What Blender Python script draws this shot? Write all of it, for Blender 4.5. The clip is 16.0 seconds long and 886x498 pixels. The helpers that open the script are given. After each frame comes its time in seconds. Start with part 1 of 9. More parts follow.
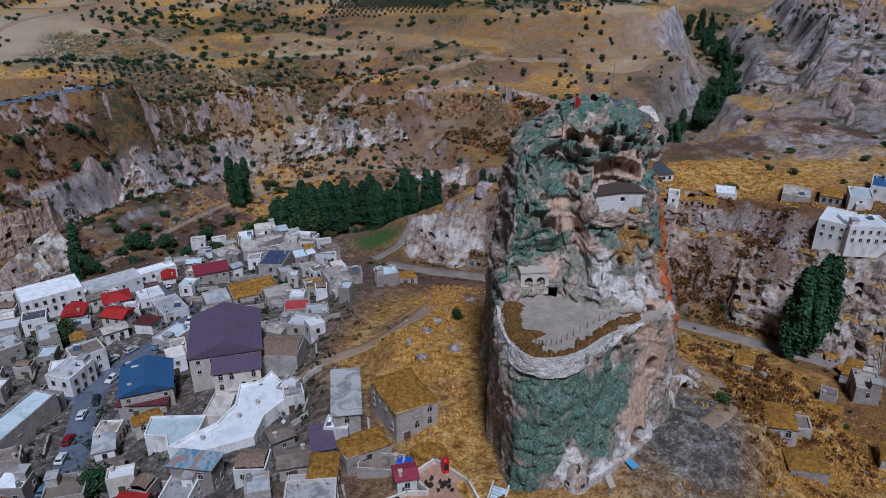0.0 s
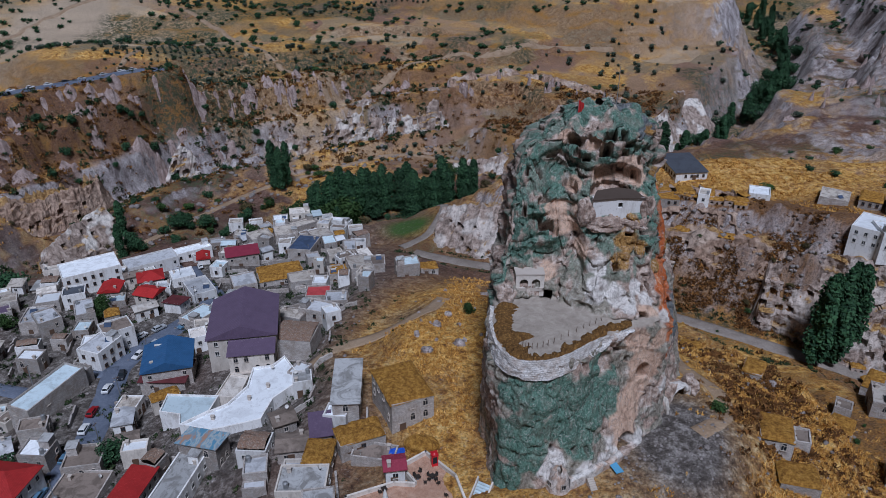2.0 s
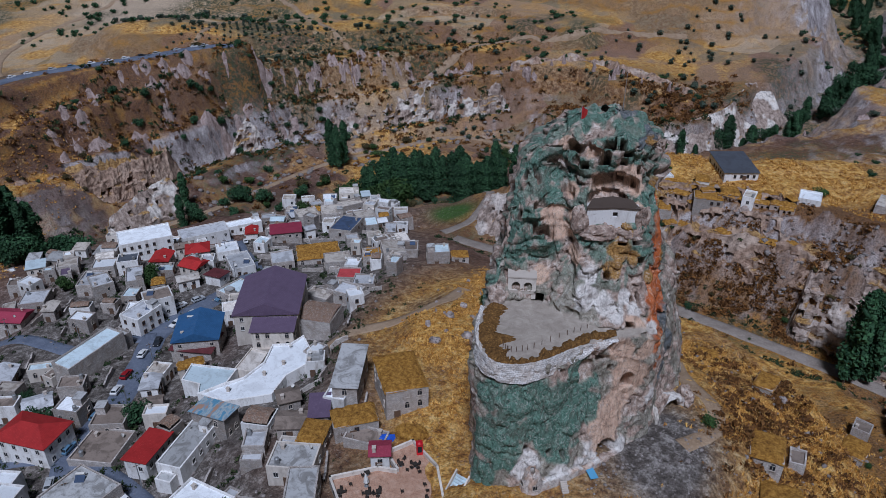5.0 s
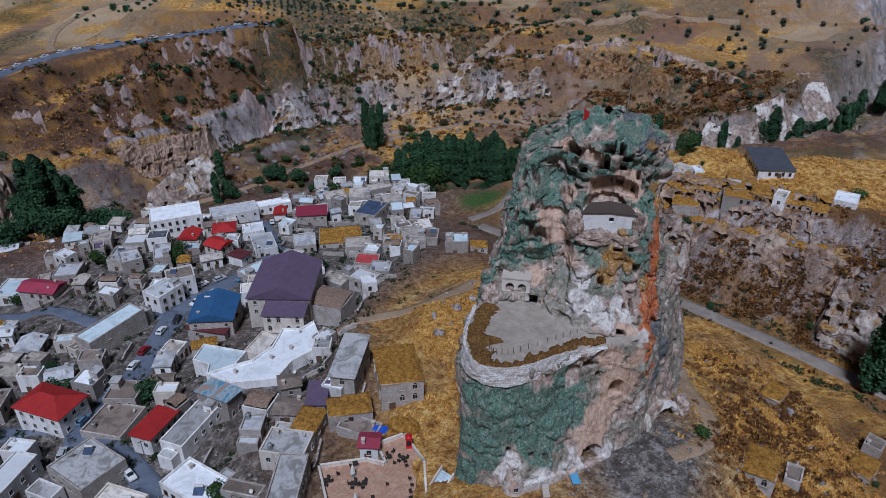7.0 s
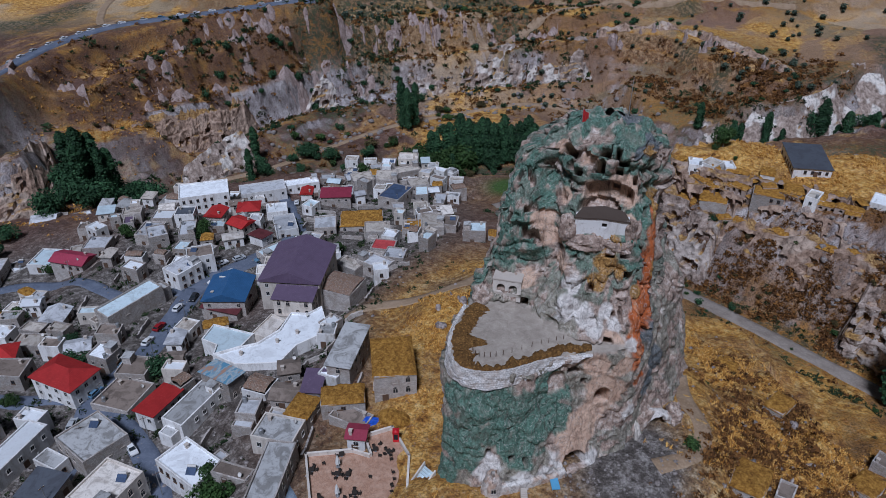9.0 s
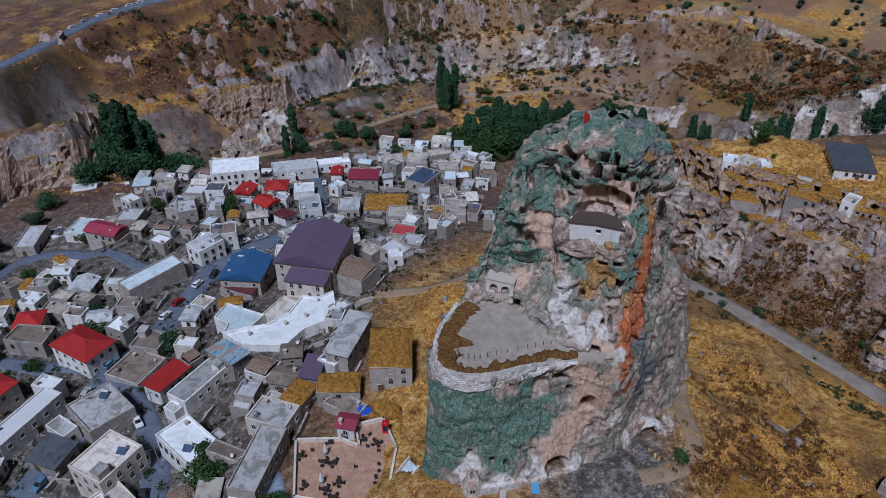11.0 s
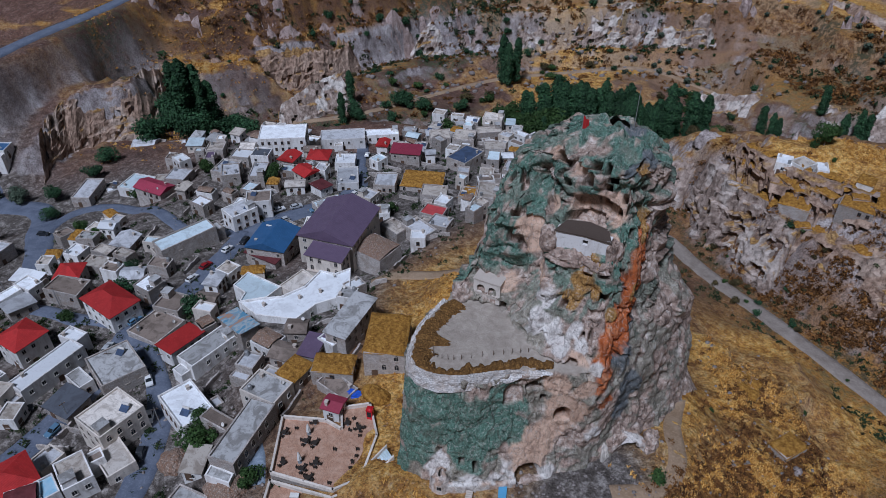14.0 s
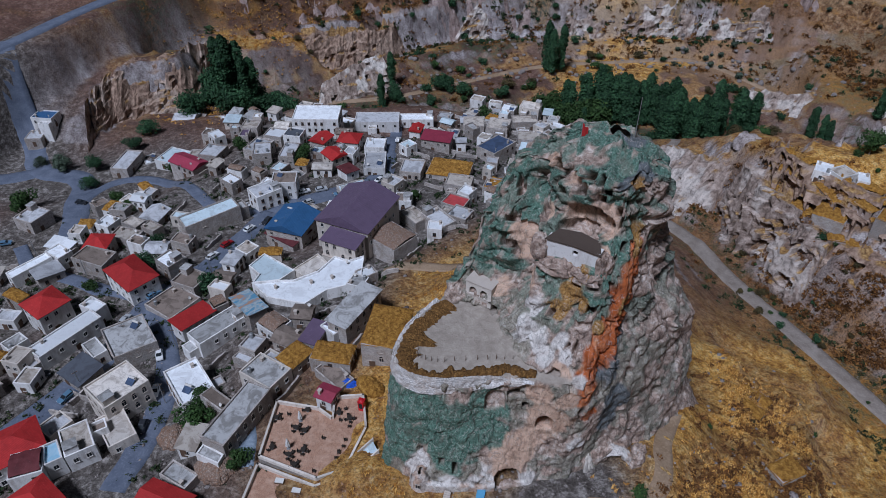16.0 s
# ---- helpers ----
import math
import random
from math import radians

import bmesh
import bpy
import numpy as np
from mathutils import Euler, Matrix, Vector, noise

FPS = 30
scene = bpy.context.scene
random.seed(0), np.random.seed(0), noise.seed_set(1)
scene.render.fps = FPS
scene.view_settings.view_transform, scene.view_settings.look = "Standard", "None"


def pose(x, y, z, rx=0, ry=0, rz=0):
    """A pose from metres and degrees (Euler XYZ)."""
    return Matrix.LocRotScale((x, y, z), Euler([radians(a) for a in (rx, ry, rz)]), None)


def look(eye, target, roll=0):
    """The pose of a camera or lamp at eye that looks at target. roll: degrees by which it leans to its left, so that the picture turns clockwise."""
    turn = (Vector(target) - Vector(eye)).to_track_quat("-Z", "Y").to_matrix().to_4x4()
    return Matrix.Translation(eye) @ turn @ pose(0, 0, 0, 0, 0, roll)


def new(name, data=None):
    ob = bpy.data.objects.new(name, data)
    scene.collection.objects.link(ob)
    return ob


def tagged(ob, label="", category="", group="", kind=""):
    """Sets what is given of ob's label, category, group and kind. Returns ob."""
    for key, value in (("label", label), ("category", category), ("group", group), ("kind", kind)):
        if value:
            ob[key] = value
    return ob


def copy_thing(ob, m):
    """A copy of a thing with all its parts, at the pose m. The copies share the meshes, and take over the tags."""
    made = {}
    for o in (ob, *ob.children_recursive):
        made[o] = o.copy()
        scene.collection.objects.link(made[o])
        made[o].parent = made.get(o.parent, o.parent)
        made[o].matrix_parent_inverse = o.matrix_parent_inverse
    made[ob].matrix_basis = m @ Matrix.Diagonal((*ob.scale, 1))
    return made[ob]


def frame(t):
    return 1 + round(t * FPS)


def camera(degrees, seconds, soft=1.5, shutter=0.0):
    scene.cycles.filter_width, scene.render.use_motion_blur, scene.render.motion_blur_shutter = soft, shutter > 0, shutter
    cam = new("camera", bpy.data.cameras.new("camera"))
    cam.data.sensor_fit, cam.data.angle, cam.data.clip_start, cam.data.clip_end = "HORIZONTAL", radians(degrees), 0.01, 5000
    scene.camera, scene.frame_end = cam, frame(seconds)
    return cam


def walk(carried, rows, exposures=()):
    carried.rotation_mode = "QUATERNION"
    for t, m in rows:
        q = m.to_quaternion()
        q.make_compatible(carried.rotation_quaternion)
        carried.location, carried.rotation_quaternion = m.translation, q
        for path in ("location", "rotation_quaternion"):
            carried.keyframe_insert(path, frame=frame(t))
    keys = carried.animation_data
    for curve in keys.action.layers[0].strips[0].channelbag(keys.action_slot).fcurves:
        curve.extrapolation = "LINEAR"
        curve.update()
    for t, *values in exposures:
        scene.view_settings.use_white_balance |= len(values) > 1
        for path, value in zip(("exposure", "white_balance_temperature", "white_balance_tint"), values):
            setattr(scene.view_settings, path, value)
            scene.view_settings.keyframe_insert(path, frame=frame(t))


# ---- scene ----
cam = camera(64.1, 16.0, 0.75)
METRES, EYE, TILT, LEAN, TURN = 90.0, 90.0, -25.5, 0.0, 0.0
ROWS = [
    (0.0, 0.0, 0.0, 0.0, 0.0, 0.0, -0.0),
    (0.5, 0.0282, -0.0073, 0.0083, 1.04, -0.33, -0.51),
    (1.0, 0.0567, -0.0139, 0.017, 2.11, -0.72, -1.03),
    (1.5, 0.0853, -0.0197, 0.0258, 3.17, -1.06, -1.54),
    (2.0, 0.1139, -0.0252, 0.035, 4.21, -1.42, -2.04),
    (2.5, 0.1423, -0.0301, 0.0443, 5.25, -1.8, -2.55),
    (3.0, 0.1709, -0.0345, 0.0537, 6.29, -2.15, -3.05),
    (3.5, 0.1994, -0.0384, 0.0631, 7.34, -2.54, -3.55),
    (4.0, 0.2282, -0.0415, 0.0725, 8.39, -2.92, -4.04),
    (6.5, 0.3649, -0.029, 0.1343, 13.59, -5.29, -6.48),
    (7.0, 0.3909, -0.0192, 0.1499, 14.61, -5.96, -6.92),
    (7.5, 0.417, -0.0093, 0.1654, 15.63, -6.59, -7.36),
    (8.0, 0.4434, 0.001, 0.1807, 16.68, -7.23, -7.81),
    (8.5, 0.4695, 0.0122, 0.1966, 17.75, -7.87, -8.28),
    (9.0, 0.4952, 0.0234, 0.2124, 18.82, -8.5, -8.74),
    (11.5, 0.6166, 0.0911, 0.2926, 24.54, -11.98, -11.17),
    (12.0, 0.6395, 0.1064, 0.3089, 25.67, -12.69, -11.65),
    (12.5, 0.6618, 0.1219, 0.325, 26.88, -13.39, -12.17),
    (13.0, 0.6841, 0.1381, 0.3411, 28.09, -14.11, -12.64),
    (13.5, 0.7053, 0.1547, 0.3579, 29.31, -14.85, -13.15),
    (14.0, 0.7262, 0.1718, 0.3746, 30.55, -15.61, -13.65),
    (14.5, 0.746, 0.1892, 0.3923, 31.81, -16.4, -14.16),
    (15.0, 0.7662, 0.2068, 0.4097, 33.09, -17.13, -14.66),
    (15.5, 0.7842, 0.2238, 0.4263, 34.3, -17.86, -15.11),
    (16.0, 0.803, 0.2421, 0.4444, 35.61, -18.62, -15.61),
]
walk(cam, [(t, pose(0, 0, EYE, TILT, LEAN, TURN) @ pose(METRES * x, METRES * y, METRES * z, 90 + pitch, roll, yaw)) for t, x, y, z, yaw, pitch, roll in ROWS])

# ---- light: an overcast evening sky with a broad, weak sun ----
world = bpy.data.worlds.new("sky")
scene.world = world
world.use_nodes = True
wn = world.node_tree
sky = wn.nodes.new("ShaderNodeTexSky")
sky.sky_type = "NISHITA"
sky.sun_disc = False
sky.sun_elevation = radians(52)
sky.sun_rotation = radians(172)
sky.dust_density = 1.0
wn.links.new(sky.outputs[0], wn.nodes["Background"].inputs[0])
wn.nodes["Background"].inputs[1].default_value = 0.016
sun_data = bpy.data.lights.new("sun", "SUN")
sun_data.energy = 3.5
sun_data.angle = radians(11)
sun_data.color = (0.845, 0.94, 1.19)
sun = new("sun", sun_data)
sun.matrix_world = look((12, -85, 135), (0, 0, 0))
scene.view_settings.exposure = -0.35

# ---- noise on arrays ----


def hash3(i, j, k, seed):
    h = (i * 374761393 + j * 668265263 + k * 2147483647 + seed * 974634777).astype(np.int64) & 0xFFFFFFFF
    h = ((h ^ (h >> 13)) * 1274126177) & 0xFFFFFFFF
    h = ((h ^ (h >> 16)) * 2246822519) & 0xFFFFFFFF
    return ((h ^ (h >> 15)) & 0xFFFFFF) / float(0xFFFFFF)


def vnoise(x, y, z, seed=0):
    """Value noise from 0 to 1 on arrays."""
    i, j, k = np.floor(x).astype(np.int64), np.floor(y).astype(np.int64), np.floor(z).astype(np.int64)
    u, v, w = x - i, y - j, z - k
    u, v, w = u * u * (3 - 2 * u), v * v * (3 - 2 * v), w * w * (3 - 2 * w)
    out = 0
    for a in (0, 1):
        for b in (0, 1):
            for c in (0, 1):
                wt = (u if a else 1 - u) * (v if b else 1 - v) * (w if c else 1 - w)
                out = out + wt * hash3(i + a, j + b, k + c, seed)
    return out


def fbm(x, y, z, octaves=4, seed=0):
    total, amp, norm = 0, 1.0, 0
    for o in range(octaves):
        total = total + amp * vnoise(x, y, z, seed + o)
        norm += amp
        x, y, z, amp = x * 2.03, y * 2.03, z * 2.03, amp * 0.5
    return total / norm


def ridged(x, y, z, octaves=3, seed=0):
    total, amp, norm = 0, 1.0, 0
    for o in range(octaves):
        total = total + amp * (1 - np.abs(2 * vnoise(x, y, z, seed + o) - 1))
        norm += amp
        x, y, z, amp = x * 2.03, y * 2.03, z * 2.03, amp * 0.5
    return total / norm


def step01(a, b, x):
    t = np.clip((x - a) / (b - a), 0, 1)
    return t * t * (3 - 2 * t)

# ---- materials ----


class Nodes:
    """A small helper round a material's node tree."""

    def __init__(self, name, rough=0.9, metal=0.0):
        self.m = bpy.data.materials.new(name)
        self.m.use_nodes = True
        self.t = self.m.node_tree
        self.b = self.t.nodes["Principled BSDF"]
        self.b.inputs["Roughness"].default_value = rough
        self.b.inputs["Metallic"].default_value = metal
        self.b.inputs["Specular IOR Level"].default_value = 0.25

    def add(self, kind):
        return self.t.nodes.new(kind)

    def link(self, a, b):
        self.t.links.new(a, b)

    def coords(self):
        g = self.add("ShaderNodeNewGeometry")
        return g.outputs["Position"]

    def noise(self, scale, detail=5.0, rough=0.6, vec=None, stretch=None, distort=0.0):
        n = self.add("ShaderNodeTexNoise")
        n.inputs["Scale"].default_value = scale
        n.inputs["Detail"].default_value = detail
        n.inputs["Roughness"].default_value = rough
        n.inputs["Distortion"].default_value = distort
        vec = vec or self.coords()
        if stretch:
            mp = self.add("ShaderNodeMapping")
            mp.inputs["Scale"].default_value = stretch
            self.link(vec, mp.inputs[0])
            vec = mp.outputs[0]
        self.link(vec, n.inputs["Vector"])
        return n.outputs["Fac"]

    def voronoi(self, scale, feature="F1", out="Distance", stretch=None):
        n = self.add("ShaderNodeTexVoronoi")
        n.feature = feature
        n.inputs["Scale"].default_value = scale
        vec = self.coords()
        if stretch:
            mp = self.add("ShaderNodeMapping")
            mp.inputs["Scale"].default_value = stretch
            self.link(vec, mp.inputs[0])
            vec = mp.outputs[0]
        self.link(vec, n.inputs["Vector"])
        return n.outputs[out]

    def attr(self, name):
        a = self.add("ShaderNodeAttribute")
        a.attribute_name = name
        return a.outputs["Fac"]

    def ramp(self, fac, *stops):
        r = self.add("ShaderNodeValToRGB")
        while len(r.color_ramp.elements) < len(stops):
            r.color_ramp.elements.new(0.5)
        for e, (p, c) in zip(r.color_ramp.elements, stops):
            e.position = p
            e.color = (*c, 1) if len(c) == 3 else (c[0], c[0], c[0], 1)
        self.link(fac, r.inputs[0])
        return r.outputs[0]

    def span(self, fac, a, b, lo=0.0, hi=1.0):
        r = self.add("ShaderNodeMapRange")
        for i, v in zip((1, 2, 3, 4), (a, b, lo, hi)):
            r.inputs[i].default_value = v
        self.link(fac, r.inputs[0])
        return r.outputs[0]

    def math(self, op, a, b=0.5):
        n = self.add("ShaderNodeMath")
        n.operation = op
        n.use_clamp = True
        for s, v in zip(n.inputs, (a, b)):
            if isinstance(v, (int, float)):
                s.default_value = v
            else:
                self.link(v, s)
        return n.outputs[0]

    def mix(self, fac, a, b, blend="MIX"):
        n = self.add("ShaderNodeMix")
        n.data_type = "RGBA"
        n.blend_type = blend
        for s, v in ((n.inputs[0], fac), (n.inputs[6], a), (n.inputs[7], b)):
            if isinstance(v, (int, float)):
                s.default_value = v
            elif isinstance(v, tuple):
                s.default_value = (*v, 1)
            else:
                self.link(v, s)
        return n.outputs[2]

    def done(self, colour, bump=None, strength=0.5, dist=0.2):
        if isinstance(colour, tuple):
            self.b.inputs["Base Color"].default_value = (*colour, 1)
        else:
            self.link(colour, self.b.inputs["Base Color"])
        if bump is not None:
            n = self.add("ShaderNodeBump")
            n.inputs["Strength"].default_value = strength
            n.inputs["Distance"].default_value = dist
            self.link(bump, n.inputs["Height"])
            self.link(n.outputs[0], self.b.inputs["Normal"])
        return self.m


def random_tone(n, colour, spread=0.25):
    """The colour, a little lighter or darker from object to object."""
    o = n.add("ShaderNodeObjectInfo")
    v = n.span(o.outputs["Random"], 0, 1, 1 - spread, 1 + spread)
    hsv = n.add("ShaderNodeHueSaturation")
    n.link(v, hsv.inputs["Value"])
    if isinstance(colour, tuple):
        hsv.inputs["Color"].default_value = (*colour, 1)
    else:
        n.link(colour, hsv.inputs["Color"])
    return hsv.outputs[0]


def plain(name, colour, rough=0.8, metal=0.0, grain=6.0, spread=0.0, dirt=(0.5, 0.42, 0.34), amount=0.35):
    """A painted or natural surface with grain, stains and small relief."""
    n = Nodes(name, rough, metal)
    big = n.noise(0.35, 4)
    fine = n.noise(grain, 4)
    c = random_tone(n, colour, spread) if spread else colour
    c = n.mix(n.math("MULTIPLY", n.span(big, 0.45, 0.75), amount), c, tuple(a * b for a, b in zip(colour, dirt)))
    c = n.mix(n.span(fine, 0.3, 0.8, 0.0, 0.35), c, tuple(min(1, a * 1.35) for a in colour))
    return n.done(c, fine, 0.3, 0.05)


def ground_material():
    n = Nodes("hill_ground", 0.95)
    mid, fine, tiny = n.noise(0.07, 6, 0.65), n.noise(0.45, 6, 0.72), n.noise(1.9, 5, 0.72)
    soil = n.ramp(n.mix(0.5, mid, fine), (0.34, (0.055, 0.028, 0.022)), (0.5, (0.155, 0.08, 0.06)), (0.66, (0.33, 0.21, 0.165)))
    gold = n.ramp(fine, (0.3, (0.13, 0.05, 0.014)), (0.41, (0.38, 0.165, 0.036)), (0.52, (0.68, 0.36, 0.085)), (0.66, (0.88, 0.60, 0.23)))
    rock = n.ramp(n.noise(0.2, 8, 0.75, stretch=(1, 1, 0.5)), (0.34, (0.10, 0.08, 0.08)), (0.44, (0.32, 0.275, 0.275)), (0.55, (0.50, 0.455, 0.455)), (0.68, (0.72, 0.68, 0.68)))
    dust = n.ramp(fine, (0.34, (0.06, 0.05, 0.044)), (0.5, (0.15, 0.13, 0.118)), (0.66, (0.42, 0.385, 0.36)))
    scrub = n.ramp(fine, (0.35, (0.02, 0.034, 0.018)), (0.65, (0.085, 0.095, 0.05)))
    cells = n.add("ShaderNodeSeparateColor")
    n.link(n.voronoi(0.021, out="Color"), cells.inputs[0])
    field = n.ramp(cells.outputs[0], (0.15, (0.34, 0.20, 0.135)), (0.4, (0.62, 0.41, 0.22)), (0.6, (0.27, 0.225, 0.125)), (0.85, (0.72, 0.54, 0.35)))
    c = n.mix(n.math("MULTIPLY", n.attr("upland"), 0.75), soil, field)
    c = n.mix(n.attr("gold"), c, gold)
    c = n.mix(n.math("MULTIPLY", n.attr("rust"), n.span(fine, 0.38, 0.55)), c, n.ramp(tiny, (0.35, (0.10, 0.045, 0.02)), (0.65, (0.27, 0.13, 0.055))))
    c = n.mix(n.attr("lawn"), c, (0.05, 0.12, 0.02))
    c = n.mix(n.attr("sand"), c, (0.52, 0.40, 0.29))
    c = n.mix(n.math("MULTIPLY", n.attr("scrub"), n.span(fine, 0.42, 0.55)), c, scrub)
    c = n.mix(n.attr("dust"), c, dust)
    c = n.mix(n.attr("rock"), c, rock)
    c = n.mix(n.span(tiny, 0.40, 0.54, 0.8, 0.0), c, n.mix(0.7, c, (0.02, 0.014, 0.01)))
    c = n.mix(n.span(n.noise(1.1, 5, 0.75), 0.57, 0.66, 0, 0.55), c, n.mix(0.5, c, (0.55, 0.5, 0.46)))
    return n.done(c, n.mix(0.5, fine, tiny), 0.9, 0.9)


def castle_material():
    n = Nodes("castle_tuff", 0.95)
    mid, fine, tiny = n.noise(0.12, 6, 0.65), n.noise(0.55, 7, 0.7, distort=0.6), n.noise(2.6, 5, 0.7)
    tuff = n.ramp(fine, (0.31, (0.07, 0.048, 0.04)), (0.41, (0.26, 0.18, 0.145)), (0.53, (0.46, 0.345, 0.285)), (0.66, (0.70, 0.61, 0.55)))
    green = n.ramp(tiny, (0.32, (0.03, 0.066, 0.052)), (0.5, (0.10, 0.19, 0.145)), (0.66, (0.19, 0.29, 0.235)), (0.8, (0.38, 0.44, 0.39)))
    c = n.mix(n.attr("lichen"), tuff, green)
    c = n.mix(n.attr("slate"), c, n.ramp(fine, (0.3, (0.06, 0.07, 0.075)), (0.7, (0.20, 0.22, 0.23))))
    c = n.mix(n.attr("rust"), c, n.ramp(n.noise(0.5, 5, 0.6, stretch=(1, 1, 0.3)), (0.3, (0.26, 0.055, 0.015)), (0.55, (0.50, 0.13, 0.04)), (0.75, (0.62, 0.34, 0.20))))
    c = n.mix(n.attr("pale"), c, n.ramp(fine, (0.3, (0.46, 0.40, 0.37)), (0.6, (0.78, 0.74, 0.70))))
    c = n.mix(n.attr("smooth"), c, n.ramp(fine, (0.3, (0.46, 0.29, 0.21)), (0.7, (0.70, 0.50, 0.38))))
    c = n.mix(n.attr("straw"), c, n.ramp(tiny, (0.3, (0.12, 0.06, 0.02)), (0.5, (0.36, 0.19, 0.06)), (0.7, (0.56, 0.36, 0.15))))
    line = n.noise(0.4, 3, 0.5, distort=1.6)
    c = n.mix(n.math("MULTIPLY", n.span(line, 0.485, 0.5, 0, 0.6), n.span(line, 0.5, 0.515, 1, 0)), c, (0.56, 0.51, 0.47))
    c = n.mix(n.span(n.noise(1.3, 6, 0.75), 0.33, 0.42, 0.55, 0.0), c, (0.045, 0.036, 0.03))
    c = n.mix(n.span(n.noise(0.9, 5, 0.65, stretch=(1, 1, 0.16)), 0.52, 0.68, 0, 0.5), c, (0.09, 0.066, 0.05))
    gash = n.noise(0.33, 4, 0.6, stretch=(1, 1, 0.5), distort=2.2)
    c = n.mix(n.math("MULTIPLY", n.span(gash, 0.47, 0.49, 0, 0.45), n.span(gash, 0.49, 0.52, 1, 0)), c, (0.035, 0.028, 0.024))
    c = n.mix(n.attr("dusty"), c, n.ramp(fine, (0.3, (0.27, 0.225, 0.19)), (0.5, (0.36, 0.31, 0.265)), (0.7, (0.46, 0.40, 0.345))))
    return n.done(c, n.mix(0.65, fine, tiny), 0.8, 0.35)


GROUND = ground_material()
CASTLE = castle_material()


def stone_wall(name, colour, block=(0.55, 0.28), mortar=0.8):
    """Squared stone laid in courses."""
    n = Nodes(name, 0.92)
    sep = n.add("ShaderNodeSeparateXYZ")
    n.link(n.coords(), sep.inputs[0])
    s = n.add("ShaderNodeMath")
    n.link(sep.outputs[0], s.inputs[0])
    n.link(sep.outputs[1], s.inputs[1])
    com = n.add("ShaderNodeCombineXYZ")
    n.link(s.outputs[0], com.inputs[0])
    n.link(sep.outputs[2], com.inputs[1])
    br = n.add("ShaderNodeTexBrick")
    br.inputs["Scale"].default_value = 1.0
    br.inputs["Brick Width"].default_value, br.inputs["Row Height"].default_value = block
    br.inputs["Mortar Size"].default_value = 0.03
    br.inputs["Color1"].default_value = (*colour, 1)
    br.inputs["Color2"].default_value = (*[c * 0.68 for c in colour], 1)
    br.inputs["Mortar"].default_value = (*[c * mortar * 0.6 for c in colour], 1)
    n.link(com.outputs[0], br.inputs["Vector"])
    c = random_tone(n, br.outputs["Color"], 0.3)
    c = n.mix(n.span(n.noise(0.5, 5), 0.42, 0.7, 0, 0.75), c, tuple(k * f for k, f in zip(colour, (0.5, 0.42, 0.36))))
    c = n.mix(n.span(n.noise(3.5, 4), 0.5, 0.8, 0, 0.5), c, tuple(min(1, k * 1.4) for k in colour))
    return n.done(c, br.outputs["Fac"], 0.5, -0.05)


def plaster(name, colour):
    n = Nodes(name, 0.85)
    c = random_tone(n, colour, 0.16)
    c = n.mix(n.span(n.noise(0.5, 6, 0.7, stretch=(1, 1, 0.35)), 0.48, 0.72, 0, 0.75), c, (0.34, 0.29, 0.25))
    c = n.mix(n.span(n.noise(2.2, 5), 0.58, 0.72, 0, 0.5), c, (0.30, 0.25, 0.22))
    return n.done(c, n.noise(6, 3), 0.25, 0.04)


def roof_deck(name, colour, stain=(0.2, 0.18, 0.17), amount=0.85):
    """A flat roof's screed with puddle marks and patches."""
    n = Nodes(name, 0.8)
    c = random_tone(n, colour, 0.2)
    c = n.mix(n.span(n.noise(0.28, 6, 0.65, distort=1.0), 0.47, 0.6, 0, amount * 0.8), c, stain)
    c = n.mix(n.span(n.noise(1.7, 5, 0.7), 0.55, 0.72, 0, amount * 0.8), c, tuple(s * 0.6 for s in stain))
    return n.done(c, n.noise(3, 4), 0.3, 0.05)


def ribbed(name, colour, pitch=0.35, rough=0.7, spread=0.15, wear=0.5):
    """Tiles or ribbed sheet: fine ribs and patchy fading."""
    n = Nodes(name, rough)
    w = n.add("ShaderNodeTexWave")
    w.inputs["Scale"].default_value = 0.31 / pitch
    w.inputs["Distortion"].default_value = 0.4
    n.link(n.coords(), w.inputs["Vector"])
    c = random_tone(n, colour, spread)
    c = n.mix(n.span(n.noise(0.45, 5, 0.65), 0.45, 0.7, 0, wear), c, tuple(k * 0.45 for k in colour))
    c = n.mix(n.span(n.noise(2.4, 4), 0.55, 0.75, 0, 0.45), c, tuple(min(1, k * 1.5 + 0.03) for k in colour))
    return n.done(c, w.outputs["Fac"], 0.6, 0.06)


def dry_grass(name="dry_grass"):
    n = Nodes(name, 1.0)
    c = n.ramp(n.noise(1.2, 7, 0.75), (0.3, (0.10, 0.04, 0.012)), (0.44, (0.34, 0.155, 0.03)), (0.58, (0.58, 0.30, 0.065)), (0.75, (0.74, 0.48, 0.17)))
    return n.done(c, n.noise(3.0, 6, 0.8), 1.0, 0.6)


def rubble_mat(name, a, b):
    n = Nodes(name, 0.95)
    c = n.mix(n.voronoi(2.6, out="Color"), a, b)
    c = n.mix(n.span(n.voronoi(2.6), 0.0, 0.5, 0.0, 0.6), c, tuple(k * 0.3 for k in a))
    return n.done(c, n.voronoi(2.6), 1.0, 0.25)


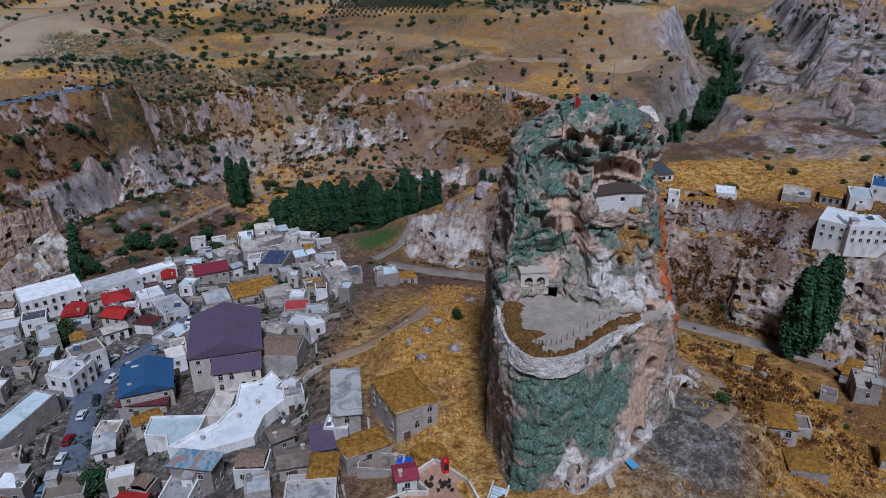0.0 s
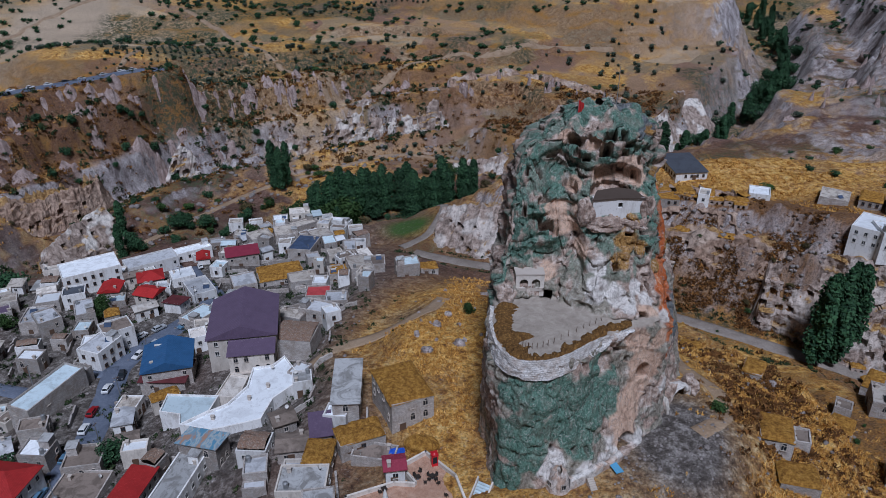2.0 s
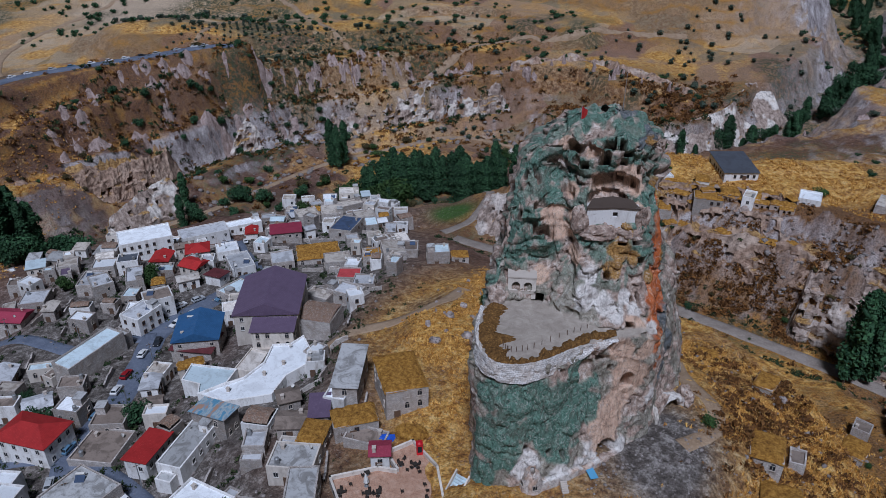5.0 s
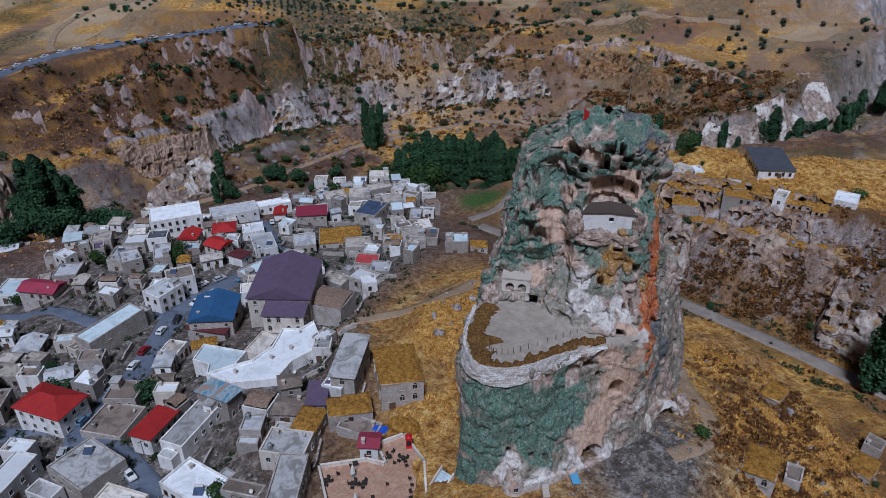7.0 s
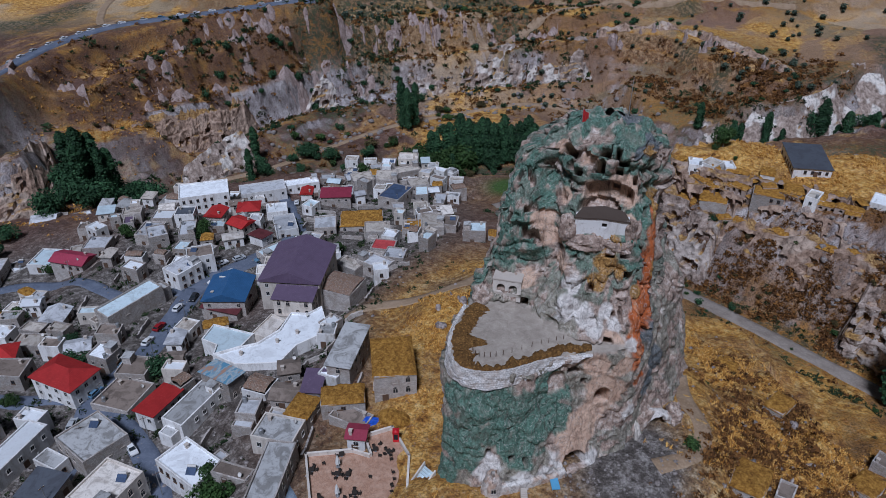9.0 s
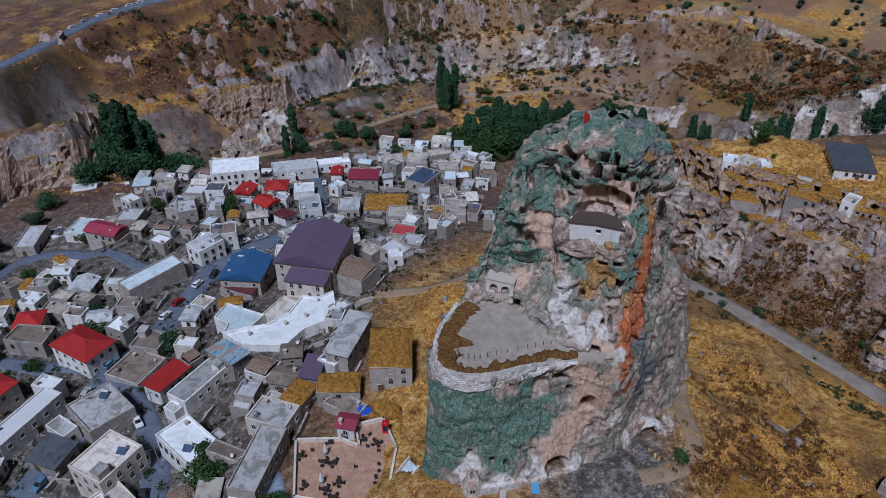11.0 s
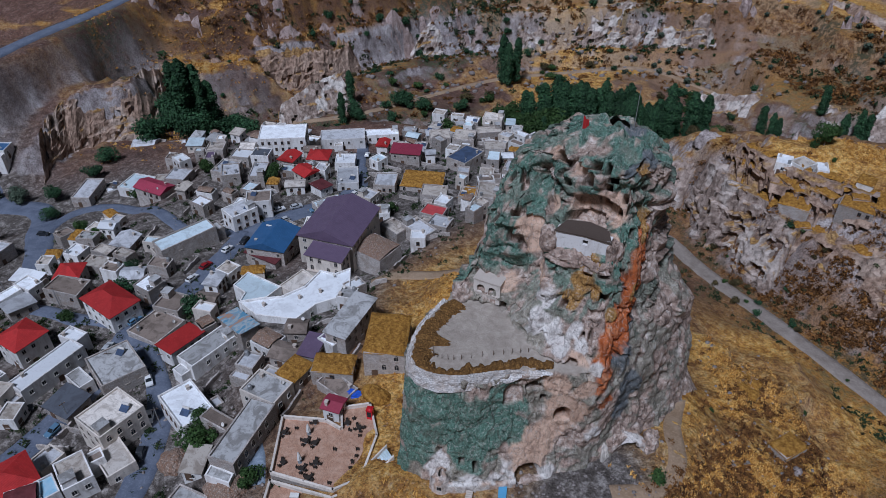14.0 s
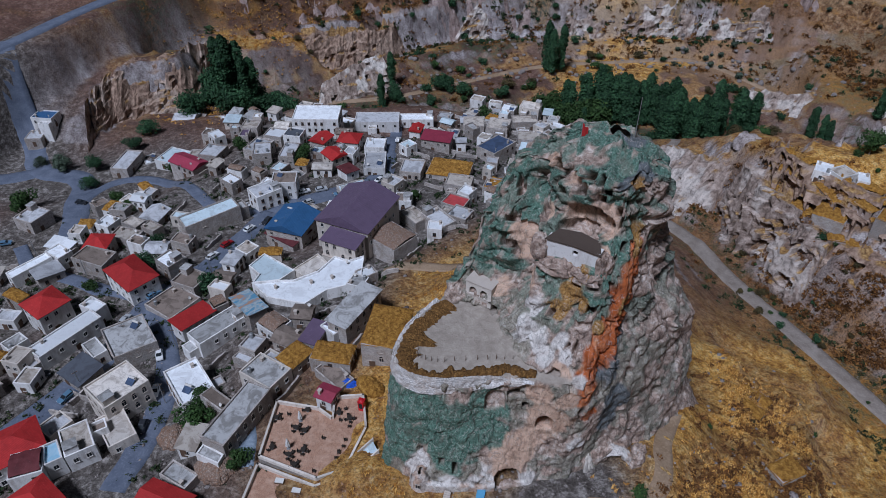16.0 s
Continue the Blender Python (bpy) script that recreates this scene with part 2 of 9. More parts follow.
def stripes_mat(name):
    """Weathered sheets of blue, grey and rust side by side."""
    n = Nodes(name, 0.6)
    c = n.ramp(n.noise(0.45, 2, 0.5, stretch=(1.6, 0.6, 1)), (0.38, (0.10, 0.28, 0.42)), (0.46, (0.42, 0.46, 0.47)), (0.54, (0.16, 0.34, 0.46)), (0.62, (0.42, 0.25, 0.18)))
    c = n.mix(n.span(n.noise(3, 4), 0.5, 0.7, 0, 0.5), c, (0.25, 0.24, 0.23))
    return n.done(c, n.noise(4, 3), 0.3, 0.05)


WALLS = {
    "stone": stone_wall("tuff_ashlar", (0.55, 0.505, 0.475)),
    "white": plaster("white_plaster", (0.80, 0.79, 0.78)),
    "cream": plaster("cream_plaster", (0.66, 0.60, 0.54)),
}
ROOFS = {
    "white": roof_deck("white_roof", (0.78, 0.81, 0.84), (0.56, 0.57, 0.59), 0.6),
    "grey": roof_deck("grey_roof", (0.50, 0.51, 0.535), (0.2, 0.195, 0.2), 0.65),
    "concrete": roof_deck("concrete_roof", (0.42, 0.42, 0.42), (0.15, 0.14, 0.13)),
    "beige": roof_deck("beige_roof", (0.50, 0.45, 0.40), (0.20, 0.16, 0.13)),
    "cream": roof_deck("cream_roof", (0.68, 0.63, 0.58), (0.34, 0.29, 0.25)),
    "brown": roof_deck("brown_roof", (0.24, 0.19, 0.16), (0.11, 0.085, 0.07)),
    "peach": roof_deck("peach_roof", (0.60, 0.40, 0.29), (0.40, 0.27, 0.2)),
    "paleblue": roof_deck("pale_blue_roof", (0.55, 0.66, 0.71), (0.34, 0.40, 0.42), 0.6),
    "slate": roof_deck("slate_roof", (0.085, 0.095, 0.115), (0.05, 0.05, 0.06), 0.6),
    "solar": roof_deck("dark_blue_roof", (0.055, 0.085, 0.15), (0.03, 0.04, 0.06), 0.6),
    "skylight": roof_deck("sky_blue_roof", (0.25, 0.50, 0.66), (0.5, 0.6, 0.66), 0.5),
    "blue": ribbed("blue_metal", (0.035, 0.115, 0.25), 0.4, 0.45, 0.05, 0.35),
    "purple": ribbed("purple_metal", (0.135, 0.095, 0.15), 0.5, 0.45, 0.06, 0.3),
    "red": ribbed("red_tile", (0.43, 0.028, 0.028), 0.35, 0.75, 0.15, 0.45),
    "redtarp": ribbed("red_sheet", (0.50, 0.07, 0.075), 0.6, 0.7, 0.1, 0.6),
    "crimson": ribbed("crimson_metal", (0.33, 0.045, 0.08), 0.4, 0.55, 0.2, 0.4),
    "darkred": ribbed("dark_red_tile", (0.13, 0.032, 0.036), 0.35, 0.75, 0.15, 0.6),
    "rubble": rubble_mat("loose_tile", (0.36, 0.20, 0.13), (0.50, 0.42, 0.36)),
    "bluestripe": stripes_mat("patched_sheet"),
    "hay": dry_grass(),
}
GLASS = plain("dark_pane", (0.022, 0.026, 0.032), 0.25, 0.0)
FRAME_W = plain("white_frame", (0.62, 0.6, 0.57), 0.6)
FRAME_B = plain("brown_frame", (0.13, 0.08, 0.055), 0.7)
STONE_TRIM = plain("pale_stone", (0.50, 0.44, 0.39), 0.9)
METAL = plain("grey_metal", (0.38, 0.39, 0.40), 0.45, 0.6)
# near-black paint that stands in for the shade inside openings
DARK = plain("painted_shade", (0.05, 0.04, 0.035), 1.0)

# ---- the lie of the land: break lines (x, y, height) ----
LAND = {
    "court": [(14, 88, 0), (30, 92, 1), (44, 101, 1.8), (55, 111, 2.2), (54, 122, 1.5), (53, 138, -3)],
    "castle_core": [(20, 120, 0), (35, 130, -2), (30, 148, -5)],
    "south_foot": [(10, 76, -4), (30, 82, -2.5), (50, 88, -2), (66, 95, -4)],
    "shoulder": [(60, 118, 0), (68, 124, -4), (66, 140, -8), (65, 153, -11), (58, 175, -20)],
    "shoulder_edge": [(72, 103, -6), (76, 122, -10), (75, 146, -13), (72, 165, -20), (60, 195, -32)],
    "shoulder_foot": [(95, 90, -16), (98, 120, -22), (95, 150, -27), (85, 180, -34)],
    "lane": [(-24, 266, -44), (-4, 258, -43.5), (16, 251, -43), (37, 236, -41), (59, 224, -40), (80, 213, -40), (100, 203, -41), (125, 190, -42), (160, 165, -44)],
    "east_cliff_base": [(24, 266, -37), (32, 253, -37), (49, 244, -36), (67, 235, -34), (88, 227, -31), (105, 219, -27)],
    "east_cliff_foot": [(20, 268, -43), (29, 250, -41), (46, 240, -40.5), (66, 229, -40), (86, 220, -40), (106, 212, -40), (130, 203, -40)],
    "east_terrace_edge": [(25, 269, -15), (33, 257, -14), (50, 249, -17), (67, 241, -18), (86, 234, -17), (100, 227, -15), (114, 219, -12)],
    "east_cliff_top": [(24, 290, -20), (33, 274, -12), (46, 266, -11), (62, 261, -10), (82, 256, -9), (102, 246, -7.5), (128, 227, -4), (150, 215, -2), (190, 200, 0)],
    "east_plateau": [(44, 283, -10), (60, 290, -9), (97, 282, -9.5), (130, 297, -10), (170, 263, -8), (220, 290, -4)],
    "east_plateau_rim": [(30, 315, -36), (60, 322, -28), (100, 335, -24), (140, 350, -20), (190, 365, -12)],
    "west_slope": [(-300, 235, -22), (-262, 236, -30), (-236, 258, -36), (-222, 290, -40)],
    "valley": [(-330, 205, -46), (-262, 218, -50), (-205, 243, -62), (-150, 290, -70), (-110, 325, -71), (-72, 345, -71), (-11, 368, -70), (50, 378, -66), (110, 410, -58), (165, 468, -52), (225, 560, -42), (262, 730, -30), (265, 870, -20)],
    "valley_path": [(-190, 268, -62), (-166, 296, -62), (-149, 330, -62), (-126, 375, -62), (-98, 405, -62), (-55, 440, -62), (0, 430, -64)],
    "north_cliff_foot": [(-215, 290, -57), (-182, 360, -58), (-148, 402, -58), (-110, 428, -57), (-62, 455, -54), (-25, 462, -52)],
    "north_cliff_top": [(-225, 305, -34), (-186, 378, -34), (-150, 418, -36), (-112, 444, -36), (-60, 472, -30), (-22, 478, -26)],
    "slope_rim": [(-258, 262, -17), (-238, 316, -14), (-198, 382, -11), (-150, 440, -14), (-100, 480, -16), (-40, 515, -16)],
    "north_road": [(-252, 110, -9), (-257, 150, -8), (-266, 190, -7), (-268, 230, -5), (-277, 280, -3.5), (-268, 318, -1.5), (-241, 346, 0), (-221, 367, 0.5), (-202, 391, 1), (-185, 400, 1)],
    "north_fields": [(-266, 440, 4), (-180, 470, -4), (-63, 560, -8), (11, 560, -5), (-200, 600, 6), (-340, 620, 15)],
    "chimney_terrace": [(-10, 495, -22), (20, 500, -20), (60, 470, -24), (90, 440, -28)],
    "bowl": [(10, 450, -42), (40, 425, -46), (75, 412, -48)],
    "white_cliff_foot": [(60, 395, -58), (100, 412, -54), (130, 440, -48)],
    "white_cliff_top": [(70, 418, -38), (105, 432, -30), (125, 470, -24), (180, 560, -12)],
    "far_hills": [(31, 650, 15), (183, 640, 18), (-80, 680, 12), (-340, 800, 25), (0, 900, 30), (200, 900, 25)],
    "east_badlands": [(182, 424, -14), (235, 409, -3), (292, 536, 18), (330, 700, 22), (300, 350, 4), (400, 500, 22)],
    "gorge_bank": [(205, 450, -28), (262, 545, -16), (305, 700, -2)],
    "street": [(-95, 213, -31), (-82, 192, -27), (-92, 157, -25), (-88, 137, -23), (-83, 119, -21.5), (-82, 100, -20.5), (-75, 88, -19.5), (-69, 72, -18.5), (-66, 50, -18)],
    "side_street": [(-82, 100, -20.5), (-56, 88, -17), (-40, 74, -14), (-30, 58, -12)],
    "village_middle": [(-48, 120, -15), (-42, 140, -18), (-46, 165, -22), (-50, 190, -25), (-60, 220, -31), (-75, 260, -39), (-86, 300, -48)],
    "village_east": [(-24, 96, -8), (-14, 115, -5.5), (-19, 135, -9), (-28, 150, -13), (-24, 180, -17), (-18, 207, -22), (-25, 240, -33), (-40, 280, -48)],
    "golden_ridge": [(-9, 148, -5.5), (-2, 160, -8), (0, 178, -12.5), (5, 200, -20), (8, 225, -33)],
    "castle_west": [(4, 106, -4), (0, 122, -4), (5, 145, -5)],
    "village_west": [(-145, 205, -35), (-120, 170, -31), (-128, 130, -31), (-112, 92, -24), (-118, 60, -24), (-110, 30, -24)],
    "village_rim": [(-160, 225, -42), (-130, 255, -44), (-108, 290, -50), (-95, 314, -57)],
    "junction": [(-160, 95, -37), (-172, 150, -42), (-190, 132, -43), (-212, 122, -44), (-250, 134, -47), (-300, 140, -50)],
    "spur_foot": [(-212, 147, -46), (-221, 158, -46), (-227, 173, -46), (-225, 190, -47), (-216, 206, -49), (-222, 224, -50)],
    "spur_top": [(-224, 157, -31), (-235, 170, -28), (-240, 190, -26), (-232, 210, -27), (-240, 226, -28)],
    "terrace": [(-16, 84, -5), (0, 90, -4), (6, 96, -3)],
    "near_west": [(-60, 10, -16), (-20, 40, -9), (-150, 20, -30), (-250, 40, -40)],
    "near_south": [(20, 55, -7), (60, 60, -8), (100, 50, -20), (0, -60, -12), (150, 100, -30)],
    "outer": [(-700, 0, -30), (-700, 500, 20), (-500, 1000, 40), (0, 1400, 60), (500, 1000, 40), (700, 400, 25), (600, 0, 0), (300, 200, 5), (0, -500, -10), (-400, -300, -20), (400, -300, -10)],
}


def sample_lines(lines, gap):
    pts = []
    for line in lines:
        for a, b in zip(line[:-1], line[1:]):
            a, b = np.array(a, float), np.array(b, float)
            k = max(1, int(np.linalg.norm((b - a)[:2]) / gap))
            pts += [a + (b - a) * i / k for i in range(k)]
        pts.append(np.array(line[-1], float))
    return np.array(pts)


LINES = np.concatenate([sample_lines([v for k, v in LAND.items() if k != "outer"], 7.0), sample_lines([LAND["outer"]], 60.0)])


def spaced(lo, a, b, hi, fine, grow):
    """Coordinates: even and fine from a to b, ever wider outside."""
    mid = list(np.arange(a, b + fine / 2, fine))
    left, right, s = [], [], fine
    while (left[-1] if left else a) > lo:
        s *= grow
        left.append((left[-1] if left else a) - s)
    s = fine
    while (right[-1] if right else b) < hi:
        s *= grow
        right.append((right[-1] if right else b) + s)
    return np.array(left[::-1] + mid + right)


def smooth_land(xs, ys):
    """The smooth land between the break lines, on a coarse net, and its slope."""
    X, Y = np.meshgrid(xs.astype(np.float32), ys.astype(np.float32))
    x, y, out = X.ravel(), Y.ravel(), []
    L = LINES.astype(np.float32)
    for i in range(0, len(x), 8000):
        d2 = (x[i:i + 8000, None] - L[:, 0]) ** 2 + (y[i:i + 8000, None] - L[:, 1]) ** 2 + 9.0
        w = 1.0 / (d2 * d2)
        out.append((w @ L[:, 2]) / w.sum(1))
    H = np.concatenate(out).reshape(X.shape).astype(float)
    gy, gx = np.gradient(H, ys, xs)
    return H, np.hypot(gx, gy)


NET_X, NET_Y = spaced(-2700, -300, 330, 2700, 3.0, 1.12), spaced(-1000, 0, 620, 3100, 3.0, 1.12)
NET_H, NET_SLOPE = smooth_land(NET_X, NET_Y)


def on_net(x, y, field):
    """Values of a field of the coarse net at arrays of places."""
    i = np.clip(np.searchsorted(NET_X, x) - 1, 0, len(NET_X) - 2)
    j = np.clip(np.searchsorted(NET_Y, y) - 1, 0, len(NET_Y) - 2)
    u = np.clip((x - NET_X[i]) / (NET_X[i + 1] - NET_X[i]), 0, 1)
    v = np.clip((y - NET_Y[j]) / (NET_Y[j + 1] - NET_Y[j]), 0, 1)
    return (field[j, i] * (1 - u) + field[j, i + 1] * u) * (1 - v) + (field[j + 1, i] * (1 - u) + field[j + 1, i + 1] * u) * v


def line_distance(x, y, line):
    """Distance in plan to a polyline."""
    best = np.full(np.shape(x), 1e9)
    for a, b in zip(line[:-1], line[1:]):
        ax, ay, dx, dy = a[0], a[1], b[0] - a[0], b[1] - a[1]
        t = np.clip(((x - ax) * dx + (y - ay) * dy) / (dx * dx + dy * dy), 0, 1)
        best = np.minimum(best, np.hypot(x - ax - t * dx, y - ay - t * dy))
    return best


def line_level(x, y, line):
    """Distance in plan to a polyline and the height of its nearest place."""
    best, level = np.full(np.shape(x), 1e9), np.zeros(np.shape(x))
    for a, b in zip(line[:-1], line[1:]):
        dx, dy = b[0] - a[0], b[1] - a[1]
        t = np.clip(((x - a[0]) * dx + (y - a[1]) * dy) / (dx * dx + dy * dy), 0, 1)
        d = np.hypot(x - a[0] - t * dx, y - a[1] - t * dy)
        level = np.where(d < best, a[2] + t * (b[2] - a[2]), level)
        best = np.minimum(best, d)
    return best, level


def blob(x, y, cx, cy, rx, ry):
    return np.exp(-(((x - cx) / rx) ** 2 + ((y - cy) / ry) ** 2))


def land(x, y):
    """Height of the ground, its slope, and where it is badland and where calm, at arrays of places."""
    x, y = np.asarray(x, float), np.asarray(y, float)
    o = x * 0
    calm = np.clip(blob(x, y, -60, 130, 75, 95) + blob(x, y, -140, 150, 60, 60) + blob(x, y, -75, 230, 50, 55) + blob(x, y, 32, 110, 34, 40), 0, 1)
    for key, r in (("lane", 7), ("north_road", 13), ("valley_path", 5), ("junction", 14)):
        calm = np.maximum(calm, np.exp(-(line_distance(x, y, LAND[key]) / r) ** 2))
    rough = 1 - np.clip(calm * 1.5, 0, 1)
    far = step01(230, 330, y)
    amp = rough * (5 + 5 * far)
    wx = x + amp * (fbm(x / 22, y / 22, o, 3, 5) - 0.5) * 1.6
    wy = y + amp * (fbm(x / 22, y / 22, o, 3, 9) - 0.5) * 1.6
    h = on_net(wx, wy, NET_H)
    slope = on_net(wx, wy, NET_SLOPE)
    steep = step01(0.3, 0.95, slope)
    bad = np.clip(blob(x, y, 300, 480, 130, 180) + 0.7 * blob(x, y, 190, 330, 60, 40), 0, 1)
    # the earth slopes and fields above the northern cliffs lie quiet
    quiet = step01(-40, -33, h) * step01(405, 430, y + 0.75 * np.maximum(0, -x - 20)) * (1 - step01(120, 190, x)) * (1 - bad)
    loud = rough * (1 - 0.85 * quiet)
    # buttresses, flutes, strata and ledges on the steep ground
    butt = fbm(x / 15, y / 15, o, 3, 15) - 0.5
    flute = ridged(x / 7.5, y / 7.5, h / 30, 3, 21) - 0.6
    h = h + loud * steep * (butt * 7 + flute * 4)
    strata = (h / 5.5 + 1.2 * fbm(x / 20, y / 20, o, 2, 25)) % 1.0
    h = h + loud * steep * (step01(0.25, 0.6, strata) - strata) * 3.4
    h = h + loud * steep * (ridged(x / 4.2, y / 4.2, h / 7, 2, 29) - 0.58) * 2.6
    # worn earth terraces
    bench = (h / 6.5 + 2.2 * fbm(x / 45, y / 45, o, 3, 65)) % 1.0
    h = h + rough * quiet * step01(0.1, 0.3, slope) * (step01(0.3, 0.85, bench) - bench) * 4.2
    h = h + rough * quiet * step01(0.3, 0.5, slope) * (ridged((0.83 * x - 0.56 * y) / 13, (0.56 * x + 0.83 * y) / 60, o, 2, 67) - 0.6) * 4.0
    # old garden terraces and gullies on the golden hill
    hill = np.clip(blob(x, y, 76, 142, 24, 44) * 1.6, 0, 1) * rough
    fold = (h / 3.4 + 1.6 * fbm(x / 17, y / 17, o, 3, 75)) % 1.0
    h = h + hill * ((step01(0.35, 0.75, fold) - fold) * 2.6 + (ridged(x / 16, y / 16, o, 3, 77) - 0.6) * 3.0)
    h = h + rough * bad * (ridged(x / 24, y / 24, o, 4, 41) - 0.55) * 17 * (0.4 + 0.6 * step01(0.1, 0.4, slope))
    h = h + loud * (fbm(x / 14, y / 14, o, 4, 61) - 0.5) * 3.2 + (fbm(x / 3.5, y / 3.5, o, 3, 71) - 0.5) * 1.0 * (0.2 + 0.8 * rough)
    d, level = line_level(x, y, LAND["north_road"])
    w = 1 - step01(6, 17, d)
    h = h * (1 - w) + level * w
    return h, slope, bad, rough, quiet, bench


GROUND_X, GROUND_Y = spaced(-2600, -285, 250, 2600, 1.4, 1.045), spaced(-900, 35, 545, 3000, 1.4, 1.03)
GROUND_NET = np.meshgrid(GROUND_X, GROUND_Y)
GROUND_LAND = land(*GROUND_NET)


def surface(x, y):
    """Height of the built ground at arrays of places."""
    x, y, field = np.asarray(x, float), np.asarray(y, float), GROUND_LAND[0]
    i = np.clip(np.searchsorted(GROUND_X, x) - 1, 0, len(GROUND_X) - 2)
    j = np.clip(np.searchsorted(GROUND_Y, y) - 1, 0, len(GROUND_Y) - 2)
    u = np.clip((x - GROUND_X[i]) / (GROUND_X[i + 1] - GROUND_X[i]), 0, 1)
    v = np.clip((y - GROUND_Y[j]) / (GROUND_Y[j + 1] - GROUND_Y[j]), 0, 1)
    return (field[j, i] * (1 - u) + field[j, i + 1] * u) * (1 - v) + (field[j + 1, i] * (1 - u) + field[j + 1, i + 1] * u) * v


def ground_z(x, y):
    return float(surface(np.array([x]), np.array([y]))[0])


def sheet_mesh(name, X, Y, Z, attrs=None):
    """A mesh from a grid of places."""
    r, c = X.shape
    idx = np.arange(r * c).reshape(r, c)
    quads = np.stack([idx[:-1, :-1], idx[:-1, 1:], idx[1:, 1:], idx[1:, :-1]], -1).reshape(-1, 4)
    me = bpy.data.meshes.new(name)
    me.vertices.add(r * c)
    me.vertices.foreach_set("co", np.stack([X, Y, Z], -1).reshape(-1).astype(np.float32))
    me.loops.add(len(quads) * 4)
    me.loops.foreach_set("vertex_index", quads.reshape(-1).astype(np.int32))
    me.polygons.add(len(quads))
    me.polygons.foreach_set("loop_start", np.arange(0, len(quads) * 4, 4, dtype=np.int32))
    me.update(calc_edges=True)
    me.polygons.foreach_set("use_smooth", np.ones(len(quads), dtype=bool))
    for k, v in (attrs or {}).items():
        at = me.attributes.new(k, "FLOAT", "POINT")
        at.data.foreach_set("value", np.asarray(v, np.float32).reshape(-1))
    return me


def build_ground():
    xs, ys = GROUND_X, GROUND_Y
    X, Y = GROUND_NET
    H, smooth_slope_, bad, rough, quiet, bench = GROUND_LAND
    gy, gx = np.gradient(H, ys, xs)
    slope = np.hypot(gx, gy)
    O = X * 0
    patch = fbm(X / 38, Y / 38, O, 4, 81)
    fleck = fbm(X / 7, Y / 7, O, 3, 83)
    north = step01(330, 400, Y + 0.35 * X) * (1 - step01(60, 140, X))
    # bare tuff: cliffs, spires, badlands
    rock = step01(0.8, 1.25, slope + 0.9 * (fleck - 0.5)) * (0.45 + 0.55 * step01(0.42, 0.55, patch))
    band = np.exp(-(line_distance(X, Y, LAND["north_cliff_foot"]) / 20) ** 2) + np.exp(-(line_distance(X, Y, LAND["white_cliff_foot"]) / 11) ** 2) + np.exp(-(line_distance(X, Y, LAND["east_terrace_edge"]) / 7) ** 2) + 0.6 * np.exp(-(line_distance(X, Y, [(103, 234), (130, 214)]) / 12) ** 2) + np.exp(-(line_distance(X, Y, LAND["spur_foot"]) / 14) ** 2)
    rock = rock
    rock = np.maximum(rock, step01(0.55, 0.9, slope + 0.5 * (fleck - 0.5)) * np.clip(band, 0, 1))
    rock = np.maximum(rock, step01(0.12, 0.45, slope + 0.8 * (fleck - 0.5)) * bad)
    earth = step01(0.46, 0.53, fbm(X / 22, Y / 22, O, 3, 99)) * step01(240, 290, Y) * (1 - step01(-20, 40, X))
    rock = np.clip(rock * np.clip(rough * 1.5, 0, 1) * (1 - 0.85 * earth), 0, 1)
    rock = rock * (1 - 0.95 * quiet)
    high = quiet * step01(0.2, 0.45, smooth_slope_)
    ledge = quiet * step01(0.12, 0.3, smooth_slope_) * (1 - step01(0.10, 0.3, np.abs(bench - 0.12)))
    bowl = np.clip(blob(X, Y, 55, 448, 75, 38) * 1.5, 0, 1) * (1 - np.exp(-(line_distance(X, Y, LAND["white_cliff_foot"] + [(165, 470)]) / 10) ** 2)) * (1 - np.exp(-(line_distance(X, Y, LAND["chimney_terrace"]) / 9) ** 2))
    rock = rock * (1 - 0.9 * bowl * step01(0.36, 0.46, fleck + 0.03)) * (1 - 0.85 * np.clip(blob(X, Y, 74, 140, 30, 55) * 1.5, 0, 1))
    rock = rock * (1 - 0.55 * np.clip(blob(X, Y, 100, 232, 55, 16) * 1.4, 0, 1) * step01(0.4, 0.5, fleck))
    gold = np.clip(blob(X, Y, 74, 140, 36, 66) * 2.4 + blob(X, Y, -8, 160, 20, 32) * 1.7 + blob(X, Y, 25, 90, 34, 16) + blob(X, Y, 110, 290, 100, 38) * 1.4 + blob(X, Y, 30, 428, 34, 13) * 0.9 + blob(X, Y, 0, 118, 9, 22) + blob(X, Y, 105, 205, 30, 20) * 0.7 + blob(X, Y, -240, 255, 45, 60) * 0.9 * step01(0.48, 0.56, fleck), 0, 1)
    gold = gold * (0.62 + 0.38 * step01(0.30, 0.46, fbm(X / 16, Y / 16, O, 4, 87)))
    gold = np.clip(gold + 0.9 * step01(0.5, 0.58, patch) * step01(300, 420, Y) * (1 - 0.5 * step01(0.3, 0.7, slope)) * (1 - 0.7 * bowl) * (1 - 0.15 * step01(470, 540, Y)) + 0.4 * (1 - bowl) * step01(0.52, 0.6, fleck) * step01(250, 330, Y), 0, 1)
    gold = np.clip(gold * (1 - 0.5 * high) + 0.9 * ledge * step01(0.38, 0.5, fleck), 0, 1)
    town = np.zeros_like(X)
    for key in ("street", "side_street", "village_middle", "village_west", "junction"):
        town = np.maximum(town, np.exp(-(line_distance(X, Y, LAND[key]) / 28) ** 2))
    town *= 1 - np.clip(blob(X, Y, -8, 160, 22, 32) * 1.8, 0, 1)
